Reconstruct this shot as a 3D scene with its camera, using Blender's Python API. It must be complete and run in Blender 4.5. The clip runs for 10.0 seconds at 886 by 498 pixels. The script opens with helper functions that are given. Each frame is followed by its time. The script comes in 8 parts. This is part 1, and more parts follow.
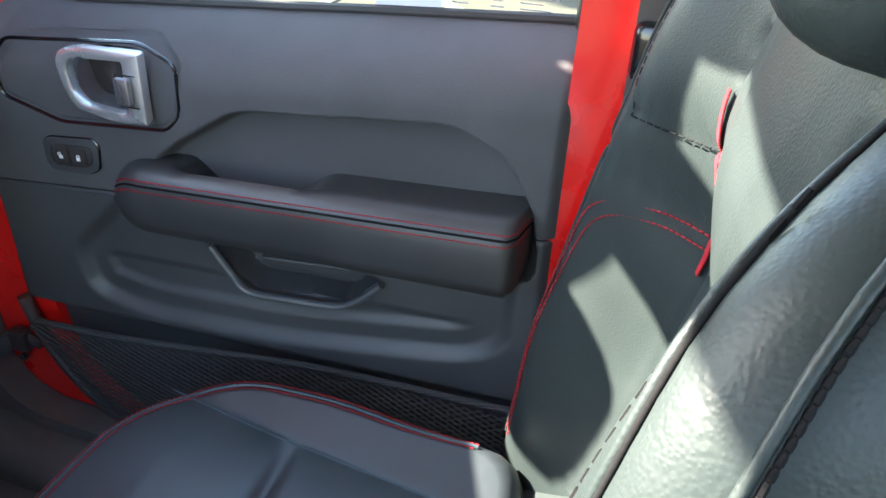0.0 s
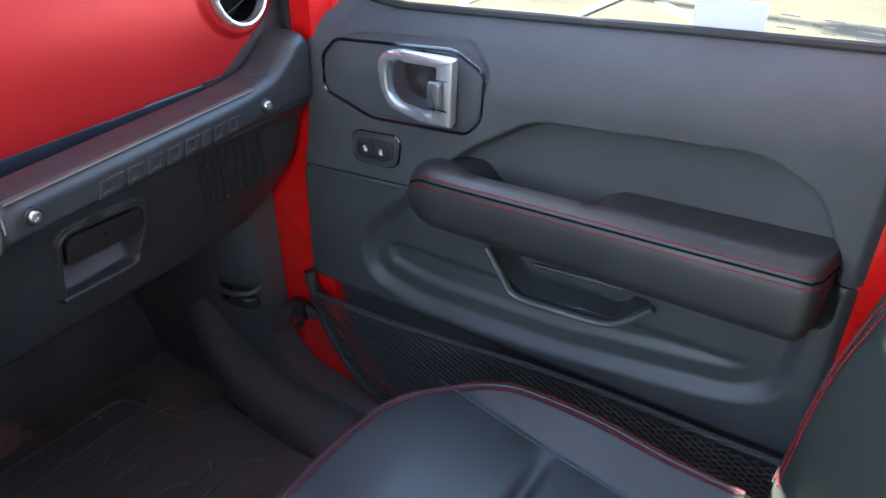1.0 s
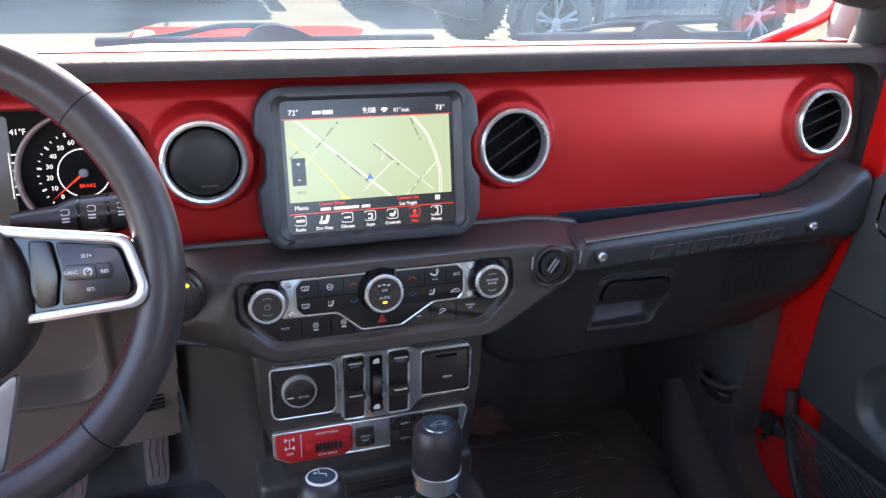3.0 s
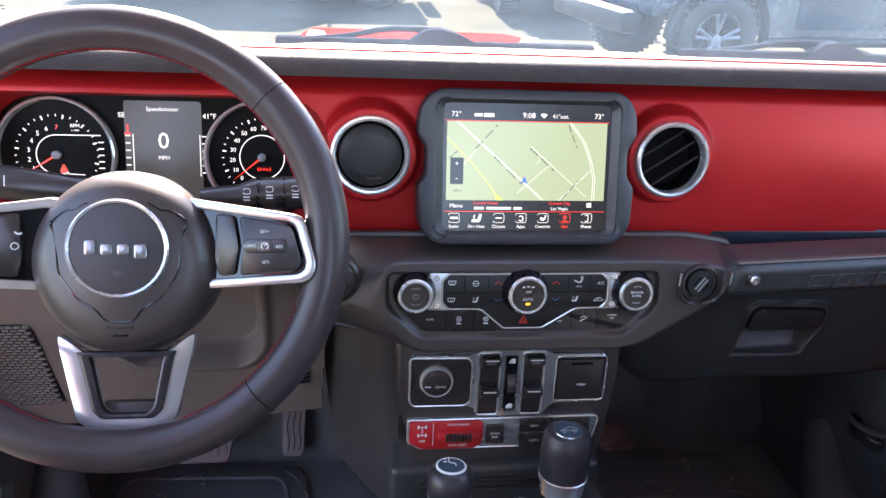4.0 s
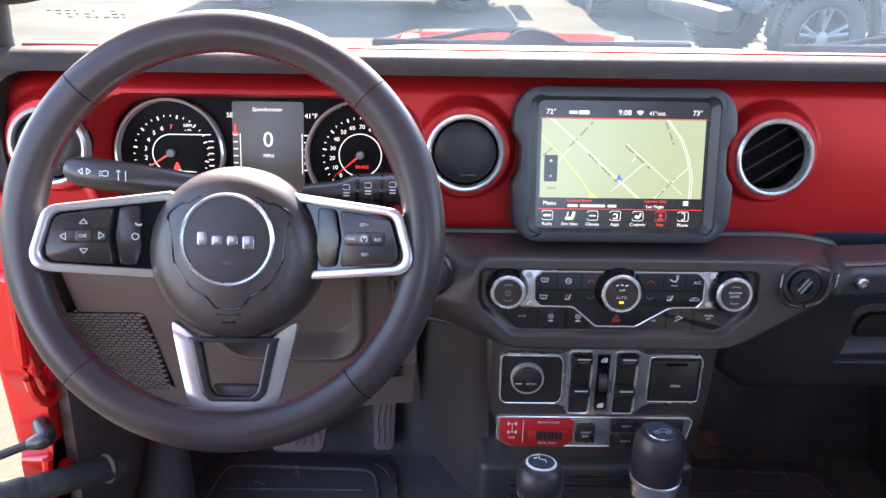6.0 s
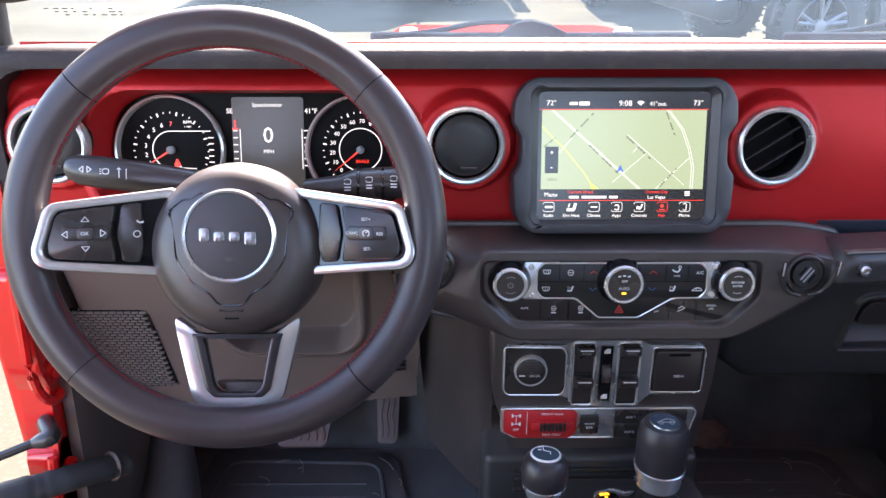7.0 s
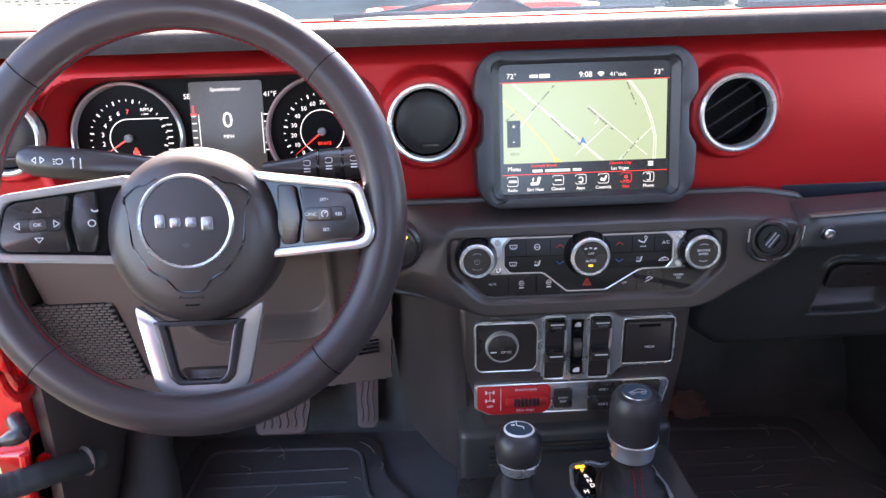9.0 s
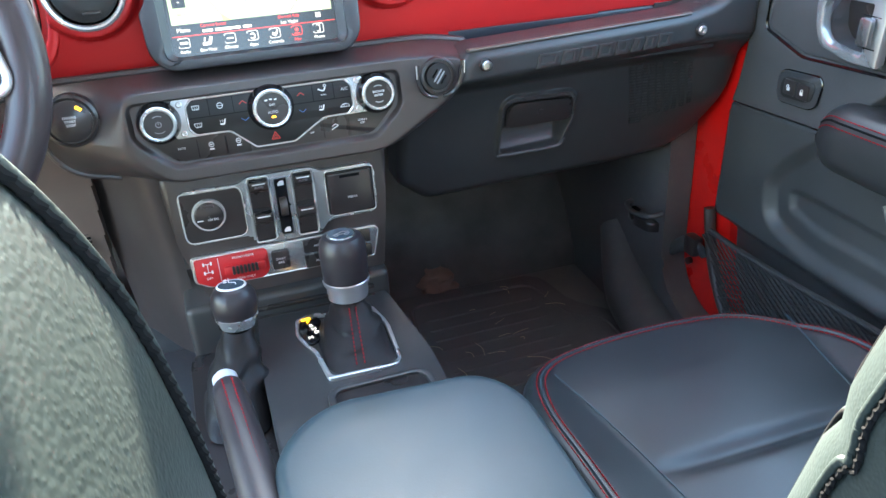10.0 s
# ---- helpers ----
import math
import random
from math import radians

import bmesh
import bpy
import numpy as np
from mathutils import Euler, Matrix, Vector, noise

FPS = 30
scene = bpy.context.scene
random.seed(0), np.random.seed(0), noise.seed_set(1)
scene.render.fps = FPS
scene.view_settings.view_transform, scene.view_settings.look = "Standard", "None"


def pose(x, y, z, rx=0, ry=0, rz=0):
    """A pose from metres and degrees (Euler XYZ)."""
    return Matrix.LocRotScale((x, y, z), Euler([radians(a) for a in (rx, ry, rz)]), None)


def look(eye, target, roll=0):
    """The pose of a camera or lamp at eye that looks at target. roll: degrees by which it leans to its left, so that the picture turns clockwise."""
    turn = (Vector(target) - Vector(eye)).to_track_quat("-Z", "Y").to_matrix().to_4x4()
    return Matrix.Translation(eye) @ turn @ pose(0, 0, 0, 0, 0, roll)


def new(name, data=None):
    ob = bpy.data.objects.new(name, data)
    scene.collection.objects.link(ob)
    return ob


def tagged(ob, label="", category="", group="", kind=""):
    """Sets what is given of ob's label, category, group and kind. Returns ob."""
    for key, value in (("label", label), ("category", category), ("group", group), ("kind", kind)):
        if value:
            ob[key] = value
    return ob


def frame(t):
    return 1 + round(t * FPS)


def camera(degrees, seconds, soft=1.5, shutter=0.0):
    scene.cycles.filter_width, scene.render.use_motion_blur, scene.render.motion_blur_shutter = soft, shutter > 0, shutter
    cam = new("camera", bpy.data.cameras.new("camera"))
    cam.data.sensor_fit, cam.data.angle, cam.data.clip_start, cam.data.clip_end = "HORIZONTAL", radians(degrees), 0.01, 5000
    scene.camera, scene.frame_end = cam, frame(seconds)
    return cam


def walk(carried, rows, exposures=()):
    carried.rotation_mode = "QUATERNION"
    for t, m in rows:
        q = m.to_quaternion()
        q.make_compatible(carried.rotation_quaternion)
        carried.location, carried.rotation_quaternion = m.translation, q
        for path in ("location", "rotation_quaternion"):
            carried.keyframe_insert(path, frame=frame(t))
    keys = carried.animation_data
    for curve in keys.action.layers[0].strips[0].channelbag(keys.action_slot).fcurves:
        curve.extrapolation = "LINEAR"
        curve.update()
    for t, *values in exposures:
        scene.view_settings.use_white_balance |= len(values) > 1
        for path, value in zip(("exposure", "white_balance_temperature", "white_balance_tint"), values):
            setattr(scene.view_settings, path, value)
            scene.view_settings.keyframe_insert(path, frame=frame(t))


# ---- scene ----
cam = camera(60.35, 10.0)
PATH = [
    (0, (-0.0124, -0.7555, 1.4100), (1.6369, -0.3413, 0.3574), 2.74),
    (0.5, (-0.0349, -0.7123, 1.4173), (1.5455, -0.0834, 0.3651), 1.62),
    (1, (-0.0496, -0.6846, 1.4129), (1.3977, 0.2240, 0.3737), 0.72),
    (1.5, (-0.0742, -0.6817, 1.4305), (1.2413, 0.4608, 0.4487), 0.49),
    (2, (-0.1105, -0.7121, 1.4424), (0.9830, 0.6925, 0.5308), 0.99),
    (2.5, (-0.1435, -0.7423, 1.4533), (0.6606, 0.8756, 0.5955), -0.19),
    (3, (-0.1679, -0.7549, 1.4481), (0.4129, 0.9662, 0.6110), 2.52),
    (4.5, (-0.1929, -0.7794, 1.4482), (-0.0796, 1.0373, 0.6194), 1.95),
    (5, (-0.1953, -0.7849, 1.4461), (-0.1696, 1.0362, 0.6197), 1.27),
    (5.5, (-0.1958, -0.7839, 1.4454), (-0.1761, 1.0372, 0.6188), 1.09),
    (7, (-0.1977, -0.7829, 1.4446), (-0.1800, 1.0295, 0.5991), 0.13),
    (7.5, (-0.1963, -0.7829, 1.4455), (-0.1818, 1.0279, 0.5964), -0.25),
    (8, (-0.1953, -0.7817, 1.4451), (-0.1835, 1.0281, 0.5941), -0.51),
    (8.5, (-0.1953, -0.7825, 1.4462), (-0.1822, 1.0267, 0.5939), -0.75),
    (9, (-0.1779, -0.7816, 1.4357), (-0.1198, 1.0129, 0.5546), -1.52),
    (9.5, (-0.1169, -0.8360, 1.4113), (0.1631, 0.9258, 0.5070), -2.55),
    (10, (-0.0756, -0.8963, 1.3380), (0.4578, 0.7645, 0.3597), -2.58),
]
EXPOSURE = [(0.0, 4.12, 6850, 8), (1.0, 4.12, 6850, 11), (2.5, 3.70, 6800, 15), (5.0, 3.70, 6850, 20), (8.5, 3.70, 6850, 20), (9.0, 3.8, 6850, 19), (9.5, 4.18, 6800, 14), (10.0, 4.75, 6850, 3)]
walk(cam, [(t, look(eye, target, roll)) for t, eye, target, roll in PATH], EXPOSURE)


# ---- build ----
# light: morning sun ahead of the bonnet, clear sky
world = bpy.data.worlds.new("sky")
scene.world = world
world.use_nodes = True
wn = world.node_tree.nodes
sky = wn.new("ShaderNodeTexSky")
sky.sky_type = "NISHITA"
sky.sun_disc = False
SUN_EL, SUN_AZ = 36.0, 1.5
sky.sun_elevation = radians(SUN_EL)
sky.sun_rotation = radians(SUN_AZ)
sky.dust_density = 0.9
world.node_tree.links.new(sky.outputs[0], wn["Background"].inputs[0])
wn["Background"].inputs[1].default_value = 0.125
sun = new("sun", bpy.data.lights.new("sun", "SUN"))
sun.data.energy, sun.data.angle, sun.data.color = 5.0, radians(0.53), (1.0, 0.92, 0.80)
sd = Vector((math.sin(radians(SUN_AZ)) * math.cos(radians(SUN_EL)), math.cos(radians(SUN_AZ)) * math.cos(radians(SUN_EL)), math.sin(radians(SUN_EL))))
sun.matrix_world = look(sd * 20, (0, 0, 0))


# ---- materials ----
def mat(name, col, rough=0.5, metal=0.0, grain=0.0, scale=800.0, vary=0.12, vscale=9.0, coat=0.0, kind="noise", spec=0.5, dust=0.0):
    """Principled material: colour varied at two scales, roughness wear and a fine relief."""
    m = bpy.data.materials.new(name)
    m.use_nodes = True
    nt = m.node_tree
    n, l = nt.nodes, nt.links
    p = n["Principled BSDF"]
    p.inputs["Roughness"].default_value, p.inputs["Metallic"].default_value = rough, metal
    p.inputs["Coat Weight"].default_value = coat
    p.inputs["Coat Roughness"].default_value = 0.06
    p.inputs["Specular IOR Level"].default_value = spec
    tc = n.new("ShaderNodeTexCoord")
    big = n.new("ShaderNodeTexNoise")
    big.inputs["Scale"].default_value, big.inputs["Detail"].default_value = vscale, 6
    l.new(tc.outputs["Object"], big.inputs["Vector"])
    ramp = n.new("ShaderNodeMapRange")
    ramp.inputs[1].default_value, ramp.inputs[2].default_value = 0.3, 0.7
    ramp.inputs[3].default_value, ramp.inputs[4].default_value = 1 - vary, 1 + vary
    l.new(big.outputs["Fac"], ramp.inputs[0])
    mul = n.new("ShaderNodeMixRGB")
    mul.blend_type, mul.inputs[0].default_value = "MULTIPLY", 1
    mul.inputs[1].default_value = (*col, 1)
    l.new(ramp.outputs[0], mul.inputs[2])
    out = mul.outputs[0]
    if dust:
        dn = n.new("ShaderNodeTexNoise")
        dn.inputs["Scale"].default_value, dn.inputs["Detail"].default_value = 60, 8
        l.new(tc.outputs["Object"], dn.inputs["Vector"])
        dr = n.new("ShaderNodeMapRange")
        dr.inputs[1].default_value, dr.inputs[2].default_value, dr.inputs[4].default_value = 0.52, 0.75, dust
        l.new(dn.outputs["Fac"], dr.inputs[0])
        dm = n.new("ShaderNodeMixRGB")
        dm.inputs[2].default_value = (0.22, 0.19, 0.15, 1)
        l.new(dr.outputs[0], dm.inputs[0])
        l.new(out, dm.inputs[1])
        out = dm.outputs[0]
    l.new(out, p.inputs["Base Color"])
    rr = n.new("ShaderNodeMapRange")
    rr.inputs[1].default_value, rr.inputs[2].default_value = 0.3, 0.7
    rr.inputs[3].default_value, rr.inputs[4].default_value = max(rough - 0.06, 0.02), min(rough + 0.06, 1)
    l.new(big.outputs["Fac"], rr.inputs[0])
    l.new(rr.outputs[0], p.inputs["Roughness"])
    if grain:
        if kind == "leather":
            g = n.new("ShaderNodeTexVoronoi")
            g.feature = "SMOOTH_F1"
            g.inputs["Scale"].default_value = scale
            go = g.outputs["Distance"]
        elif kind == "weave":
            g = n.new("ShaderNodeTexWave")
            g.inputs["Scale"].default_value, g.inputs["Distortion"].default_value = scale, 1.5
            go = g.outputs["Fac"]
        else:
            g = n.new("ShaderNodeTexNoise")
            g.inputs["Scale"].default_value, g.inputs["Detail"].default_value = scale, 3
            go = g.outputs["Fac"]
        l.new(tc.outputs["Object"], g.inputs["Vector"])
        b = n.new("ShaderNodeBump")
        b.inputs["Strength"].default_value, b.inputs["Distance"].default_value = grain, 0.0008
        b.invert = kind == "leather"
        l.new(go, b.inputs["Height"])
        l.new(b.outputs[0], p.inputs["Normal"])
    return m


def glow(name, col, strength):
    m = bpy.data.materials.new(name)
    m.use_nodes = True
    p = m.node_tree.nodes["Principled BSDF"]
    p.inputs["Base Color"].default_value = (0.01, 0.01, 0.01, 1)
    p.inputs["Roughness"].default_value = 0.25
    p.inputs["Emission Color"].default_value = (*col, 1)
    p.inputs["Emission Strength"].default_value = strength
    return m


def glass(name, tint=(0.93, 0.97, 0.96), rough=0.0):
    m = bpy.data.materials.new(name)
    m.use_nodes = True
    n, l = m.node_tree.nodes, m.node_tree.links
    n.remove(n["Principled BSDF"])
    t, g, f, mx = n.new("ShaderNodeBsdfTransparent"), n.new("ShaderNodeBsdfGlossy"), n.new("ShaderNodeLayerWeight"), n.new("ShaderNodeMixShader")
    t.inputs[0].default_value = (*tint, 1)
    g.inputs["Roughness"].default_value = 0.02
    f.inputs[0].default_value = 0.5
    pw, ma = n.new("ShaderNodeMath"), n.new("ShaderNodeMath")
    pw.operation, pw.inputs[1].default_value = "POWER", 5.0
    ma.operation, ma.inputs[1].default_value, ma.inputs[2].default_value = "MULTIPLY_ADD", 0.35, 0.018
    l.new(f.outputs["Facing"], pw.inputs[0])
    l.new(pw.outputs[0], ma.inputs[0])
    l.new(ma.outputs[0], mx.inputs[0])
    l.new(t.outputs[0], mx.inputs[1])
    l.new(g.outputs[0], mx.inputs[2])
    l.new(mx.outputs[0], n["Material Output"].inputs[0])
    return m


PLAS = mat("black grained plastic", (0.049, 0.0385, 0.038), 0.35, grain=0.3, scale=900, dust=0.03, spec=0.65)
# FOOTP: black plastic, its colour lifted to stand in for bounce light
FOOTP = mat("lightened footwell plastic", (0.085, 0.083, 0.086), 0.5, grain=0.35, scale=700, dust=0.12)
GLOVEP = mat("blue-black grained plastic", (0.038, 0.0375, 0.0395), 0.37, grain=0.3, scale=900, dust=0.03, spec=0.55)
PLAS2 = mat("dark smooth plastic", (0.033, 0.0275, 0.0275), 0.29, grain=0.1, scale=1200)
PAD = mat("dash pad soft vinyl", (0.041, 0.036, 0.038), 0.6, grain=0.5, scale=700, dust=0.08, spec=0.12)
TAUPE = mat("dark taupe plastic", (0.125, 0.092, 0.082), 0.42, grain=0.3, scale=900, spec=0.6)
DOORV = mat("door upper soft vinyl", (0.070, 0.071, 0.075), 0.6, spec=0.10, grain=0.22, scale=420, kind="leather")
DOORP = mat("door lower plastic", (0.045, 0.047, 0.051), 0.45, grain=0.35, scale=900)
LEATH = mat("black leather", (0.018, 0.0245, 0.0250), 0.45, grain=0.24, scale=640, vscale=14, spec=0.26, kind="leather")
CUSH = mat("smooth cushion leather", (0.021, 0.027, 0.032), 0.33, grain=0.06, scale=560, vscale=14, spec=0.5, kind="leather")
KNOBL = mat("knob leather", (0.034, 0.029, 0.033), 0.40, grain=0.08, scale=700, kind="leather", vscale=14)
DOORL = mat("door armrest leather", (0.029, 0.030, 0.032), 0.42, grain=0.10, scale=600, kind="leather", vscale=14)
WIPERM = mat("matt wiper rubber", (0.018, 0.021, 0.028), 0.95, vary=0.2, vscale=40, spec=0.0)
# LEATH2: teal base colour stands in for the sky's sheen on the armrest
LEATH2 = mat("teal-sheened black leather", (0.026, 0.047, 0.060), 0.42, grain=0.06, scale=700, kind="leather", vscale=14)
BOOT = mat("gaiter leather", (0.018, 0.016, 0.017), 0.46, spec=0.25, grain=0.2, scale=450, kind="leather")
REDP = mat("satin red dash panel", (0.45, 0.015, 0.017), 0.38, metal=0.2, spec=0.26, vary=0.04, grain=0.05, scale=1500)
BODY = mat("red body paint", (0.66, 0.008, 0.007), 0.30, coat=0.8, spec=0.4, vary=0.03)
CHROME = mat("satin chrome", (0.58, 0.59, 0.61), 0.27, metal=0.75, vary=0.04)
SPOKEM = mat("satin silver spoke", (0.60, 0.585, 0.60), 0.24, metal=0.65, vary=0.05)
SATIN = mat("satin silver plastic", (0.33, 0.335, 0.35), 0.26, metal=0.85, vary=0.05)
GLOSS = mat("gloss black plastic", (0.008, 0.008, 0.01), 0.12, vary=0.05)
RUBBER = mat("black rubber", (0.0216, 0.0216, 0.0216), 0.7, grain=0.3, scale=500)
CARPET = mat("black carpet", (0.15, 0.148, 0.150), 0.95, grain=1.0, scale=500, dust=0.25)
MATT = mat("ribbed floor mat", (0.12, 0.118, 0.122), 0.85, grain=0.5, scale=300, dust=0.12, spec=0.2)
STITCH = mat("red thread", (0.26, 0.015, 0.022), 0.8, vary=0.2, vscale=600, spec=0.1)
MARKP = mat("satin raised lettering plastic", (0.045, 0.04, 0.04), 0.24)
DARKTH = mat("dark piping thread", (0.010, 0.010, 0.011), 0.95, vary=0.2, vscale=600, spec=0.05)
WHITE = mat("white print", (0.75, 0.75, 0.75), 0.5, vary=0.03)
GREYP = mat("grey print", (0.3, 0.3, 0.31), 0.5, vary=0.03)
REDPR = mat("red print", (0.5, 0.03, 0.02), 0.45, vary=0.05)
BLUEPR = mat("blue print", (0.04, 0.12, 0.3), 0.45, vary=0.05)
REDSW = mat("red switch panel plastic", (0.5, 0.02, 0.025), 0.4, vary=0.05)
DISC = mat("blue grey inlay", (0.05, 0.075, 0.1), 0.25)
STEEL = mat("bolt steel", (0.6, 0.6, 0.6), 0.3, metal=1.0)
PEDAL = mat("worn pedal rubber", (0.17, 0.12, 0.12), 0.6, grain=0.4, scale=400, dust=0.2)
STRAP = mat("black strap webbing", (0.04, 0.041, 0.044), 0.8, grain=0.8, scale=260, kind="weave")
BELT = mat("seat belt webbing", (0.065, 0.065, 0.0715), 0.7, grain=0.8, scale=300, kind="weave")
HEADL = mat("light headliner", (0.78, 0.77, 0.74), 0.9, grain=0.4, scale=500)
PILLAR = mat("grey pillar trim", (0.28, 0.27, 0.25), 0.7, grain=0.3, scale=700)
GAUGE = mat("gauge face plastic", (0.007, 0.0065, 0.0065), 0.5, vary=0.1, spec=0.08)
DIALM = mat("matt black", (0.006, 0.006, 0.007), 0.7, spec=0.1)
BLACKP = mat("black outdoor plastic", (0.007, 0.007, 0.008), 0.5, grain=0.3, scale=600, spec=0.3)
BONNET = mat("red bonnet paint in the sun", (0.30, 0.012, 0.009), 0.5, vary=0.05, spec=0.0)
KEYM = mat("satin black key plastic", (0.016, 0.0155, 0.016), 0.42, grain=0.15, scale=1200, spec=0.35)
BRIGHT = mat("bright chrome edge", (0.74, 0.72, 0.70), 0.2, metal=0.55, vary=0.03)
WHLEA = mat("steering wheel leather", (0.047, 0.036, 0.039), 0.33, grain=0.07, scale=750, kind="leather", vscale=14, spec=0.4)
GLASS = glass("clear glass")


def dusty_glass():
    """Windscreen: clear glass under a thin uneven film of dust that scatters the sun, tinted blue for haze."""
    m = glass("hazed dusty windscreen glass", (0.93, 0.96, 0.97))
    n, l = m.node_tree.nodes, m.node_tree.links
    out = n["Material Output"]
    clear = out.inputs[0].links[0].from_socket
    tr, mx = n.new("ShaderNodeBsdfTranslucent"), n.new("ShaderNodeMixShader")
    # the blue is a painted-in haze, not the dust's own colour
    tr.inputs[0].default_value = (0.50, 0.74, 1.0, 1)
    tc, no, sp, mr, ad = n.new("ShaderNodeTexCoord"), n.new("ShaderNodeTexNoise"), n.new("ShaderNodeTexNoise"), n.new("ShaderNodeMapRange"), n.new("ShaderNodeMath")
    no.inputs["Scale"].default_value, no.inputs["Detail"].default_value = 7, 7
    sp.inputs["Scale"].default_value = 170
    l.new(tc.outputs["Object"], no.inputs["Vector"])
    l.new(tc.outputs["Object"], sp.inputs["Vector"])
    mr.inputs[1].default_value, mr.inputs[2].default_value, mr.inputs[3].default_value, mr.inputs[4].default_value = 0.25, 0.75, 0.004, 0.011
    l.new(no.outputs["Fac"], mr.inputs[0])
    s2 = n.new("ShaderNodeMapRange")
    s2.inputs[1].default_value, s2.inputs[2].default_value, s2.inputs[4].default_value = 0.75, 0.79, 0.06
    l.new(sp.outputs["Fac"], s2.inputs[0])
    ad.operation = "ADD"
    l.new(mr.outputs[0], ad.inputs[0])
    l.new(s2.outputs[0], ad.inputs[1])
    l.new(ad.outputs[0], mx.inputs[0])
    l.new(clear, mx.inputs[1])
    l.new(tr.outputs[0], mx.inputs[2])
    l.new(mx.outputs[0], out.inputs[0])
    return m


GLASSW = dusty_glass()
GLASSD = glass("tinted glass", (0.25, 0.28, 0.28))
MIRROR = mat("mirror silver", (0.9, 0.9, 0.9), 0.01, metal=1.0, vary=0.0)
LABEL = mat("white paper label", (0.62, 0.66, 0.74), 0.7, vary=0.03)
TYRE = mat("tyre rubber", (0.02, 0.02, 0.02), 0.85, grain=0.8, scale=60)
ALLOY = mat("alloy rim", (0.16, 0.17, 0.19), 0.5, metal=0.6)
PAINTL = mat("road paint", (0.088, 0.085, 0.073), 0.8, vary=0.35, vscale=30, grain=0.4, scale=300, spec=0.0)
DARKCAR = mat("dark blue grey car paint", (0.035, 0.05, 0.065), 0.25, coat=0.7, vary=0.05)
SILVCAR = mat("silver car paint", (0.4, 0.42, 0.44), 0.3, metal=0.4, coat=0.6, vary=0.05)
BUFF = mat("buff masonry", (0.45, 0.38, 0.28), 0.9, vary=0.15, vscale=3, grain=0.5, scale=80)
ORANGE = mat("orange reflector", (0.7, 0.16, 0.02), 0.3)
G_MAP = glow("map light", (0.52, 0.65, 0.40), 0.088)
G_WHITE = glow("white display light", (1, 1, 1), 0.125)
G_YELLOW = glow("yellow display light", (0.75, 0.95, 0.15), 0.115)
G_RED = glow("red display light", (1.0, 0.05, 0.03), 0.13)
G_DARK = glow("dark display", (0.012, 0.012, 0.014), 0.1)
G_GREY = glow("dim display grey", (0.09, 0.085, 0.08), 0.06)
G_TXT = glow("grey map text", (0.10, 0.12, 0.08), 0.10)
G_BLUE = glow("blue display light", (0.05, 0.15, 0.6), 0.12)
G_AMBER = glow("amber indicator", (1.0, 0.42, 0.02), 0.35)

# asphalt with stones and stains
ASPH = mat("asphalt", (0.057, 0.055, 0.044), 0.9, grain=1.0, scale=250, vary=0.22, vscale=0.7, dust=0.2, spec=0.0)


# ---- mesh helpers ----
def part(name, bm, material, parent=None, label="", sharp=38):
    """Links a bmesh as one mesh object under a thing or a part."""
    bmesh.ops.recalc_face_normals(bm, faces=bm.faces)
    me = bpy.data.meshes.new(name)
    bm.to_mesh(me)
    bm.free()
    me.materials.append(material)
    me.polygons.foreach_set("use_smooth", [True] * len(me.polygons))
    me.set_sharp_from_angle(angle=radians(sharp))
    ob = new(name, me)
    if parent is not None:
        ob.parent = parent
        ob.matrix_parent_inverse = parent.matrix_world.inverted() if parent.type == "EMPTY" else Matrix()
    if label:
        ob["label"] = label
    return ob


def thing(name, at, label, category, group="", kind=""):
    e = new(name)
    e.empty_display_size = 0.05
    e.location = at
    e.matrix_world = Matrix.Translation(at)
    return tagged(e, label, category, group, kind)


def B():
    return bmesh.new()


def fr(x, y, z, lean):
    """A face frame: u to the right, v up the face, w out towards the seats."""
    s, c = math.sin(radians(lean)), math.cos(radians(lean))
    return Matrix(((1, 0, 0, x), (0, s, -c, y), (0, c, s, z), (0, 0, 0, 1)))


def axis(p, d):
    """A frame at p whose w axis is d."""
    return Matrix.Translation(p) @ Vector(d).to_track_quat("Z", "Y").to_matrix().to_4x4()


ID = Matrix()
XZ = Matrix(((1, 0, 0, 0), (0, 0, -1, 0), (0, 1, 0, 0), (0, 0, 0, 1)))  # u = x, v = z, w = -y
YZ = Matrix(((0, 0, 1, 0), (1, 0, 0, 0), (0, 1, 0, 0), (0, 0, 0, 1)))  # u = y, v = z, w = x


def circ(r, n=32, cx=0.0, cy=0.0, a0=0.0):
    return [(cx + r * math.cos(a0 + 2 * math.pi * k / n), cy + r * math.sin(a0 + 2 * math.pi * k / n)) for k in range(n)]


def rpoly(pts, r, n=5):
    """A polygon with its corners rounded; r one radius or one per corner."""
    out, m = [], len(pts)
    for k in range(m):
        a, b, c = Vector(pts[k - 1]), Vector(pts[k]), Vector(pts[(k + 1) % m])
        rad = r[k] if isinstance(r, (list, tuple)) else r
        d1, d2 = (a - b), (c - b)
        cut = min(rad, d1.length * 0.49, d2.length * 0.49)
        p, q = b + d1.normalized() * cut, b + d2.normalized() * cut
        for s in range(n + 1):
            t = s / n
            out.append(tuple((1 - t) ** 2 * p + 2 * t * (1 - t) * b + t * t * q))
    return out


def rrect(u0, v0, u1, v1, r, n=5):
    return rpoly([(u0, v0), (u1, v0), (u1, v1), (u0, v1)], r, n)


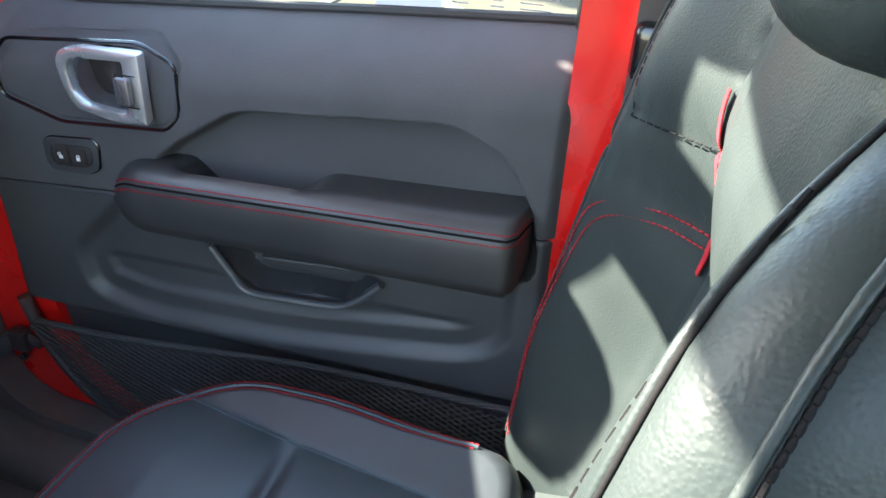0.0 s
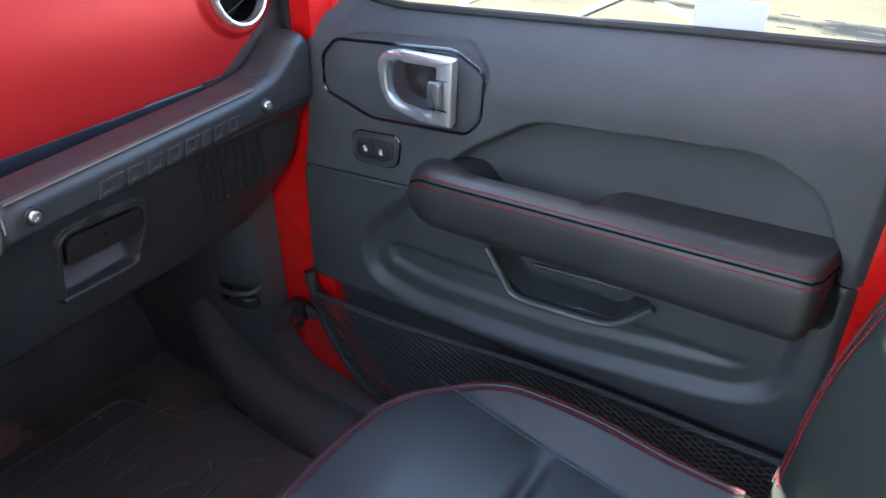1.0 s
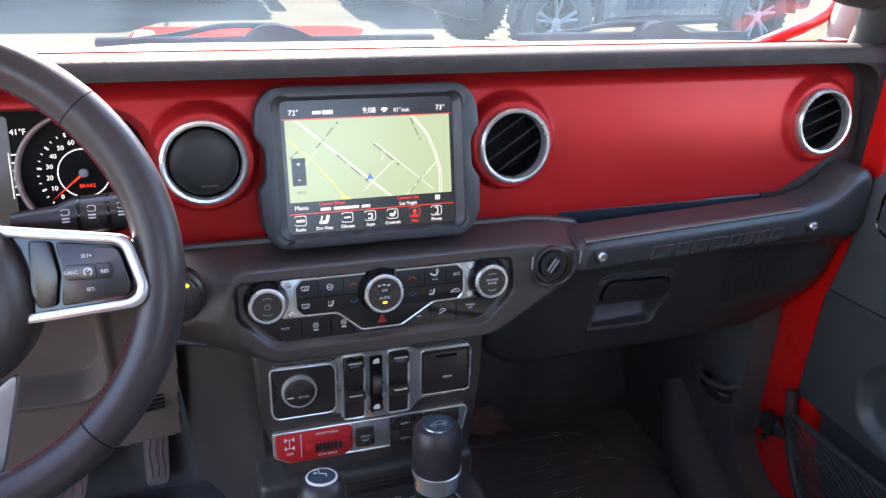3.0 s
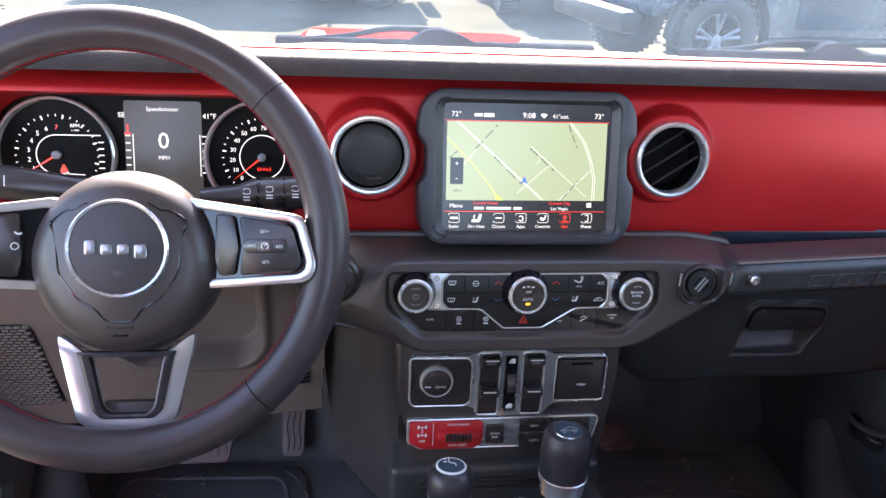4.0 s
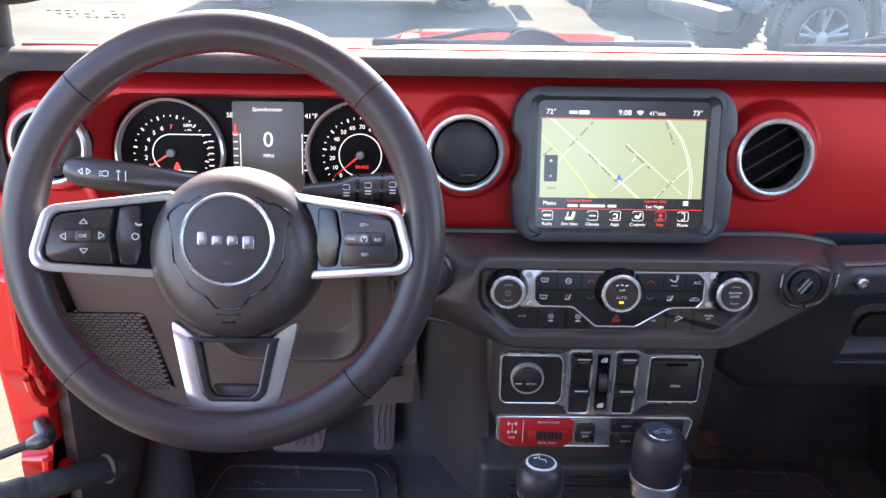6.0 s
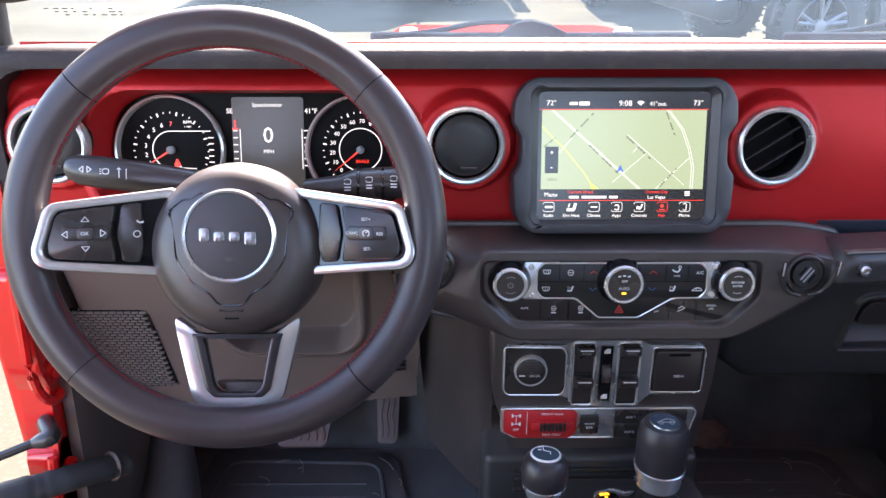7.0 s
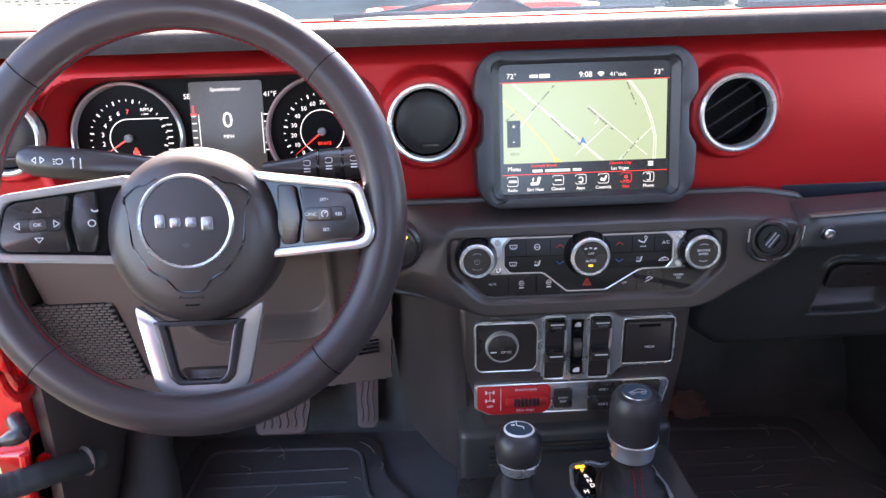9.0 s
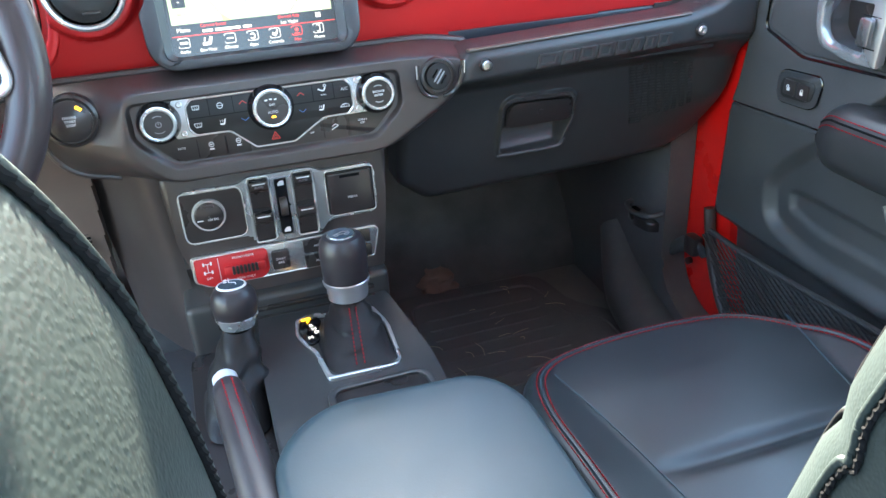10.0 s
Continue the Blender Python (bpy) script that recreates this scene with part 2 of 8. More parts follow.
def prism(bm, pts, m, w0, w1, bev=0.0, seg=2):
    lo = [bm.verts.new(m @ Vector((u, v, w0))) for u, v in pts]
    hi = [bm.verts.new(m @ Vector((u, v, w1))) for u, v in pts]
    k = len(pts)
    bm.faces.new(lo[::-1])
    top = bm.faces.new(hi)
    for a in range(k):
        bm.faces.new((lo[a], lo[(a + 1) % k], hi[(a + 1) % k], hi[a]))
    if bev:
        bmesh.ops.bevel(bm, geom=list(top.edges), offset=bev, segments=seg, profile=0.5, affect="EDGES", clamp_overlap=True)


def ring(bm, outer, inner, m, w0, w1, bev=0.0, wi=None):
    """A frame between two outlines of the same count; wi: height of its inner edge."""
    wi = w1 if wi is None else wi
    rows = [[bm.verts.new(m @ Vector((u, v, w))) for u, v in pts] for pts, w in ((outer, w0), (outer, w1), (inner, wi), (inner, w0))]
    k = len(outer)
    es = []
    for a in range(k):
        b = (a + 1) % k
        for i in range(4):
            r, s = rows[i], rows[(i + 1) % 4]
            f = bm.faces.new((r[a], r[b], s[b], s[a]))
        es += [bm.edges.get((rows[1][a], rows[1][b])), bm.edges.get((rows[2][a], rows[2][b]))]
    if bev:
        bmesh.ops.bevel(bm, geom=es, offset=bev, segments=2, profile=0.5, affect="EDGES", clamp_overlap=True)


def lathe(bm, prof, m, n=40, cap=True):
    rows = [[bm.verts.new(m @ Vector((r * math.cos(2 * math.pi * k / n), r * math.sin(2 * math.pi * k / n), w))) for k in range(n)] for r, w in prof]
    for a, b in zip(rows, rows[1:]):
        for k in range(n):
            bm.faces.new((a[k], a[(k + 1) % n], b[(k + 1) % n], b[k]))
    if cap:
        bm.faces.new(rows[0][::-1])
        bm.faces.new(rows[-1])


def box(bm, c, s, bev=0.0, m=ID, seg=2):
    x, y = s[0] / 2, s[1] / 2
    mm = m @ Matrix.Translation(c)
    vs = bmesh.ops.create_cube(bm, size=1.0, matrix=mm @ Matrix.Diagonal((*s, 1)))["verts"]
    if bev:
        es = list({e for v in vs for e in v.link_edges})
        bmesh.ops.bevel(bm, geom=es, offset=bev, segments=seg, profile=0.5, affect="EDGES", clamp_overlap=True)


def tube(bm, pts, r, n=8, closed=False, flat=1.0, up=(0, 0, 1)):
    """A tube along points; r a radius or one per point; flat squashes it along up."""
    pts = [Vector(p) for p in pts]
    m = len(pts)
    rows = []
    for i, p in enumerate(pts):
        a = pts[i - 1] if (closed or i) else p
        b = pts[(i + 1) % m] if (closed or i < m - 1) else p
        d = (b - a).normalized()
        s = d.cross(Vector(up))
        if s.length < 1e-4:
            s = d.cross(Vector((1, 0, 0.1)))
        s.normalize()
        t = s.cross(d)
        rad = r[i] if isinstance(r, (list, tuple)) else r
        rows.append([bm.verts.new(p + rad * (math.cos(2 * math.pi * k / n) * s + flat * math.sin(2 * math.pi * k / n) * t)) for k in range(n)])
    for i in range(m if closed else m - 1):
        a, b = rows[i], rows[(i + 1) % m]
        for k in range(n):
            bm.faces.new((a[k], a[(k + 1) % n], b[(k + 1) % n], b[k]))
    if not closed:
        bm.faces.new(rows[0][::-1])
        bm.faces.new(rows[-1])


def field(bm, us, vs, fn, keep=None, m=ID, back=None, edge=None):
    """A sheet over a grid: fn(U, V) gives w. keep(U, V) tells which cells stay; back: depth of a rim behind the open edges; edge: an outline that the rim is laid on."""
    U, V = np.meshgrid(us, vs)
    Uc, Vc = (U[:-1, :-1] + U[1:, 1:]) / 2, (V[:-1, :-1] + V[1:, 1:]) / 2
    K = keep(Uc, Vc) if keep else np.ones_like(Uc, bool)
    if edge:
        n = np.zeros(U.shape, int)
        for a, b in ((0, 0), (0, 1), (1, 0), (1, 1)):
            n[a:a + K.shape[0], b:b + K.shape[1]] += K
        rim = (n > 0) & (n < 4)
        for _ in range(2):
            d, h = sdf(U, V, edge), 0.0004
            gu, gv = (sdf(U + h, V, edge) - d) / h, (sdf(U, V + h, edge) - d) / h
            U, V = np.where(rim, U - d * gu, U), np.where(rim, V - d * gv, V)
    W = fn(U, V)
    vv = {}

    def vert(i, j):
        if (i, j) not in vv:
            vv[i, j] = bm.verts.new(m @ Vector((U[i, j], V[i, j], W[i, j])))
        return vv[i, j]

    for i, j in zip(*np.nonzero(K)):
        bm.faces.new((vert(i, j), vert(i, j + 1), vert(i + 1, j + 1), vert(i + 1, j)))
    if back is not None:
        es = [e for e in bm.edges if e.is_boundary]
        g = bmesh.ops.extrude_edge_only(bm, edges=es)["geom"]
        d = m.to_3x3() @ Vector((0, 0, -back))
        for v in g:
            if isinstance(v, bmesh.types.BMVert):
                v.co += d


def sdf(U, V, pts):
    """Signed distance to a polygon, positive inside."""
    d = np.full(U.shape, 1e9)
    inside = np.zeros(U.shape, bool)
    k = len(pts)
    for a in range(k):
        (x0, y0), (x1, y1) = pts[a], pts[(a + 1) % k]
        ex, ey = x1 - x0, y1 - y0
        t = np.clip(((U - x0) * ex + (V - y0) * ey) / (ex * ex + ey * ey + 1e-12), 0, 1)
        d = np.minimum(d, np.hypot(U - x0 - t * ex, V - y0 - t * ey))
        if ey != 0:
            cr = ((y0 > V) != (y1 > V)) & (U < ex * (V - y0) / ey + x0)
            inside ^= cr
    return np.where(inside, d, -d)


def step(x, a, b):
    t = np.clip((x - a) / (b - a), 0, 1)
    return t * t * (3 - 2 * t)


def dome(bm, outline, c, top, edge, skirt, m=ID, rings=10, round_n=5):
    """A padded form over an outline: top(u, v) gives its height, edge the rounding, skirt how far its sides go down."""
    k = len(outline)
    C = Vector((*c, 0))
    levels = []
    for i in range(1, rings + 1):
        levels.append((i / rings, 0.0, 0.0))
    rows = []
    for f, _, _ in levels:
        row = []
        for u, v in outline:
            d = Vector((u, v, 0)) - C
            L = d.length
            q = C + d * (max(L - edge, 0.001) / L * f)
            row.append(Vector((q.x, q.y, top(q.x, q.y))))
        rows.append(row)
    for s in range(1, round_n + 1):
        a = math.pi / 2 * s / round_n
        row = []
        for j, (u, v) in enumerate(outline):
            d = (Vector((u, v, 0)) - C).normalized()
            base = rows[rings - 1][j]
            row.append(base + d * edge * math.sin(a) + Vector((0, 0, -edge * (1 - math.cos(a)))))
        rows.append(row)
    rows.append([p + Vector((0, 0, -skirt)) for p in rows[-1]])
    vs = [[bm.verts.new(m @ p) for p in row] for row in rows]
    cv = bm.verts.new(m @ Vector((c[0], c[1], top(*c))))
    for j in range(k):
        bm.faces.new((cv, vs[0][j], vs[0][(j + 1) % k]))
        for a, b in zip(vs, vs[1:]):
            bm.faces.new((a[j], b[j], b[(j + 1) % k], a[(j + 1) % k]))
    bm.faces.new(vs[-1][::-1])


def stitches(bm, pts, length=0.0045, gap=0.0025, r=0.0006, up=(0, 0, 1)):
    """A row of short threads along a line of points."""
    pts = [Vector(p) for p in pts]
    cum = [0.0]
    for a, b in zip(pts, pts[1:]):
        cum.append(cum[-1] + (b - a).length)

    def at(s):
        for k in range(len(pts) - 1):
            if s <= cum[k + 1]:
                return pts[k].lerp(pts[k + 1], (s - cum[k]) / max(cum[k + 1] - cum[k], 1e-9))
        return pts[-1]

    s = 0.0
    while s + length < cum[-1]:
        tube(bm, [at(s), at(s + length)], r, 4, up=up)
        s += length + gap


def cord(bm, pts, r):
    """A thick twisted seam: short overlapping slanted threads along a line."""
    pts = [Vector(p) for p in pts]
    run = 0.0
    for a, b, c in zip(pts, pts[1:], pts[2:]):
        run += (b - a).length
        if run < 0.0033:
            continue
        run = 0.0
        d = (c - a).normalized()
        w = d.cross(Vector((0.35, 1, 0.2))).normalized()
        tube(bm, [b - d * 0.0026 - w * r * 1.1, b - d * 0.0008, b + d * 0.0008, b + d * 0.0026 + w * r * 1.1], [r * 0.55, r, r, r * 0.55], 6, up=(0, 1, 0))


def smooth_path(pts, n=8):
    """Catmull-Rom through points."""
    P = [Vector(p) for p in pts]
    P = [2 * P[0] - P[1]] + P + [2 * P[-1] - P[-2]]
    out = []
    for i in range(1, len(P) - 2):
        for s in range(n):
            t = s / n
            a, b, c, d = P[i - 1], P[i], P[i + 1], P[i + 2]
            out.append(0.5 * (2 * b + (c - a) * t + (2 * a - 5 * b + 4 * c - d) * t * t + (3 * b - 3 * c + d - a) * t ** 3))
    return out + [P[-2]]


def words(body, m, u, v, h, material, parent, w=0.0006, turn=0.0, name="lettering", align="CENTER"):
    """Raised lettering in the built-in font; h is the height of a capital."""
    cu = bpy.data.curves.new(name, "FONT")
    cu.body, cu.size, cu.align_x, cu.align_y, cu.extrude = body, h / 0.69, align, "CENTER", 0.00012
    cu.resolution_u = 2
    tmp = new("tmp", cu)
    bpy.context.view_layer.update()
    me = bpy.data.meshes.new_from_object(tmp.evaluated_get(bpy.context.evaluated_depsgraph_get()))
    bpy.data.objects.remove(tmp)
    bpy.data.curves.remove(cu)
    me.transform(m @ Matrix.Translation((u, v, w)) @ Matrix.Rotation(turn, 4, "Z"))
    me.materials.clear()
    me.materials.append(material)
    ob = new(name, me)
    ob.parent = parent
    ob.matrix_parent_inverse = parent.matrix_world.inverted() if parent.type == "EMPTY" else Matrix()
    return ob


def bar(bm, m, u0, v0, u1, v1, width, w=0.0004, t=0.0003):
    """A thin strip between two points of a face."""
    d = Vector((u1 - u0, v1 - v0))
    n = Vector((-d.y, d.x)).normalized() * width / 2
    prism(bm, [(u0 + n.x, v0 + n.y), (u0 - n.x, v0 - n.y), (u1 - n.x, v1 - n.y), (u1 + n.x, v1 + n.y)], m, w, w + t)


def strip(bm, m, pts, width, w=0.0004, t=0.0003):
    for a, b in zip(pts, pts[1:]):
        bar(bm, m, *a, *b, width, w, t)


def arc(r, a0, a1, n=24, cx=0.0, cy=0.0):
    return [(cx + r * math.cos(radians(a0 + (a1 - a0) * k / n)), cy + r * math.sin(radians(a0 + (a1 - a0) * k / n))) for k in range(n + 1)]


# ---- dashboard ----
dash = thing("dashboard", (0, 0.2, 0.8), "black and satin red car dashboard with a sunlit pad", "dashboard")
VENTS = [(-0.608, 1.203, True), (-0.166, 1.201, True), (0.165, 1.2005, False), (0.596, 1.2065, False)]
CL = fr(-0.394, 0.066, 1.1755, 15)
cl_out = rpoly([(-0.184, -0.068), (0.184, -0.068), (0.184, 0.066), (-0.184, 0.066)], [0.06] * 4, 8)
cl_xz = [((CL @ Vector((u, v, 0.045))).x, (CL @ Vector((u, v, 0.045))).z) for u, v in cl_out]


def pad_z(X, Y):
    z = 1.290 + 0.014 * np.sqrt(np.clip(1 - ((0.010 - Y) / 0.018).clip(0, 1) ** 2, 0, 1)) - 0.157 * (Y - 0.012).clip(0, 9)
    z = z - 0.09 * (np.abs(X) - 0.62).clip(0, 9) ** 1.6 * 4
    return z + 0.004 * step(Y, 0.20, 0.28) * step(np.abs(X), 0.30, 0.22)


bm = B()
field(bm, np.linspace(-0.69, 0.69, 90), np.r_[np.linspace(-0.008, 0.012, 14), np.linspace(0.03, 0.372, 24)], pad_z, back=0.006)
part("dash_pad", bm, PAD, dash, "dark grey soft vinyl dash top, dusty in the sun")
bm = B()
outer = rpoly([(-0.69, 1.10), (-0.69, 1.291), (0.69, 1.291), (0.69, 1.10)], [0.001, 0.055, 0.055, 0.001], 6)
inner = rpoly([(-0.656, 1.10), (-0.656, 1.283), (0.664, 1.283), (0.664, 1.10)], [0.001, 0.05, 0.05, 0.001], 6)
prism(bm, outer + inner[::-1], XZ, -0.05, 0.0030, 0.004)
part("dash_frame", bm, PAD, dash)


def red_w(X, Z):
    s = (1.286 - Z) / 0.188
    y = 0.038 - 0.022 * s - 0.012 * np.sin(np.pi * np.clip(s, 0, 1) * 0.92) + 0.05 * step(s, 0.15, -0.03)
    w = -y
    for cx, cz, _ in VENTS:
        d = np.hypot(X - cx, Z - cz)
        w = np.maximum(w, w + ((-0.0095 if cx > 0.5 else -0.0015) - 0.14 * (Z - cz) - w) * step(d, 0.056, 0.047))
    return w


def red_keep(X, Z):
    k = (sdf(X, Z, cl_xz) < -0.004) & ((X < 0.235) | (Z > 1.1085 + 0.010 * (X - 0.25)))
    for cx, cz, _ in VENTS:
        k &= np.hypot(X - cx, Z - cz) > 0.0395
    return k


def cheek_zone(X, Z):
    """The black end of the dash round the outer vent."""
    d = np.hypot(X - 0.596, Z - 1.2065)
    return (X > 0.53) & (d > 0.0555) & ((X > 0.6515) | (Z < 1.113 + (X - 0.555).clip(0, 1) * 0.62 + 2.2 * (X - 0.60).clip(0, 1) ** 2))


bm = B()
field(bm, np.linspace(0.53, 0.692, 90), np.linspace(1.06, 1.294, 110), lambda X, Z: red_w(X, Z) + 0.001 - 0.05 * (X - 0.672).clip(0, 1), cheek_zone, XZ, 0.02)
part("dash_cheek", bm, PLAS, dash, "black end of the dash beside the outer vent")
bm = B()
field(bm, np.linspace(-0.662, 0.662, 520), np.linspace(1.096, 1.294, 90), red_w, lambda X, Z: red_keep(X, Z) & ~cheek_zone(X, Z), XZ)
part("trim_panel", bm, REDP, dash, "satin red dash panel")
bm = B()
big = rpoly([(-0.196, -0.080), (0.196, -0.080), (0.196, 0.078), (-0.196, 0.078)], [0.07] * 4, 8)
ring(bm, big, cl_out, CL, -0.004, 0.049, 0.004)
part("cluster_hood", bm, REDP, dash, "red surround of the instruments")
bm = B()
ring(bm, cl_out, rpoly([(-0.1740, -0.0660), (0.1740, -0.0660), (0.1740, 0.0645), (-0.1740, 0.0645)], [0.0625] * 4, 8), CL, 0.0005, 0.040, 0.0, 0.011)
part("cluster_lip", bm, REDP, dash, "red funnel down to the dials")
# speaker grille bump at the outer ends of the pad
for sx in (-1, 1):
    bm = B()
    dome(bm, rrect(-0.11, -0.045, 0.11, 0.045, 0.04), (0, 0), lambda u, v: 0.012, 0.008, 0.02, Matrix.Translation((sx * 0.765, 0.335, 1.232)) @ Matrix.Rotation(-0.16, 4, "X"), 3, 3)
    g = part("speaker_grille", bm, PAD, dash)
    bm = B()
    for i in range(34):
        for j in range(9):
            u, v = -0.095 + i * 0.0058 + (j % 2) * 0.0029, -0.03 + j * 0.0075
            box(bm, (sx * 0.765 + u, 0.335 + v, 1.2452 - 0.16 * v), (0.0034, 0.0042, 0.0012))
    part("perforation", bm, GLOSS, g)


def vent(cx, cz, closed, tilt):
    e = thing("air_vent", (cx, 0.0, cz), "round dash air vent, satin chrome ring" + (", flap shut" if closed else ", open black slats"), "air vent", "dash vents")
    m = fr(cx, 0.008 if cx > 0.5 else 0.0, cz, 8) @ Matrix.Scale(0.905, 4)
    bm = B()
    lathe(bm, [(0.0395, -0.006), (0.0395, 0.004), (0.041, 0.0075), (0.0435, 0.008), (0.046, 0.006), (0.047, 0.0), (0.047, -0.006)], m, 64, False)
    part("vent_ring", bm, CHROME, e, "satin chrome ring")
    bm = B()
    lathe(bm, [(0.0005, -0.034), (0.037, -0.034), (0.0395, -0.02), (0.0398, 0.002), (0.0392, 0.0025)], m, 48, False)
    part("vent_cup", bm, DIALM, e)
    if closed:
        bm = B()
        lathe(bm, [(0.0005, 0.003), (0.02, 0.0028), (0.034, 0.0018), (0.0365, 0.0), (0.037, -0.006)], m, 48, False)
        f = part("vent_flap", bm, KEYM, e, "shut black vent flap")
        bm = B()
        box(bm, (0.004, -0.026, 0.0035), (0.02, 0.004, 0.004), 0.0015, m)
        part("flap_tab", bm, PLAS2, f)
    else:
        r = m @ Matrix.Rotation(radians(tilt), 4, "Z")
        for k, v in enumerate((-0.019, 0.0, 0.019)):
            h = math.sqrt(0.0385 ** 2 - v * v)
            bm = B()
            box(bm, (0, v, -0.012), (2 * h, 0.0018, 0.011), 0.0006, r @ Matrix.Translation((0, v, -0.012)) @ Matrix.Rotation(radians(-14), 4, "X") @ Matrix.Translation((0, -v, 0.012)))
            part("slat", bm, PAD, e)


for cx, cz, cl in VENTS:
    vent(cx, cz, cl, 33 if cx < 0.4 else 20)

# ---- instrument cluster ----
cluster = thing("instrument_cluster", (-0.394, 0.07, 1.11), "lit instrument cluster with two round dials and a centre display", "instrument cluster")
bm = B()
prism(bm, cl_out, CL, -0.02, -0.002)
part("backing", bm, GAUGE, cluster)
bm = B()
prism(bm, rrect(-0.038, -0.066, 0.044, 0.060, 0.004), CL, -0.002, 0.0)
disp = part("display", bm, G_GREY, cluster, "dim grey centre display")
words("Speedometer", CL, 0.003, 0.051, 0.0044, G_WHITE, disp)
words("0", CL, 0.003, 0.016, 0.0175, G_WHITE, disp)
words("MPH", CL, 0.003, -0.002, 0.0042, G_WHITE, disp)
words("SE", CL, -0.040, 0.044, 0.0055, G_WHITE, cluster, 0.002)
words("41°F", CL, 0.053, 0.044, 0.0055, G_WHITE, cluster, 0.002)
words("GND", CL, 0.006, -0.026, 0.006, G_TXT, disp)
for sx, c0 in ((-1, -0.034), (1, 0.047)):
    bm = B()
    for k in range(6):
        bar(bm, CL, c0 - 0.003, 0.022 - k * 0.008, c0 + 0.002, 0.022 - k * 0.008, 0.0012, 0.001)
    strip(bm, CL, [(c0 + 0.005 * -sx, 0.024), (c0 + 0.005 * -sx, -0.022)], 0.0008, 0.001)
    part("scale", bm, G_WHITE, cluster)
bm = B()
bar(bm, CL, -0.038, 0.024, -0.031, 0.024, 0.0022, 0.001)
bar(bm, CL, -0.0345, 0.026, -0.0345, 0.034, 0.002, 0.001)
part("warning_mark", bm, G_RED, cluster)


def gauge(cu, texts, needle, extra, tach):
    g = B()
    lathe(g, [(0.0005, 0.0), (0.062, 0.0), (0.0625, 0.004)], CL @ Matrix.Translation((cu, 0, 0)), 64, False)
    dial = part("dial", g, GAUGE, cluster, "black round dial")
    g = B()
    lathe(g, [(0.0585, 0.0), (0.0593, 0.010), (0.0608, 0.0115), (0.0625, 0.010), (0.063, 0.0)], CL @ Matrix.Translation((cu, 0, 0)), 64, False)
    part("dial_ring", g, BRIGHT, dial, "bright chrome ring")
    g = B()
    for k in range(28):
        a = radians(232 - k * 10.2)
        r0 = 0.0395 if k % 3 == 0 else 0.0415
        bar(g, CL, cu + r0 * math.cos(a), r0 * math.sin(a), cu + 0.0437 * math.cos(a), 0.0437 * math.sin(a), 0.0016 if k % 3 == 0 else 0.0008, 0.0008)
    if not tach:
        strip(g, CL, arc(0.0245, 0, 360, 48, cu), 0.0010, 0.0008)
    else:
        strip(g, CL, arc(0.0215, 90, 300, 40, cu), 0.0010, 0.0008)
        strip(g, CL, [(cu, 0.0215), (cu + 0.046, 0.0215)], 0.0010, 0.0008)
        strip(g, CL, [(cu + 0.010, -0.0205), (cu + 0.028, -0.0215)], 0.0008, 0.0008)
        for k in range(5):
            bar(g, CL, cu + 0.043, 0.014 - k * 0.007, cu + 0.049, 0.014 - k * 0.007, 0.0012, 0.0008)
    part("dial_scale", g, G_WHITE, dial)
    nr = 0.0295 if tach else 0.0325
    for s, a, h in texts:
        a = radians(a)
        words(s, CL, cu + nr * math.cos(a), nr * math.sin(a), h, G_WHITE if s != "7" else G_RED, dial, 0.001)
    g = B()
    a = radians(needle)
    tip = (cu + 0.042 * math.cos(a), 0.042 * math.sin(a))
    prism(g, [(cu + 0.0012 * math.sin(a), -0.0012 * math.cos(a)), (cu - 0.0012 * math.sin(a), 0.0012 * math.cos(a)), tip], CL, 0.003, 0.004)
    part("needle", g, G_RED, dial, "red lit needle")
    g = B()
    lathe(g, [(0.0045, 0.0), (0.0045, 0.006), (0.003, 0.007)], CL @ Matrix.Translation((cu, 0, 0)), 20)
    part("needle_hub", g, GREYP, dial)
    for s, u, v, h, mt in extra:
        words(s, CL, cu + u, v, h, mt, dial, 0.001)


gauge(-0.109, [(str(k), 232 - k * 20.5, 0.0050) for k in range(8)], 212, [("RPM", 0.020, 0.0315, 0.0036, G_WHITE), ("x 1000", 0.020, 0.0265, 0.002, G_WHITE)], True)
gauge(0.109, [(str(k * 10), 226 - k * 20, 0.0046 if k < 10 else 0.0038) for k in range(12)], 219, [("BRAKE", 0.002, -0.0135, 0.0036, G_RED), ("MPH", -0.018, -0.032, 0.0028, G_WHITE)], False)
bm = B()
prism(bm, rpoly([(-0.1065, -0.0195), (-0.0995, -0.0195), (-0.0995, -0.0145), (-0.1015, -0.0130), (-0.1015, -0.0105), (-0.1045, -0.0105), (-0.1045, -0.0130), (-0.1065, -0.0145)], 0.0008, 2), CL, 0.0006, 0.001)
part("belt_warning", bm, G_RED, cluster)

# ---- touchscreen ----
SC = fr(0.0, -0.0142, 1.187, 15)
tscreen = thing("touchscreen", (0, 0.0, 1.10), "dash touchscreen showing a navigation map, in a thick grey bezel", "touchscreen")
half = [(0.100, 0.088), (0.116, 0.069), (0.1175, 0.041), (0.108, 0.027), (0.1085, -0.002), (0.117, -0.014), (0.115, -0.058), (0.099, -0.0755)]
bez = rpoly(half + [(-u, v) for u, v in half[::-1]], [0.014, 0.012, 0.004, 0.006, 0.006, 0.004, 0.012, 0.014] + [0.014, 0.012, 0.004, 0.006, 0.006, 0.004, 0.012, 0.014], 4)


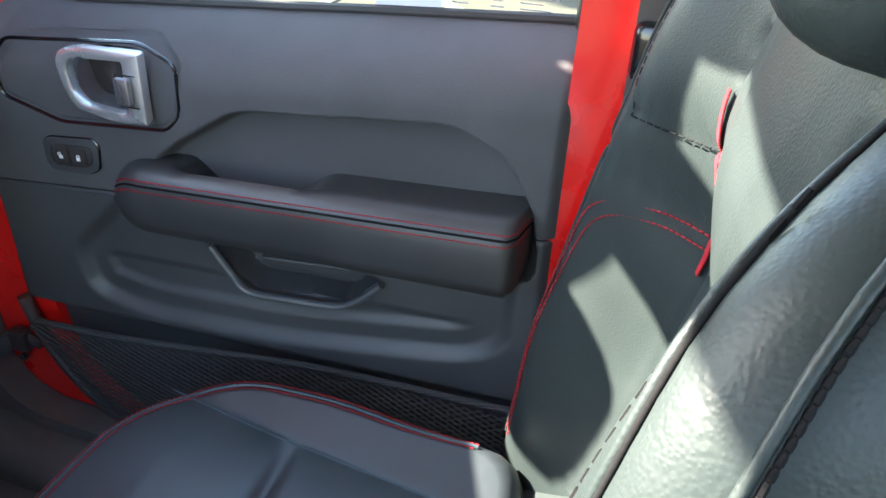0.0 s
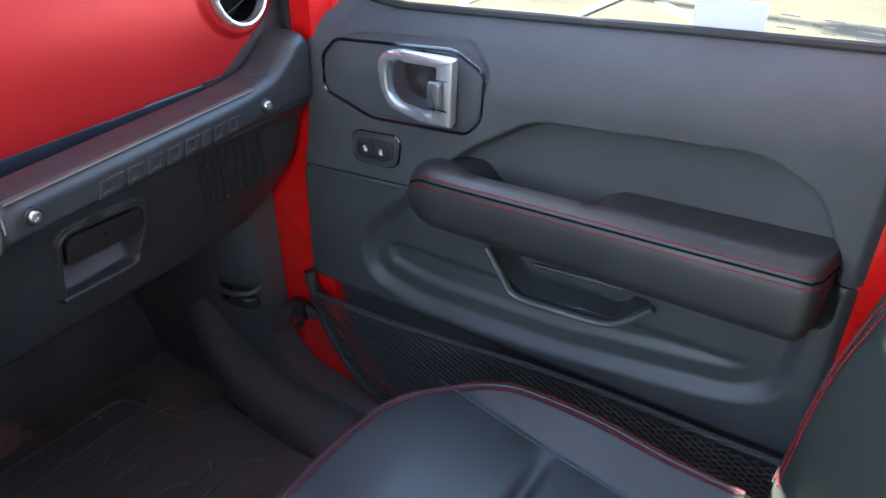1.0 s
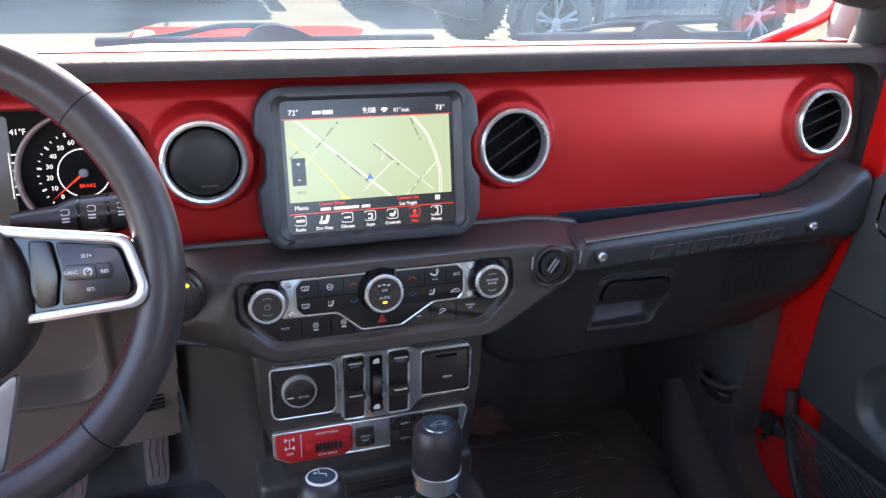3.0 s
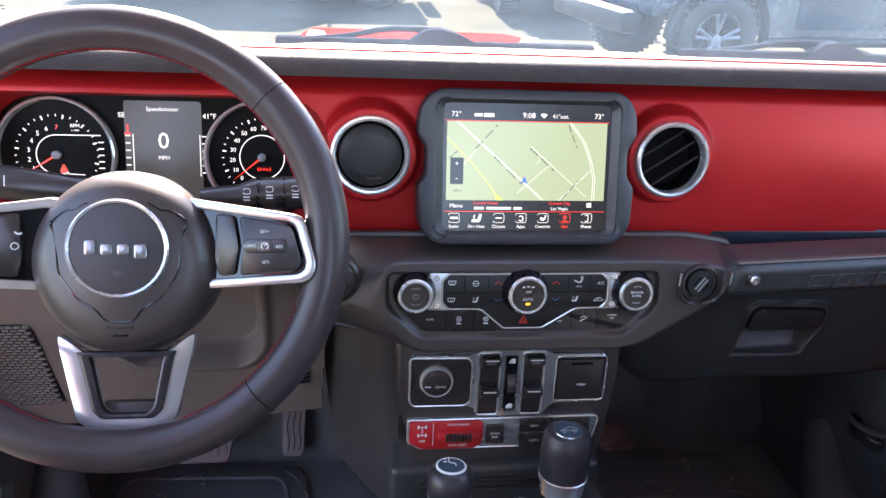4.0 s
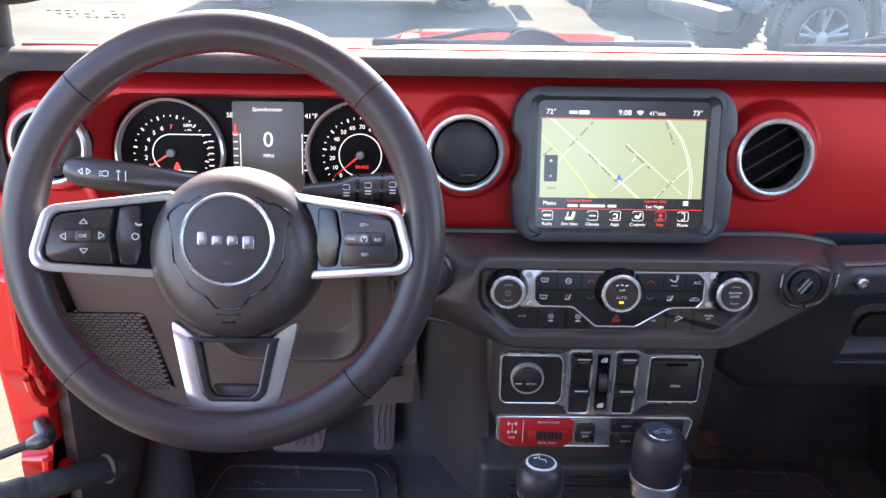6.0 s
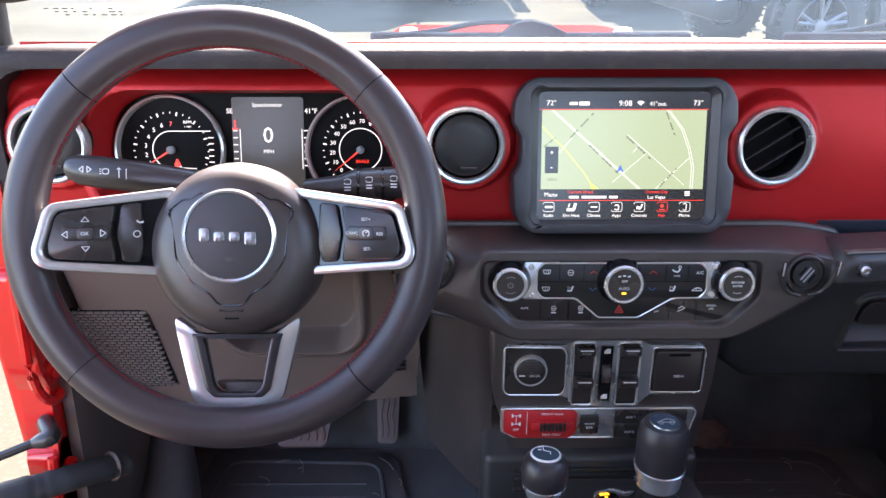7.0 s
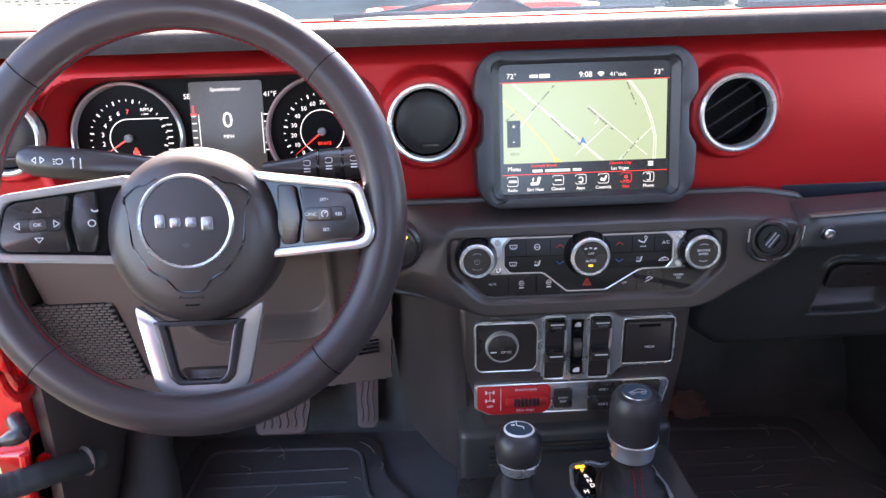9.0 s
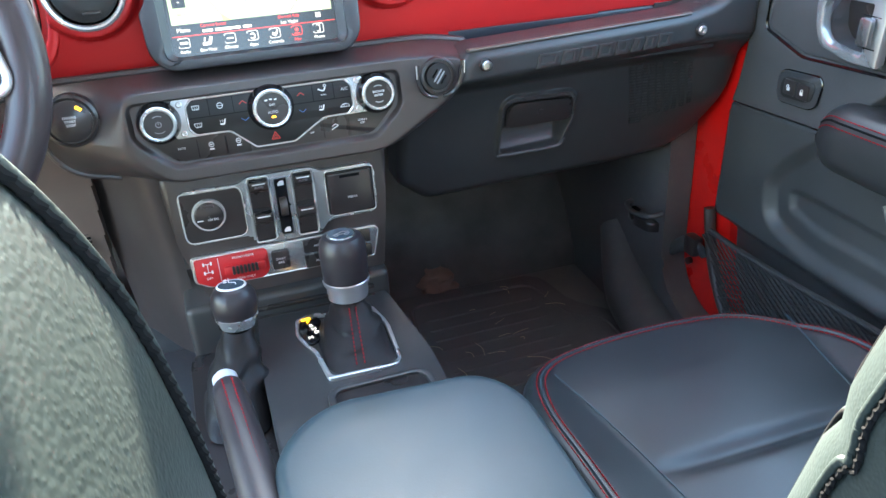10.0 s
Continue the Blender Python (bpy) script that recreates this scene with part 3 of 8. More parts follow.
def inset_like(outline, u0, v0, u1, v1, r):
    """A rounded rectangle sampled along the directions of an outline."""
    rr = rrect(u0, v0, u1, v1, r, 8)
    cx, cy = (u0 + u1) / 2, (v0 + v1) / 2
    out = []
    for u, v in outline:
        d = Vector((u - cx, v - cy))
        best = None
        for a in range(len(rr)):
            p, q = Vector(rr[a]) - Vector((cx, cy)), Vector(rr[(a + 1) % len(rr)]) - Vector((cx, cy))
            den = d.x * (q.y - p.y) - d.y * (q.x - p.x)
            if abs(den) < 1e-12:
                continue
            t = (p.x * (q.y - p.y) - p.y * (q.x - p.x)) / den
            s = (p.x * d.y - p.y * d.x) / den
            if t > 0 and -1e-6 <= s <= 1 + 1e-6:
                best = t if best is None else max(best, t)
        out.append((cx + d.x * best, cy + d.y * best))
    return out


bm = B()
step_o = inset_like(bez, -0.0985, -0.0655, 0.0985, 0.0775, 0.012)
lip_o = inset_like(bez, -0.0905, -0.0615, 0.0905, 0.0735, 0.007)
ring(bm, bez, step_o, SC, -0.045, 0.010, 0.004)
ring(bm, step_o, lip_o, SC, -0.006, 0.0075, 0.0, 0.001)
part("bezel", bm, mat("dark grey bezel plastic", (0.034, 0.036, 0.043), 0.38, grain=0.2, scale=900), tscreen, "thick dark grey bezel with notched sides")
bm = B()
prism(bm, rrect(-0.091, -0.062, 0.091, 0.074, 0.006), SC, -0.008, -0.0005)
panel = part("display", bm, G_DARK, tscreen, "dark display glass")
bm = B()
prism(bm, [(-0.0865, -0.0285), (0.0865, -0.0285), (0.0865, 0.0545), (-0.0865, 0.0545)], SC, -0.0004, 0.0)
mapp = part("map", bm, G_MAP, panel, "pale green street map")
bm = B()
for d in (-0.0011, 0.0011):
    strip(bm, SC, [(-0.076 + d, 0.0545), (0.019 + d, -0.0284)], 0.0004, 0.0001, 0.0001)
    strip(bm, SC, [(0.046 + d, 0.0545), (0.062 + d, 0.034), (0.070 + d, 0.014), (0.0745 + d, -0.005), (0.074 + d, -0.0284)], 0.00045, 0.0001, 0.0001)
strip(bm, SC, [(-0.073, 0.004), (-0.054, 0.026)], 0.0004, 0.0001, 0.0001)
strip(bm, SC, [(0.004, 0.029), (0.066, -0.024)], 0.0004, 0.0001, 0.0001)
strip(bm, SC, [(-0.010, -0.021), (0.024, 0.009)], 0.0004, 0.0001, 0.0001)
strip(bm, SC, [(0.010, 0.010), (0.017, 0.018)], 0.0004, 0.0001, 0.0001)
strip(bm, SC, [(0.036, -0.0284), (0.070, 0.004)], 0.00045, 0.0001, 0.0001)
part("street", bm, G_WHITE, mapp, "white streets")
bm = B()
strip(bm, SC, [(-0.0865, 0.0375), (-0.062, 0.014), (-0.040, -0.012), (-0.030, -0.0284)], 0.0010, 0.00015, 0.0001)
prism(bm, [(-0.033, -0.0284), (-0.024, -0.0284), (-0.034, -0.021)], SC, 0.0001, 0.0002)
part("highway", bm, G_YELLOW, mapp, "yellow highway line")
bm = B()
for (u0, v0), (u1, v1) in (((-0.056, 0.026), (-0.032, 0.052)), ((0.003, 0.027), (0.030, 0.003)), ((-0.036, 0.018), (-0.004, -0.012)), ((0.044, 0.052), (0.054, 0.028)), ((0.040, -0.026), (0.058, -0.006)), ((-0.084, 0.016), (-0.072, 0.026))):
    n = 9
    bm = B()
    for k in range(n):
        if k % 4 == 3:
            continue
        t, t2 = k / n, (k + 0.72) / n
        bar(bm, SC, u0 + (u1 - u0) * t, v0 + (v1 - v0) * t, u0 + (u1 - u0) * t2, v0 + (v1 - v0) * t2, 0.0014, 0.0003, 0.0001)
    part("street_name", bm, G_TXT, mapp)

bm = B()
prism(bm, [(-0.0065, -0.011), (-0.0025, -0.0085), (0.0015, -0.011), (-0.0025, -0.0025)], SC, 0.0003, 0.0005)
part("position_arrow", bm, G_BLUE, mapp, "blue position arrow")
bm = B()
prism(bm, rrect(-0.0825, -0.0115, -0.0685, 0.0165, 0.001), SC, 0.0002, 0.0005)
zb = part("zoom_button", bm, G_DARK, mapp)
words("+", SC, -0.0755, 0.010, 0.005, G_WHITE, zb, 0.0007)
words("-", SC, -0.0755, -0.005, 0.006, G_WHITE, zb, 0.0007)
words("400 ft", SC, -0.0745, -0.0185, 0.0028, G_TXT, mapp, 0.0003)
bm = B()
bar(bm, SC, -0.089, 0.0552, 0.089, 0.0552, 0.0006, 0.0001, 0.0001)
part("divider", bm, G_RED, panel)
bm = B()
bar(bm, SC, -0.088, -0.0405, 0.088, -0.0405, 0.0006, 0.0001, 0.0001)
part("divider", bm, G_RED, panel)
for s, u, v, h in (("72°", -0.077, 0.0615, 0.0052), ("9:08", 0.0005, 0.0612, 0.0056), ("41°out.", 0.035, 0.0608, 0.0042), ("73°", 0.077, 0.0615, 0.0052), ("Menu", -0.0755, -0.0345, 0.0043), ("Las Vegas", 0.0375, -0.0372, 0.0034)):
    words(s, SC, u, v, h, G_WHITE, panel, 0.0002)
for s, u, v in (("Current Street", -0.044, -0.0315), ("Current City", 0.0375, -0.0315)):
    words(s, SC, u, v, 0.0031, G_RED, panel, 0.0002)
bm = B()
for k, L in enumerate((0.0105, 0.0265, 0.009)):
    bar(bm, SC, (-0.056, -0.0425, -0.013)[k], -0.037, (-0.056, -0.0425, -0.013)[k] + L, -0.037, 0.0026, 0.0001, 0.0001)
part("address_bar", bm, G_WHITE, panel)
bm = B()
bar(bm, SC, -0.058, 0.0612, -0.0495, 0.0612, 0.003, 0.0001, 0.0001)
bar(bm, SC, -0.048, 0.0612, -0.037, 0.0612, 0.0038, 0.0001, 0.0001)
part("station_bar", bm, G_WHITE, panel)
bm = B()
for r in (0.0015, 0.0032, 0.0048):
    strip(bm, SC, arc(r, 45, 135, 8, 0.0165, 0.0585), 0.0012, 0.0001, 0.0001)
part("status_icon", bm, G_WHITE, panel)
bm = B()
for k in range(3):
    bar(bm, SC, 0.0675, -0.0315 - k * 0.0018, 0.073, -0.0315 - k * 0.0018, 0.0011, 0.0001, 0.0001)
part("status_icon", bm, G_WHITE, panel)
for k, s in enumerate(("Radio", "Drv Heat", "Climate", "Apps", "Controls", "Nav", "Phone")):
    u = -0.0775 + k * 0.0243
    mt = G_RED if s == "Nav" else G_WHITE
    bm = B()
    if k != 1:
        strip(bm, SC, rrect(u - 0.0058, -0.0525, u + 0.0058, -0.0425, 0.002, 2), 0.0005, 0.0001, 0.0001)
    if k == 0:
        bar(bm, SC, u - 0.004, -0.0475, u + 0.004, -0.0475, 0.0022)
    elif k == 1:
        bar(bm, SC, u - 0.005, -0.0505, u + 0.003, -0.0505, 0.003)
        bar(bm, SC, u + 0.0025, -0.0505, u + 0.0045, -0.0435, 0.003)
        bar(bm, SC, u - 0.003, -0.048, u - 0.002, -0.044, 0.0012)
    elif k == 2:
        bar(bm, SC, u - 0.0035, -0.0475, u + 0.0035, -0.0475, 0.0012)
    elif k == 3:
        strip(bm, SC, rrect(u - 0.002, -0.0505, u + 0.002, -0.0455, 0.001, 2) , 0.0012)
    elif k == 4:
        bar(bm, SC, u - 0.003, -0.048, u + 0.0015, -0.049, 0.003)
        bar(bm, SC, u + 0.0015, -0.049, u + 0.003, -0.0445, 0.0016)
    elif k == 5:
        prism(bm, circ(0.0022, 5, u, -0.0465), SC, 0.0004, 0.0006)
        bar(bm, SC, u - 0.003, -0.0505, u + 0.003, -0.0505, 0.001)
    else:
        strip(bm, SC, rrect(u - 0.0016, -0.051, u + 0.0016, -0.044, 0.0008, 2), 0.0007)
    part("app_icon", bm, mt, panel)
    words(s, SC, u, -0.0568, 0.0032, mt, panel, 0.0002)

# ---- centre pod, climate panel ----
HV = fr(0.0, -0.056, 1.070, 10)
pod_out = rpoly([(-0.245, 1.109), (0.20, 1.109), (0.262, 1.098), (0.240, 1.045), (0.215, 1.022), (0.150, 0.988), (-0.155, 0.986), (-0.222, 1.002), (-0.245, 1.03)], 0.02, 4)
pod_in = rpoly([(-0.152, 1.100), (0.175, 1.100), (0.235, 1.092), (0.215, 1.058), (0.125, 1.004), (-0.12, 1.004), (-0.152, 1.04)], 0.02, 4)


def pod_w(X, Z):
    top = 0.056 - (Z - 1.07) * 0.176 + 0.004
    din, dout = sdf(X, Z, pod_in), sdf(X, Z, pod_out)
    t = np.clip(dout / np.maximum(dout - np.minimum(din, 0), 1e-6), 0, 1)
    t = np.where(din > 0, 1, t)
    rec = 0.006 * step(sdf(X, Z, rpoly([(-0.149, 1.090), (0.149, 1.090), (0.150, 1.050), (0.116, 1.018), (-0.113, 1.018), (-0.149, 1.052)], 0.01)), -0.002, 0.003)
    return -0.004 + (top + 0.004) * np.sin(np.pi / 2 * t) - rec


bm = B()
field(bm, np.linspace(-0.26, 0.268, 330), np.linspace(0.982, 1.112, 110), pod_w, lambda X, Z: sdf(X, Z, pod_out) > 0, XZ, 0.05, pod_out)
part("centre_pod", bm, PLAS, dash, "black bulging centre fascia")
bm = B()
tube(bm, [(u, 0.0035, v) for u, v in pod_out], 0.0045, 8, True)
part("fascia_edge", bm, PLAS, dash)

climate = thing("climate_panel", (0, -0.05, 1.02), "black climate control panel with three knobs and a silver frame", "control panel")
bm = B()
prism(bm, rpoly([(-0.141, 0.012), (-0.126, 0.0225), (0.126, 0.0225), (0.143, 0.012), (0.143, -0.016), (0.112, -0.048), (-0.108, -0.048), (-0.141, -0.016)], 0.008, 4), HV, -0.012, 0.0, 0.0012)
part("plate", bm, PLAS2, climate)
bm = B()
prism(bm, rpoly([(-0.104, 0.019), (0.106, 0.019), (0.110, -0.0225), (0.058, -0.0225), (0.0215, -0.0445), (-0.0225, -0.0445), (-0.048, -0.0225), (-0.105, -0.0225)], 0.003, 3), HV, -0.001, 0.0018, 0.0006)
part("silver_frame", bm, CHROME, climate, "brushed silver frame")
bm = B()
prism(bm, rpoly([(-0.083, 0.0168), (0.085, 0.0168), (0.0915, 0.010), (0.0915, -0.013), (0.085, -0.020), (0.057, -0.0205), (0.0205, -0.0425), (-0.0215, -0.0425), (-0.047, -0.0205), (-0.083, -0.020), (-0.089, -0.013), (-0.089, 0.010)], 0.002, 3), HV, 0.0, 0.0026, 0.0005)
kf = rpoly([(-0.084, 0.0178), (0.086, 0.0178), (0.0925, 0.0105), (0.0925, -0.0135), (0.086, -0.021), (0.0575, -0.0215), (0.021, -0.0435), (-0.022, -0.0435), (-0.0475, -0.0215), (-0.084, -0.021), (-0.090, -0.0135), (-0.090, 0.0105)], 0.002, 3)
b2 = B()
tube(b2, [HV @ Vector((u, v, 0.0018)) for u, v in kf], 0.0010, 6, True)
part("frame_edge", b2, BRIGHT, climate, "bright edge of the silver frame")
keys = part("key_field", bm, KEYM, climate, "satin black keys")
bm = B()
for u in (-0.066, -0.040, 0.048, 0.072):
    bar(bm, HV, u, 0.0165, u, -0.002, 0.0006, 0.0026)
bar(bm, HV, -0.088, -0.0025, 0.091, -0.0025, 0.0007, 0.0026)
for u in (-0.085, -0.054, -0.025 - 0.03, 0.055, 0.085):
    bar(bm, HV, u, -0.026, u, -0.046, 0.0006, 0.0)
part("key_gap", bm, DIALM, keys)
for k, (u, v) in enumerate(((-0.096, 0.014), (-0.096, -0.0175), (0.0995, 0.014), (0.0995, -0.0175))):
    bm = B()
    lathe(bm, [(0.0034, 0.001), (0.0034, 0.003), (0.0024, 0.0036), (0.0018, 0.0024)], HV @ Matrix.Translation((u, v, 0)), 14)
    part("screw", bm, BRIGHT, climate)


def dial(u, v, r, h):
    m = HV @ Matrix.Translation((u, v, 0))
    bm = B()
    lathe(bm, [(r + 0.003, -0.002), (r + 0.003, 0.003), (r + 0.0005, 0.008), (r - 0.001, h - 0.004), (r - 0.002, h)], m, 48)
    k = part("knob", bm, GLOSS, climate, "dark knob with a silver rim")
    bm = B()
    lathe(bm, [(r - 0.0055, h), (r - 0.005, h + 0.0014), (r - 0.003, h + 0.0016), (r - 0.0015, h), (r - 0.0015, h - 0.003)], m, 48, False)
    part("knob_rim", bm, CHROME, k)
    bm = B()
    lathe(bm, [(0.0005, h + 0.0005), (r - 0.0055, h + 0.0004)], m, 32, False)
    part("knob_face", bm, PLAS2, k)
    return k, h + 0.001


kl, w0 = dial(-0.1195, -0.002, 0.020, 0.016)
kc, w1 = dial(0.0, -0.0015, 0.0225, 0.018)
kr, w2 = dial(0.1205, -0.002, 0.0205, 0.016)
bm = B()
strip(bm, HV, arc(0.0028, 120, 420, 14, -0.1195, -0.002), 0.0006, w0)
bar(bm, HV, -0.1195, -0.002, -0.1195, 0.0015, 0.0006, w0)
strip(bm, HV, arc(0.009, 235, 305, 10, -0.1195, -0.002), 0.0005, w0)
strip(bm, HV, arc(0.009, 60, 120, 10, -0.1195, -0.002), 0.0008, w0)
part("knob_mark", bm, GREYP, kl)
words("OFF", HV, 0.0, 0.0025, 0.0026, WHITE, kc, w1)
words("AUTO", HV, 0.0, -0.0055, 0.0028, WHITE, kc, w1)
bm = B()
for k in range(3):
    bar(bm, HV, -0.007 + k * 0.005, 0.0078 + (0.001 if k == 1 else 0), -0.004 + k * 0.005, 0.0084 + (0.0002 if k == 1 else 0), 0.0014, w1)
part("fan_mark", bm, WHITE, kc)
bm = B()
bar(bm, HV, -0.0022, -0.0105, 0.0022, -0.0105, 0.002, w1)
part("indicator", bm, G_AMBER, kc, "amber indicator light")
words("BROWSE", HV, 0.1205, 0.0005, 0.0024, WHITE, kr, w2)
words("ENTER", HV, 0.1205, -0.0035, 0.0024, WHITE, kr, w2)
bm = B()
strip(bm, HV, arc(0.0095, 62, 118, 8, 0.1205, -0.002), 0.001, w2)
strip(bm, HV, arc(0.0095, 242, 298, 8, 0.1205, -0.002), 0.001, w2)
part("knob_mark", bm, GREYP, kr)
def icon(draw):
    b = B()
    draw(b)
    part("key_icon", b, WHITE, keys)


def defrost(b, u, v):
    strip(b, HV, [(u - 0.004, v + 0.002), (u + 0.004, v + 0.002), (u + 0.003, v - 0.002), (u - 0.003, v - 0.002), (u - 0.004, v + 0.002)], 0.0006, 0.0026)
    strip(b, HV, [(u - 0.0012, v - 0.0028), (u - 0.0006, v - 0.0005), (u - 0.0012, v + 0.0012)], 0.0004, 0.0027)
    strip(b, HV, [(u + 0.0012, v - 0.0028), (u + 0.0018, v - 0.0005), (u + 0.0012, v + 0.0012)], 0.0004, 0.0027)


def wheel_heat(b):
    strip(b, HV, arc(0.003, 0, 360, 14, -0.054, 0.0075), 0.0007, 0.0026)
    bar(b, HV, -0.057, 0.0075, -0.051, 0.0075, 0.0006, 0.0026)


def seat_heat(b, u):
    strip(b, HV, [(u - 0.0035, -0.0125), (u + 0.0008, -0.0130), (u + 0.0024, -0.0075)], 0.0016, 0.0026)
    for k in range(2):
        strip(b, HV, [(u - 0.003 + 0.002 * k, -0.0105), (u - 0.0024 + 0.002 * k, -0.0092), (u - 0.003 + 0.002 * k, -0.0078)], 0.0004, 0.0026)


def air_mode(b):
    strip(b, HV, [(0.0545, 0.0105), (0.0580, 0.0085), (0.0610, 0.0080), (0.0630, 0.0118)], 0.0014, 0.0026)
    strip(b, HV, arc(0.0014, 0, 360, 10, 0.0625, 0.0135), 0.0006, 0.0026)


def recirculate(b):
    strip(b, HV, [(0.0775, -0.013), (0.0800, -0.0105), (0.0840, -0.0095), (0.0875, -0.0110), (0.0880, -0.0130), (0.0775, -0.0130)], 0.0007, 0.0026)
    strip(b, HV, arc(0.0016, 30, 330, 10, 0.0832, -0.0115), 0.0005, 0.0027)


def traction(b, u):
    strip(b, HV, arc(0.0026, 0, 360, 10, u, -0.0335), 0.0006, 0.0)
    bar(b, HV, u - 0.0012, -0.0335, u + 0.0012, -0.0335, 0.001, 0.0)
    bar(b, HV, u - 0.0025, -0.0385, u + 0.0025, -0.0385, 0.0014, 0.0)


def hill(b):
    strip(b, HV, [(0.0645, -0.0375), (0.0725, -0.0335), (0.069, -0.0315), (0.065, -0.034)], 0.0008, 0.0)


icon(lambda b: defrost(b, -0.0795, 0.0085))
icon(lambda b: defrost(b, -0.080, -0.0105))
icon(wheel_heat)
icon(lambda b: seat_heat(b, -0.0535))
icon(lambda b: seat_heat(b, 0.0565))
icon(air_mode)
icon(recirculate)
icon(lambda b: traction(b, -0.0705))
icon(lambda b: traction(b, -0.041))
icon(hill)
for s, u, v, h, w in (("A/C", 0.0845, 0.007, 0.0034, 0.0027), ("MODE", 0.060, 0.0035, 0.0016, 0.0027), ("MUTE", -0.102, -0.0335, 0.0022, 0.0002), ("P", 0.0385, -0.0325, 0.0042, 0.0002), ("OFF", 0.0415, -0.0375, 0.002, 0.0002), ("SCREEN", 0.101, -0.031, 0.0021, 0.0002), ("OFF", 0.101, -0.0345, 0.0021, 0.0002)):
    words(s, HV, u, v, h, WHITE, keys, w)
bm = B()
for u in (-0.0295, 0.0345):
    strip(bm, HV, [(u - 0.004, 0.0062), (u, 0.0092), (u + 0.004, 0.0062)], 0.0009, 0.0027)
    b2 = B()
    strip(b2, HV, [(u - 0.004, -0.0095), (u, -0.0125), (u + 0.004, -0.0095)], 0.0009, 0.0027)
    part("cool_arrow", b2, BLUEPR, keys, "blue arrow")
    part("warm_arrow", bm, REDPR, keys, "red arrow")
    bm = B()
strip(bm, HV, [(-0.0045, -0.0375), (0.0045, -0.0375), (0.0, -0.0295), (-0.0045, -0.0375)], 0.0011, 0.0027)
strip(bm, HV, [(-0.002, -0.036), (0.002, -0.036), (0.0, -0.0325), (-0.002, -0.036)], 0.0007, 0.0027)
part("hazard_triangle", bm, REDPR, keys, "red hazard triangle")


# start button on the left cheek
SB = fr(-0.205, -0.0475, 1.080, 9)
sbt = thing("start_button", (-0.205, -0.03, 1.06), "round black engine start button with an amber light", "button")
bm = B()
lathe(bm, [(0.0275, -0.02), (0.0275, 0.001), (0.0245, 0.003), (0.0235, 0.001)], SB, 40)
part("collar", bm, PLAS2, sbt)
bm = B()
lathe(bm, [(0.0215, -0.004), (0.0215, 0.003), (0.0195, 0.0045), (0.0005, 0.005)], SB, 40, False)
cap = part("button_cap", bm, PLAS2, sbt)
for s, v in (("ENGINE", 0.004), ("START", 0.0), ("STOP", -0.004)):
    words(s, SB, 0, v, 0.0027, WHITE, cap, 0.005)
bm = B()
bar(bm, SB, 0.008, 0.0145, 0.013, 0.0105, 0.003, 0.0044, 0.0006)
part("indicator", bm, G_AMBER, sbt)

# round phone mount on the right cheek
PM = axis((0.1965, -0.060, 1.0775), (0.03, -1.0, 0.18))
pm = thing("phone_mount", (0.196, -0.06, 1.06), "round black phone holder with two side arms", "phone holder")
bm = B()
lathe(bm, [(0.0225, -0.014), (0.0225, 0.000), (0.0215, 0.003), (0.0195, 0.0035), (0.0190, -0.002), (0.0165, -0.003)], PM, 44, False)
disc = part("mount_ring", bm, PLAS2, pm)
bm = B()
lathe(bm, [(0.0160, -0.006), (0.0160, 0.0025), (0.0150, 0.0040), (0.0005, 0.0044)], PM, 40, False)
part("mount_disc", bm, KEYM, pm)
for k in range(4):
    bm = B()
    h = (0.0055, 0.0085, 0.0085, 0.0055)[k]
    bar(bm, PM @ Matrix.Rotation(radians(-38), 4, "Z"), -0.0063 + k * 0.0042, -h, -0.0063 + k * 0.0042, h, 0.0018, 0.0044)
    part("slot", bm, GREYP if k in (1, 2) else GLOSS, disc)
for s in (-1, 1):
    bm = B()
    pts = [PM @ Vector((s * u, v, w)) for u, v, w in ((0.004, -0.0235, 0.000), (0.015, -0.0205, 0.001), (0.0235, -0.012, 0.004), (0.0272, 0.000, 0.008), (0.0280, 0.009, 0.010), (0.0275, 0.016, 0.011))]
    tube(bm, smooth_path(pts, 4), 0.0027, 8)
    part("arm", bm, MARKP, pm, "satin dark arm")
    bm = B()
    tube(bm, [PM @ Vector((s * 0.0292, 0.001, 0.0105)), PM @ Vector((s * 0.0296, 0.016, 0.0135))], 0.0010, 6)
    part("arm_edge", bm, CHROME, pm)

# ---- grab bar and glovebox ----
side_out = rpoly([(0.222, 1.088), (0.236, 1.1045), (0.545, 1.1045), (0.588, 1.112), (0.612, 1.128), (0.626, 1.143), (0.650, 1.148), (0.664, 1.130), (0.667, 1.05), (0.666, 0.985), (0.660, 0.935), (0.646, 0.895), (0.60, 0.868), (0.50, 0.862), (0.21, 0.862), (0.165, 0.90), (0.165, 1.0), (0.180, 1.05), (0.218, 1.062)], 0.012, 5)
latch = rpoly([(0.311, 0.999), (0.322, 1.009), (0.412, 1.006), (0.421, 0.998), (0.424, 0.966), (0.408, 0.920), (0.310, 0.919)], 0.008, 4)
latch_low = rpoly([(0.314, 0.962), (0.420, 0.962), (0.404, 0.924), (0.314, 0.922)], 0.006, 4)


def bar_y(x):
    """How far towards the seats the bar's face stands, along the dash."""
    return -0.066 + 0.062 * (x - 0.255)


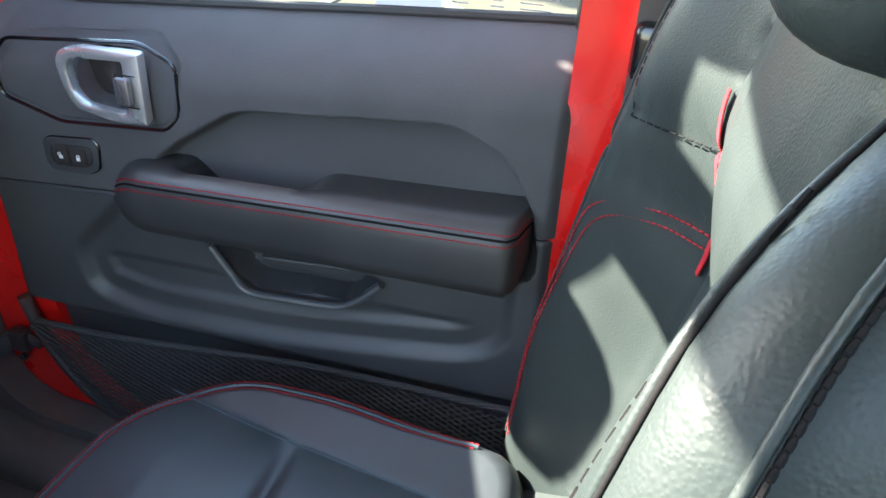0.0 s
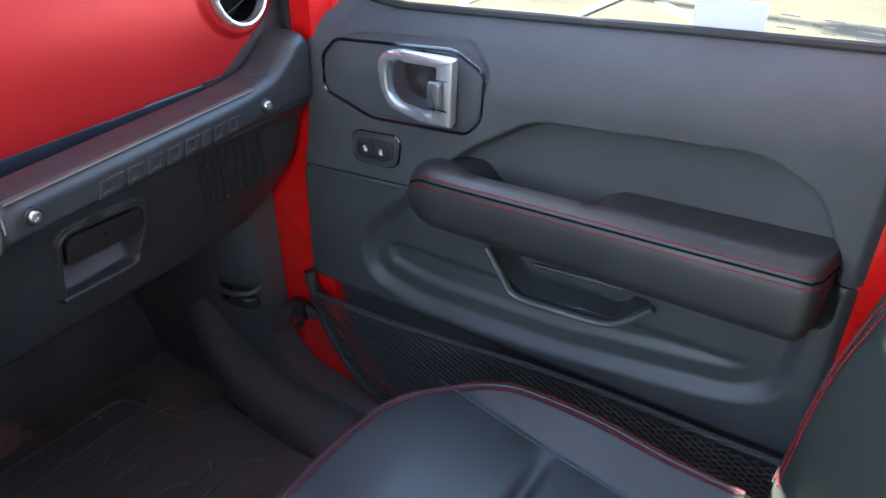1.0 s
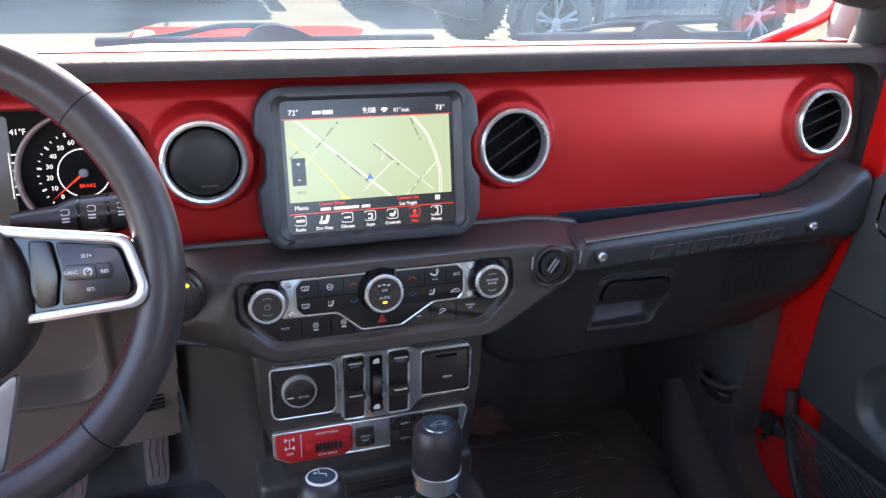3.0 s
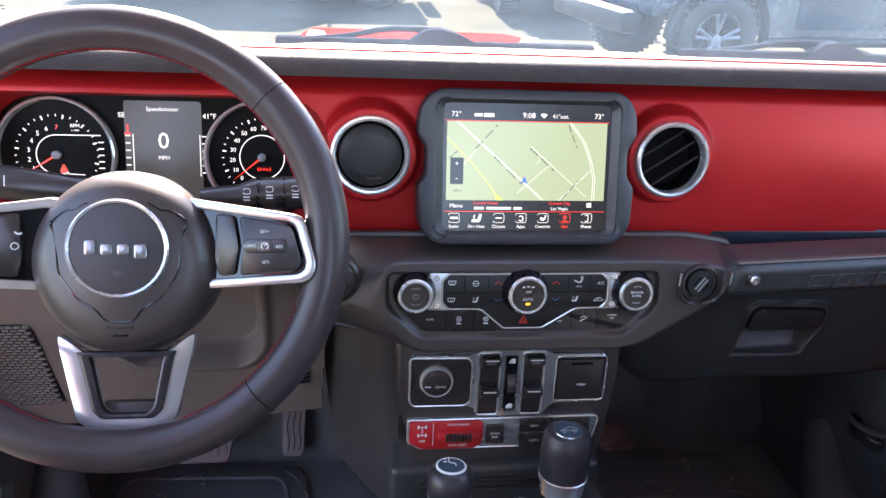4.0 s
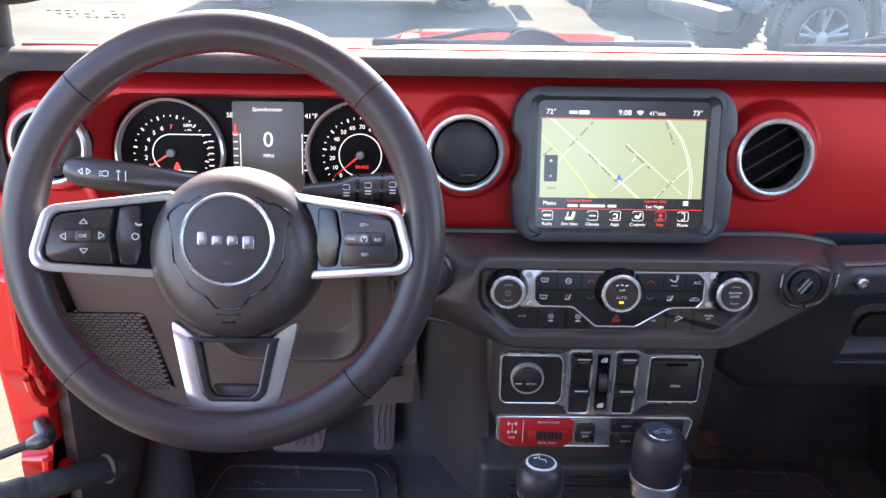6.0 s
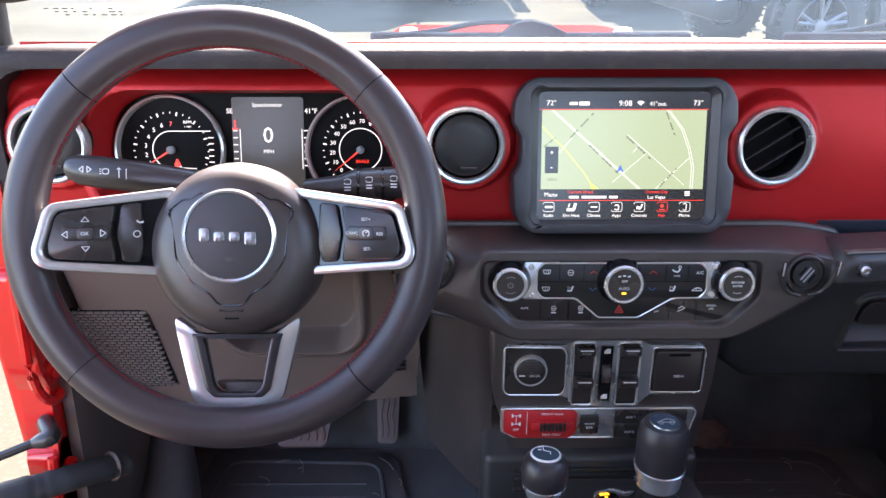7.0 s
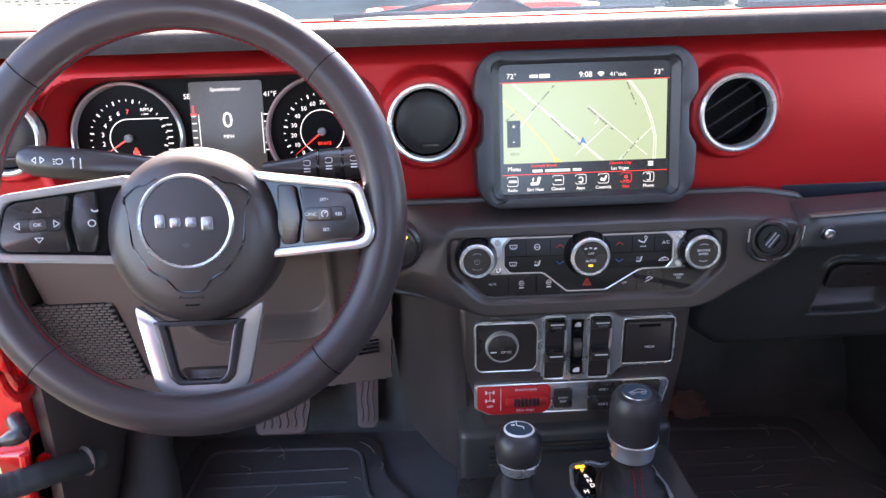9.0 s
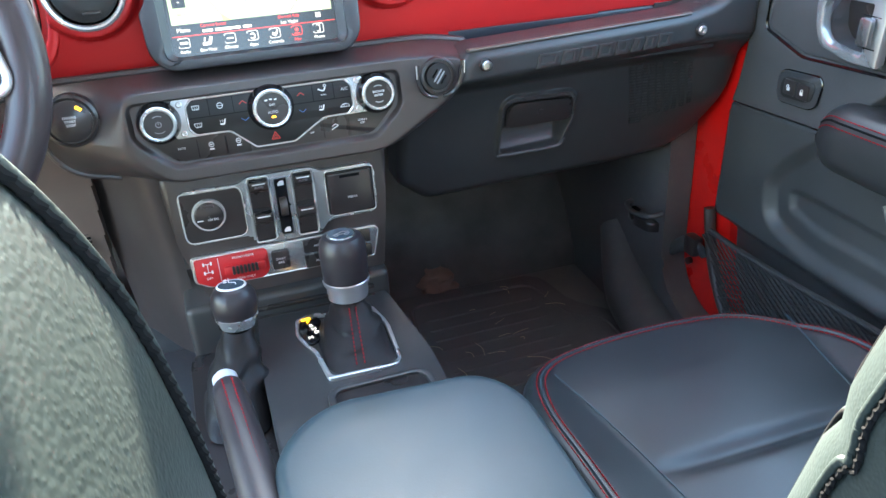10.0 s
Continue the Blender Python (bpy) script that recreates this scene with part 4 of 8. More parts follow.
def glove_w(X, Z):
    face = -bar_y(X)
    flap = -(0.012 + 0.25 * (1.03 - Z))
    k = step(Z, 1.026, 1.072)
    w = flap + (face - flap) * k + 0.026 * step(X, 0.53, 0.64) * (1 - k) * step(Z, 0.89, 0.98)
    d = sdf(X, Z, side_out)
    w = w - 0.016 * (1 - np.sqrt(1 - ((0.016 - d) / 0.016).clip(0, 1) ** 2))
    d, e = sdf(X, Z, latch), sdf(X, Z, latch_low)
    w = w + 0.006 * step(d, -0.004, 0.0) * step(d, 0.006, 0.002) - 0.004 * step(d, 0.002, 0.005)
    w = w - 0.0012 * step(np.abs(Z - 1.060 - 0.01 * (X - 0.25)), 0.0018, 0.0006)
    return w - 0.024 * step(e, 0.0, 0.004) * step(Z, 0.917, 0.955)


bm = B()
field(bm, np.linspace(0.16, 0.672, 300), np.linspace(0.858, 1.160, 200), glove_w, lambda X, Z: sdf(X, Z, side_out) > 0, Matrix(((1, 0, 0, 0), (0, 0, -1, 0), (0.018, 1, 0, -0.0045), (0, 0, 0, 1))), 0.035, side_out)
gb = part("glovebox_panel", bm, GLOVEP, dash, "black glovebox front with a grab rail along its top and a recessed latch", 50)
bm = B()
field(bm, np.linspace(0.20, 0.60, 20), np.linspace(0.075, 0.40, 20), lambda X, Y: 0.875 + 0.05 * (Y - 0.03) + 0 * X, None, ID, 0.01)
part("glovebox_floor", bm, FOOTP, dash)
# tan tube that paints in the sunlit highlight on the rail's top edge
bm = B()
tube(bm, [(0.234 + 0.318 * k / 12, bar_y(0.234 + 0.318 * k / 12) + 0.0075, 1.1025 + 0.0175 * 0.318 * k / 12) for k in range(13)], 0.0042, 8, flat=0.5)
part("rail_highlight", bm, mat("tan edge highlight", (0.11, 0.088, 0.068), 0.33), gb, "tan-grey highlight painted along the top edge")
bm = B()
box(bm, (0.40, -0.01, 1.066), (0.40, 0.05, 0.02), 0.004)
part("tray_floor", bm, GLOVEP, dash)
bm = B()
box(bm, (0.410, -0.008, 1.076), (0.34, 0.060, 0.030), 0.009, seg=3)
box(bm, (0.410, 0.026, 1.092), (0.36, 0.026, 0.042), 0.006, seg=3)
part("tray_liner", bm, mat("blue-black rubber", (0.016, 0.021, 0.032), 0.34, grain=0.3, scale=600), dash, "blue-black rubber tray liner")
bm = B()
box(bm, (0.578, -0.022, 1.106), (0.014, 0.02, 0.02), 0.003)
part("tray_clip", bm, PLAS2, dash)
GB = Matrix(((1, 0, 0, 0.424), (0.062, 0, -1, bar_y(0.424) - 0.0002), (0.012, 1, 0, 1.0800), (0, 0, 0, 1)))
widths = (0.034, 0.026, 0.026, 0.026, 0.024, 0.019, 0.021, 0.024)
for k, wd in enumerate(widths):
    u = -0.102 + sum(widths[:k])
    bm = B()
    ring(bm, [(u, -0.0085), (u + wd - 0.005, -0.0085), (u + wd - 0.001, 0.0085), (u + 0.004, 0.0085)], [(u + 0.006, -0.004), (u + wd - 0.009, -0.004), (u + wd - 0.007, 0.0045), (u + 0.008, 0.0045)], GB, -0.001, 0.0011, 0.0004)
    part("raised_mark", bm, MARKP, gb)
for u, z in ((0.2545, 1.085), (0.566, 1.0865)):
    bm = B()
    m = fr(u, bar_y(u) - 0.0005, z, -2)
    lathe(bm, [(0.0085, -0.004), (0.0085, 0.002), (0.0078, 0.003), (0.0068, 0.002)], m, 24)
    bt = part("bolt", bm, PLAS2, dash)
    bm = B()
    lathe(bm, [(0.0064, 0.0), (0.0064, 0.004), (0.005, 0.006), (0.003, 0.0062), (0.0025, 0.004)], m, 20)
    part("bolt_head", bm, STEEL, bt, "bright steel bolt head")
GL = Matrix(((1, 0, 0, 0), (0, -0.25, -1, 0.2695), (0, 1, 0, 0), (0, 0, 0, 1)))
# rim in a lighter plastic that paints in the highlight round the flap
bm = B()
ring(bm, rpoly(latch, 0.0005, 1), rpoly([(0.367 + (u - 0.367) * 0.93, 0.964 + (v - 0.964) * 0.91) for u, v in latch], 0.0005, 1), GL, -0.004, 0.0045, 0.002)
part("latch_rim", bm, mat("satin latch highlight", (0.06, 0.055, 0.055), 0.28), gb)
bm = B()
prism(bm, rpoly([(0.319, 0.965), (0.320, 0.992), (0.328, 1.001), (0.408, 0.9985), (0.416, 0.992), (0.417, 0.965)], 0.006, 4), GL, -0.002, 0.0050, 0.002, 3)
part("latch_flap", bm, PLAS2, gb)
# grey tube that paints in the lit bottom edge of the recess
bm = B()
tube(bm, smooth_path([GL @ Vector(p) for p in ((0.310, 0.9215, 0.004), (0.350, 0.9215, 0.005), (0.404, 0.9225, 0.004), (0.413, 0.933, 0.002))], 4), 0.0032, 8)
part("latch_ledge", bm, mat("satin grey lit ledge", (0.06, 0.06, 0.065), 0.3), gb)
bm = B()
lathe(bm, [(0.004, 0), (0.004, 0.002), (0.002, 0.0025)], GL @ Matrix.Translation((0.368, 0.984, 0.005)), 16)
part("lock_cylinder", bm, PLAS2, gb)
# textured end of the glovebox
bm = B()
for i in range(24):
    for j in range(9):
        x, z = 0.505 + j * 0.0105 + 0.001 * i, 1.030 - i * 0.0046
        if z > 0.925 + (x - 0.50) * 0.35:
            box(bm, (x, -float(glove_w(np.array([x]), np.array([z]))[0]), z), (0.0075, 0.0016, 0.0020))
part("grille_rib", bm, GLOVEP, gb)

# ---- driver's knee panel ----
kn_out = [(-0.664, 1.108), (-0.205, 1.108), (-0.215, 0.99), (-0.226, 0.815), (-0.40, 0.79), (-0.60, 0.80), (-0.664, 0.90)]
col_hole = rpoly([(-0.478, 1.13), (-0.285, 1.13), (-0.293, 0.935), (-0.316, 0.906), (-0.445, 0.906), (-0.468, 0.930)], 0.02, 4)


def knee_w(X, Z):
    w = -0.002 - 0.30 * (1.10 - Z)
    d = sdf(X, Z, col_hole)
    w = w - 0.045 * step(d, 0.0, 0.012) + 0.006 * step(d, -0.012, -0.004) * step(d, 0.004, 0.0)
    return w - 0.05 * step(X, -0.63, -0.67)


bm = B()
field(bm, np.linspace(-0.668, -0.2, 190), np.linspace(0.785, 1.11, 130), knee_w, lambda X, Z: sdf(X, Z, kn_out) > 0, XZ, 0.03)
kp = part("knee_panel", bm, TAUPE, dash, "dark taupe lower dash panel")
gr = [(-0.660, 0.980), (-0.553, 0.980), (-0.546, 0.838), (-0.655, 0.836)]
bm = B()
for i in range(30):
    for j in range(14):
        x, z = -0.660 + j * 0.0092 + (i % 2) * 0.0046, 0.977 - i * 0.0048
        if sdf(np.array([x]), np.array([z]), gr)[0] > 0.003:
            box(bm, (x, 0.0008 + 0.3 * (1.10 - z), z), (0.0084, 0.006, 0.0033), 0.0008, ID, 1)
part("grille_rib", bm, mat("grille plastic", (0.105, 0.080, 0.072), 0.5), kp)
bm = B()
prism(bm, rpoly(gr, 0.012, 4), Matrix(((1, 0, 0, 0), (0, -0.30, -1, 0.332), (0, 1, 0, 0), (0, 0, 0, 1))), -0.004, 0.0008)
part("grille_backing", bm, GLOSS, kp)
bm = B()
for i in range(5):
    tube(bm, [(-0.27 + 0.001 * i, 0.064, 0.895 - i * 0.006), (-0.238, 0.064, 0.899 - i * 0.006)], 0.0017, 6)
part("sensor_grille", bm, GLOSS, kp)
# cheek left of the lower stack
bm = B()
n = 10
cheek_rows = []
for z, k in ((0.998, 0), (0.95, 1), (0.88, 2), (0.80, 3), (0.72, 4)):
    row = []
    for i in range(n + 1):
        t = i / n
        x = -0.232 + 0.006 * k + (0.096 - 0.003 * k) * t
        y = 0.075 - 0.105 * math.sin(math.pi / 2 * t) ** 1.3 + 0.008 * k
        row.append(bm.verts.new((x, y, z)))
    cheek_rows.append(row)
for a, b in zip(cheek_rows, cheek_rows[1:]):
    for i in range(n):
        bm.faces.new((a[i], a[i + 1], b[i + 1], b[i]))
part("stack_cheek", bm, PLAS, dash)

# ---- lower stack: switches ----
LS = fr(-0.004, -0.043, 0.9362, 4)
lower = thing("switch_panel", (0, -0.04, 0.83), "silver-framed switch panel with window switches, socket and media flap", "switch panel")
bm = B()
prism(bm, rpoly([(-0.134, 0.060), (0.138, 0.060), (0.130, -0.022), (0.119, -0.115), (0.07, -0.145), (-0.06, -0.145), (-0.102, -0.112), (-0.127, -0.03)], 0.012, 3), LS, -0.10, -0.006, 0.008, 3)
part("stack_body", bm, PLAS, lower)
bm = B()
prism(bm, rpoly([(-0.117, 0.0345), (-0.110, 0.0405), (-0.047, 0.0395), (-0.034, 0.046), (0.040, 0.046), (0.053, 0.0395), (0.112, 0.0395), (0.118, 0.033), (0.118, -0.018), (0.113, -0.024), (0.055, -0.0255), (0.042, -0.041), (-0.026, -0.041), (-0.042, -0.027), (-0.111, -0.0265), (-0.117, -0.019)], 0.003, 3), LS, -0.008, 0.0, 0.0012)
part("silver_frame", bm, CHROME, lower, "satin silver frame")
for pl in (rpoly([(-0.1152, 0.0382), (-0.048, 0.0372), (-0.0438, 0.030), (-0.0438, -0.018), (-0.0488, -0.0247), (-0.1112, -0.0245), (-0.1152, -0.018)], 0.004, 3), rrect(0.0558, -0.0212, 0.1157, 0.0372, 0.004, 3)):
    bm = B()
    tube(bm, [LS @ Vector((u, v, 0.001)) for u, v in pl], 0.0009, 6, True)
    part("frame_edge", bm, BRIGHT, lower, "bright edge of the silver frame")
bm = B()
prism(bm, rpoly([(-0.1145, 0.0375), (-0.048, 0.0365), (-0.0445, 0.030), (-0.0445, -0.018), (-0.049, -0.024), (-0.1105, -0.0238), (-0.1145, -0.018)], 0.004, 3), LS, -0.004, 0.0012)
sp = part("socket_plate", bm, PLAS2, lower)
m = LS @ Matrix.Translation((-0.085, 0.0095, 0))
bm = B()
lathe(bm, [(0.0195, 0.0), (0.0195, 0.006), (0.0185, 0.0078), (0.0172, 0.0078), (0.0165, 0.006)], m, 40)
sk = part("socket_ring", bm, BRIGHT, sp)
bm = B()
lathe(bm, [(0.0165, 0.003), (0.0165, 0.0075), (0.014, 0.009), (0.0005, 0.0095)], m, 40, False)
part("socket_cap", bm, PLAS2, sk)
bm = B()
box(bm, (0, 0.013, 0.009), (0.014, 0.005, 0.003), 0.001, m)
part("cap_tab", bm, PLAS, sk)
words("12V DC", LS, -0.081, 0.0055, 0.0026, WHITE, sk, 0.0098)
bm = B()
bar(bm, LS, -0.099, 0.0057, -0.092, 0.0057, 0.0012, 0.0096)
part("plug_icon", bm, WHITE, sk)
bm = B()
prism(bm, rrect(0.0565, -0.0205, 0.115, 0.0365, 0.004, 3), LS, -0.004, 0.0012)
mp = part("flap_surround", bm, KEYM, lower)
bm = B()
prism(bm, rrect(0.0585, -0.0185, 0.1125, 0.034, 0.003, 3), LS, 0.0, 0.0045, 0.0012)
mf = part("media_flap", bm, PLAS2, mp, "ribbed black media flap")
bm = B()
bar(bm, LS, 0.073, 0.0295, 0.098, 0.0295, 0.0036, 0.0046)
part("flap_slot", bm, DIALM, mf)
words("MEDIA", LS, 0.087, 0.0015, 0.0028, WHITE, mf, 0.0046)
for c0 in (-0.0235, 0.0285):
    bm = B()
    prism(bm, rrect(c0 - 0.0115, -0.037, c0 + 0.0115, 0.043, 0.003, 3), LS, -0.002, 0.001)
    well = part("switch_well", bm, KEYM, lower)
    bm = B()
    tube(bm, [LS @ Vector((u, v, 0.0012)) for u, v in rrect(c0 - 0.0122, -0.0378, c0 + 0.0122, 0.0438, 0.0032, 3)], 0.0011, 6, True)
    part("well_edge", bm, BRIGHT, lower, "bright chrome switch surround")
    for v1, auto in ((0.0425, True), (0.0015, False)):
        bm = B()
        sec = [(v1, 0.0135), (v1 - 0.010, 0.0125), (v1 - 0.016, 0.0025), (v1 - 0.036, 0.0018), (v1 - 0.036, 0.0), (v1, 0.0)]
        lo = [bm.verts.new(LS @ Vector((c0 - 0.0105, v, w))) for v, w in sec]
        hi = [bm.verts.new(LS @ Vector((c0 + 0.0105, v, w))) for v, w in sec]
        bm.faces.new(lo)
        bm.faces.new(hi[::-1])
        for a in range(6):
            bm.faces.new((lo[a], lo[(a + 1) % 6], hi[(a + 1) % 6], hi[a]))
        bmesh.ops.bevel(bm, geom=list(bm.edges), offset=0.0012, segments=2, profile=0.5, affect="EDGES", clamp_overlap=True)
        rk = part("rocker", bm, PLAS2, well)
        bm = B()
        bar(bm, LS, c0 - 0.0075, v1 - 0.0025, c0 + 0.0075, v1 - 0.0025, 0.0013, 0.0138)
        part("rocker_mark", bm, WHITE, rk)
        if auto:
            words("AUTO", LS, c0, v1 - 0.0065, 0.0026, GREYP, rk, 0.0136)
for u in (-0.0095, 0.0145, 0.0425, -0.0375):
    bm = B()
    tube(bm, [LS @ Vector((u, v, 0.0015)) for v in (0.040, 0.0, -0.033)], 0.0015, 8)
    part("divider", bm, CHROME, lower)
bm = B()
prism(bm, rrect(-0.0045, -0.033, 0.0095, 0.0395, 0.002, 3), LS, -0.002, 0.0014)
wl = part("wheel_well", bm, GLOSS, lower)
bm = B()
lathe(bm, [(0.013, -0.0045), (0.0135, -0.0035), (0.0135, 0.0035), (0.013, 0.0045)], LS @ Matrix.Translation((0.0025, 0.003, -0.004)) @ Matrix.Rotation(math.pi / 2, 4, "Y"), 24)
part("thumb_wheel", bm, PLAS, wl)
for v in (0.033, -0.027):
    bm = B()
    prism(bm, rpoly([(-0.001, v - 0.003), (0.0065, v - 0.003), (0.0065, v + 0.003), (0.002, v + 0.003), (-0.001, v)], 0.0005, 2), LS, 0.0014, 0.0018)
    part("window_icon", bm, WHITE, wl)
# locker row
bm = B()
prism(bm, rpoly([(-0.117, -0.0445), (0.112, -0.0445), (0.116, -0.05), (0.108, -0.086), (-0.101, -0.0855), (-0.117, -0.076)], 0.003, 3), LS, -0.008, -0.001, 0.001)
part("silver_plate", bm, CHROME, lower)
bm = B()
tube(bm, [LS @ Vector((u, v, -0.0012)) for u, v in rpoly([(-0.1165, -0.045), (0.1115, -0.045), (0.1155, -0.05), (0.1075, -0.0855), (-0.101, -0.085), (-0.1165, -0.0755)], 0.003, 3)], 0.0010, 6, True)
part("frame_edge", bm, BRIGHT, lower, "bright edge of the silver plate")
bm = B()
prism(bm, rpoly([(-0.114, -0.0465), (-0.030, -0.0465), (-0.0265, -0.050), (-0.0265, -0.076), (-0.034, -0.0845), (-0.098, -0.0845), (-0.114, -0.076)], 0.003, 3), LS, -0.004, 0.001, 0.0005)
rd = part("locker_plate", bm, REDSW, lower, "red axle locker switch plate")
words("FRONT+REAR", LS, -0.056, -0.0515, 0.0029, WHITE, rd, 0.0012)
words("REAR ONLY", LS, -0.056, -0.080, 0.0029, WHITE, rd, 0.0012)
words("OFF", LS, -0.099, -0.073, 0.003, WHITE, rd, 0.0012)
bm = B()
for v in (-0.0535, -0.065):
    bar(bm, LS, -0.1035, v, -0.0945, v, 0.0008, 0.001)
    bar(bm, LS, -0.1035, v - 0.0022, -0.1035, v + 0.0022, 0.002, 0.001)
    bar(bm, LS, -0.0945, v - 0.0022, -0.0945, v + 0.0022, 0.002, 0.001)
bar(bm, LS, -0.099, -0.0535, -0.099, -0.065, 0.0008, 0.001)
bar(bm, LS, -0.086, -0.048, -0.086, -0.079, 0.0007, 0.001)
part("axle_icon", bm, WHITE, rd)
bm = B()
box(bm, (-0.0555, -0.066, 0.003), (0.05, 0.012, 0.006), 0.003, LS)
part("locker_housing", bm, REDSW, rd)
for k in range(7):
    bm = B()
    box(bm, (-0.0695 + k * 0.0046, -0.066, 0.0055), (0.0036, 0.0105, 0.006), 0.0012, LS)
    part("locker_rib", bm, PLAS2, rd)
bm = B()
prism(bm, rrect(-0.0225, -0.078, -0.0005, -0.053, 0.003, 3), LS, -0.004, 0.003, 0.001)
sb = part("sway_bar_button", bm, PLAS2, lower)
words("SWAY", LS, -0.0115, -0.064, 0.003, WHITE, sb, 0.0031)
words("BAR", LS, -0.0115, -0.069, 0.003, WHITE, sb, 0.0031)
for u0, v0, s in ((0.018, -0.064, "AUX 1"), (0.018, -0.0845, "AUX 2"), (0.062, -0.064, "AUX 3"), (0.062, -0.0845, "AUX 4")):
    bm = B()
    prism(bm, rrect(u0, v0, u0 + 0.042, v0 + 0.0175, 0.002, 3), LS, -0.004, 0.002, 0.0008)
    ab = part("aux_button", bm, PLAS2, lower)
    words(s, LS, u0 + 0.019, v0 + 0.0085, 0.0028, WHITE, ab, 0.0021)

# ---- steering wheel ----
WH = fr(-0.378, -0.195, 1.184, 22)
wheel = thing("steering_wheel", (-0.378, -0.15, 1.13), "black leather steering wheel with satin silver spokes and red stitching", "steering wheel")
RIM = WH @ Matrix.Translation((-0.002, 0.0035, -0.020))
bm = B()
NR = 120
rows = []
for k in range(NR):
    a = 2 * math.pi * k / NR
    grip = 1.0 + 0.07 * math.exp(-((abs(((math.degrees(a) + 90) % 180) - 90)) / 16) ** 2) + 0.05 * math.exp(-((abs(math.degrees(a) % 180 - 35)) / 14) ** 2)
    rows.append([bm.verts.new(RIM @ Vector(((0.1738 + 0.018 * math.cos(b)) * math.cos(a), (0.1738 + 0.018 * math.cos(b)) * math.sin(a), 0.0165 * grip * math.sin(b)))) for b in [2 * math.pi * j / 18 for j in range(18)]])
for k in range(NR):
    p, q = rows[k], rows[(k + 1) % NR]
    for j in range(18):
        bm.faces.new((p[j], p[(j + 1) % 18], q[(j + 1) % 18], q[j]))
rim = part("rim", bm, WHLEA, wheel, "black leather rim")
for a in (44, 135, 224, 312):
    bm = B()
    m = RIM @ Matrix.Rotation(radians(a), 4, "Z") @ Matrix.Translation((0.1738, 0, 0)) @ Matrix.Rotation(math.pi / 2, 4, "X")
    pts = [m @ Vector((0.0179 * math.cos(2 * math.pi * j / 24), 0.0168 * math.sin(2 * math.pi * j / 24), 0)) for j in range(24)]
    tube(bm, pts, 0.0005, 5, True)
    part("seam", bm, DARKTH, rim)
for a0, a1 in ((20, 160), (200, 250), (290, 340)):
    bm = B()
    stitches(bm, [RIM @ Vector((0.1561 * math.cos(radians(a0 + (a1 - a0) * t / 60)), 0.1561 * math.sin(radians(a0 + (a1 - a0) * t / 60)), 0.0030 + 0.0016 * (t % 2))) for t in range(61)], 0.0042, 0.0014, 0.0007)
    part("stitching", bm, STITCH, rim, "red stitching")


HB = WH @ Matrix.Translation((0.003, -0.0015, -0.023))
LO = WH @ Matrix.Translation((0.003, -0.002, -0.025)) @ Matrix.Scale(1.03, 4)


def hub_top(u, v):
    return 0.014 - 2.3 * (u * u + (v + 0.01) ** 2 * 0.8) - 0.0


hub_o = [(0.0765 * math.cos(2 * math.pi * k / 56), -0.013 + 0.0775 * math.sin(2 * math.pi * k / 56)) for k in range(56)]
bm = B()
dome(bm, hub_o, (0, -0.01), hub_top, 0.030, 0.030, HB, 10, 9)
hub = part("airbag_cover", bm, PLAS, wheel, "grained black airbag cover")
sh = rpoly([(-0.040, 0.032), (-0.030, 0.030), (0.030, 0.030), (0.040, 0.032), (0.055, 0.022), (0.049, 0.010), (0.047, -0.020), (0.032, -0.042), (0.018, -0.049), (0.011, -0.060), (-0.011, -0.060), (-0.018, -0.049), (-0.032, -0.042), (-0.047, -0.020), (-0.049, 0.010), (-0.055, 0.022)], 0.006, 3)
sh = [(u, v + 0.014 * max(0, 1 - (u / 0.034) ** 2) * (v > 0.02)) for u, v in sh]
bm = B()
tube(bm, [HB @ Vector((u, v, hub_top(u, v) - 0.0004)) for u, v in sh], 0.0011, 6, True)
part("groove", bm, GLOSS, hub)
bm = B()
lathe(bm, [(0.0405, 0.006), (0.0405, 0.0130), (0.039, 0.0145), (0.0372, 0.0138), (0.0368, 0.012)], HB, 56, False)
emb = part("emblem_ring", bm, CHROME, hub, "chrome ring")
bm = B()
lathe(bm, [(0.0368, 0.012), (0.0365, 0.0132), (0.0005, 0.0145)], HB, 48, False)
part("emblem_disc", bm, PLAS2, emb)
bm = B()
for k, (u0, wd, v0, v1) in enumerate(((-0.026, 0.011, -0.007, 0.010), (-0.0135, 0.0115, -0.007, 0.0055), (-0.0005, 0.0115, -0.007, 0.0055), (0.0125, 0.0125, -0.0115, 0.0055))):
    prism(bm, rrect(u0 + 0.0012, v0 * 0.7, u0 + wd - 0.0012, v1 * 0.7, 0.002, 3), HB, 0.0138, 0.0156, 0.0006)
part("emblem_mark", bm, SATIN, emb, "plain satin chrome emblem marks")
words("AIRBAG", HB, 0, -0.064, 0.0042, GLOSS, hub, hub_top(0, -0.064) + 0.0002)
bm = B()
bar(bm, HB, -0.006, -0.0715, 0.006, -0.0715, 0.002, hub_top(0, -0.0715))
part("airbag_icon", bm, GLOSS, hub)


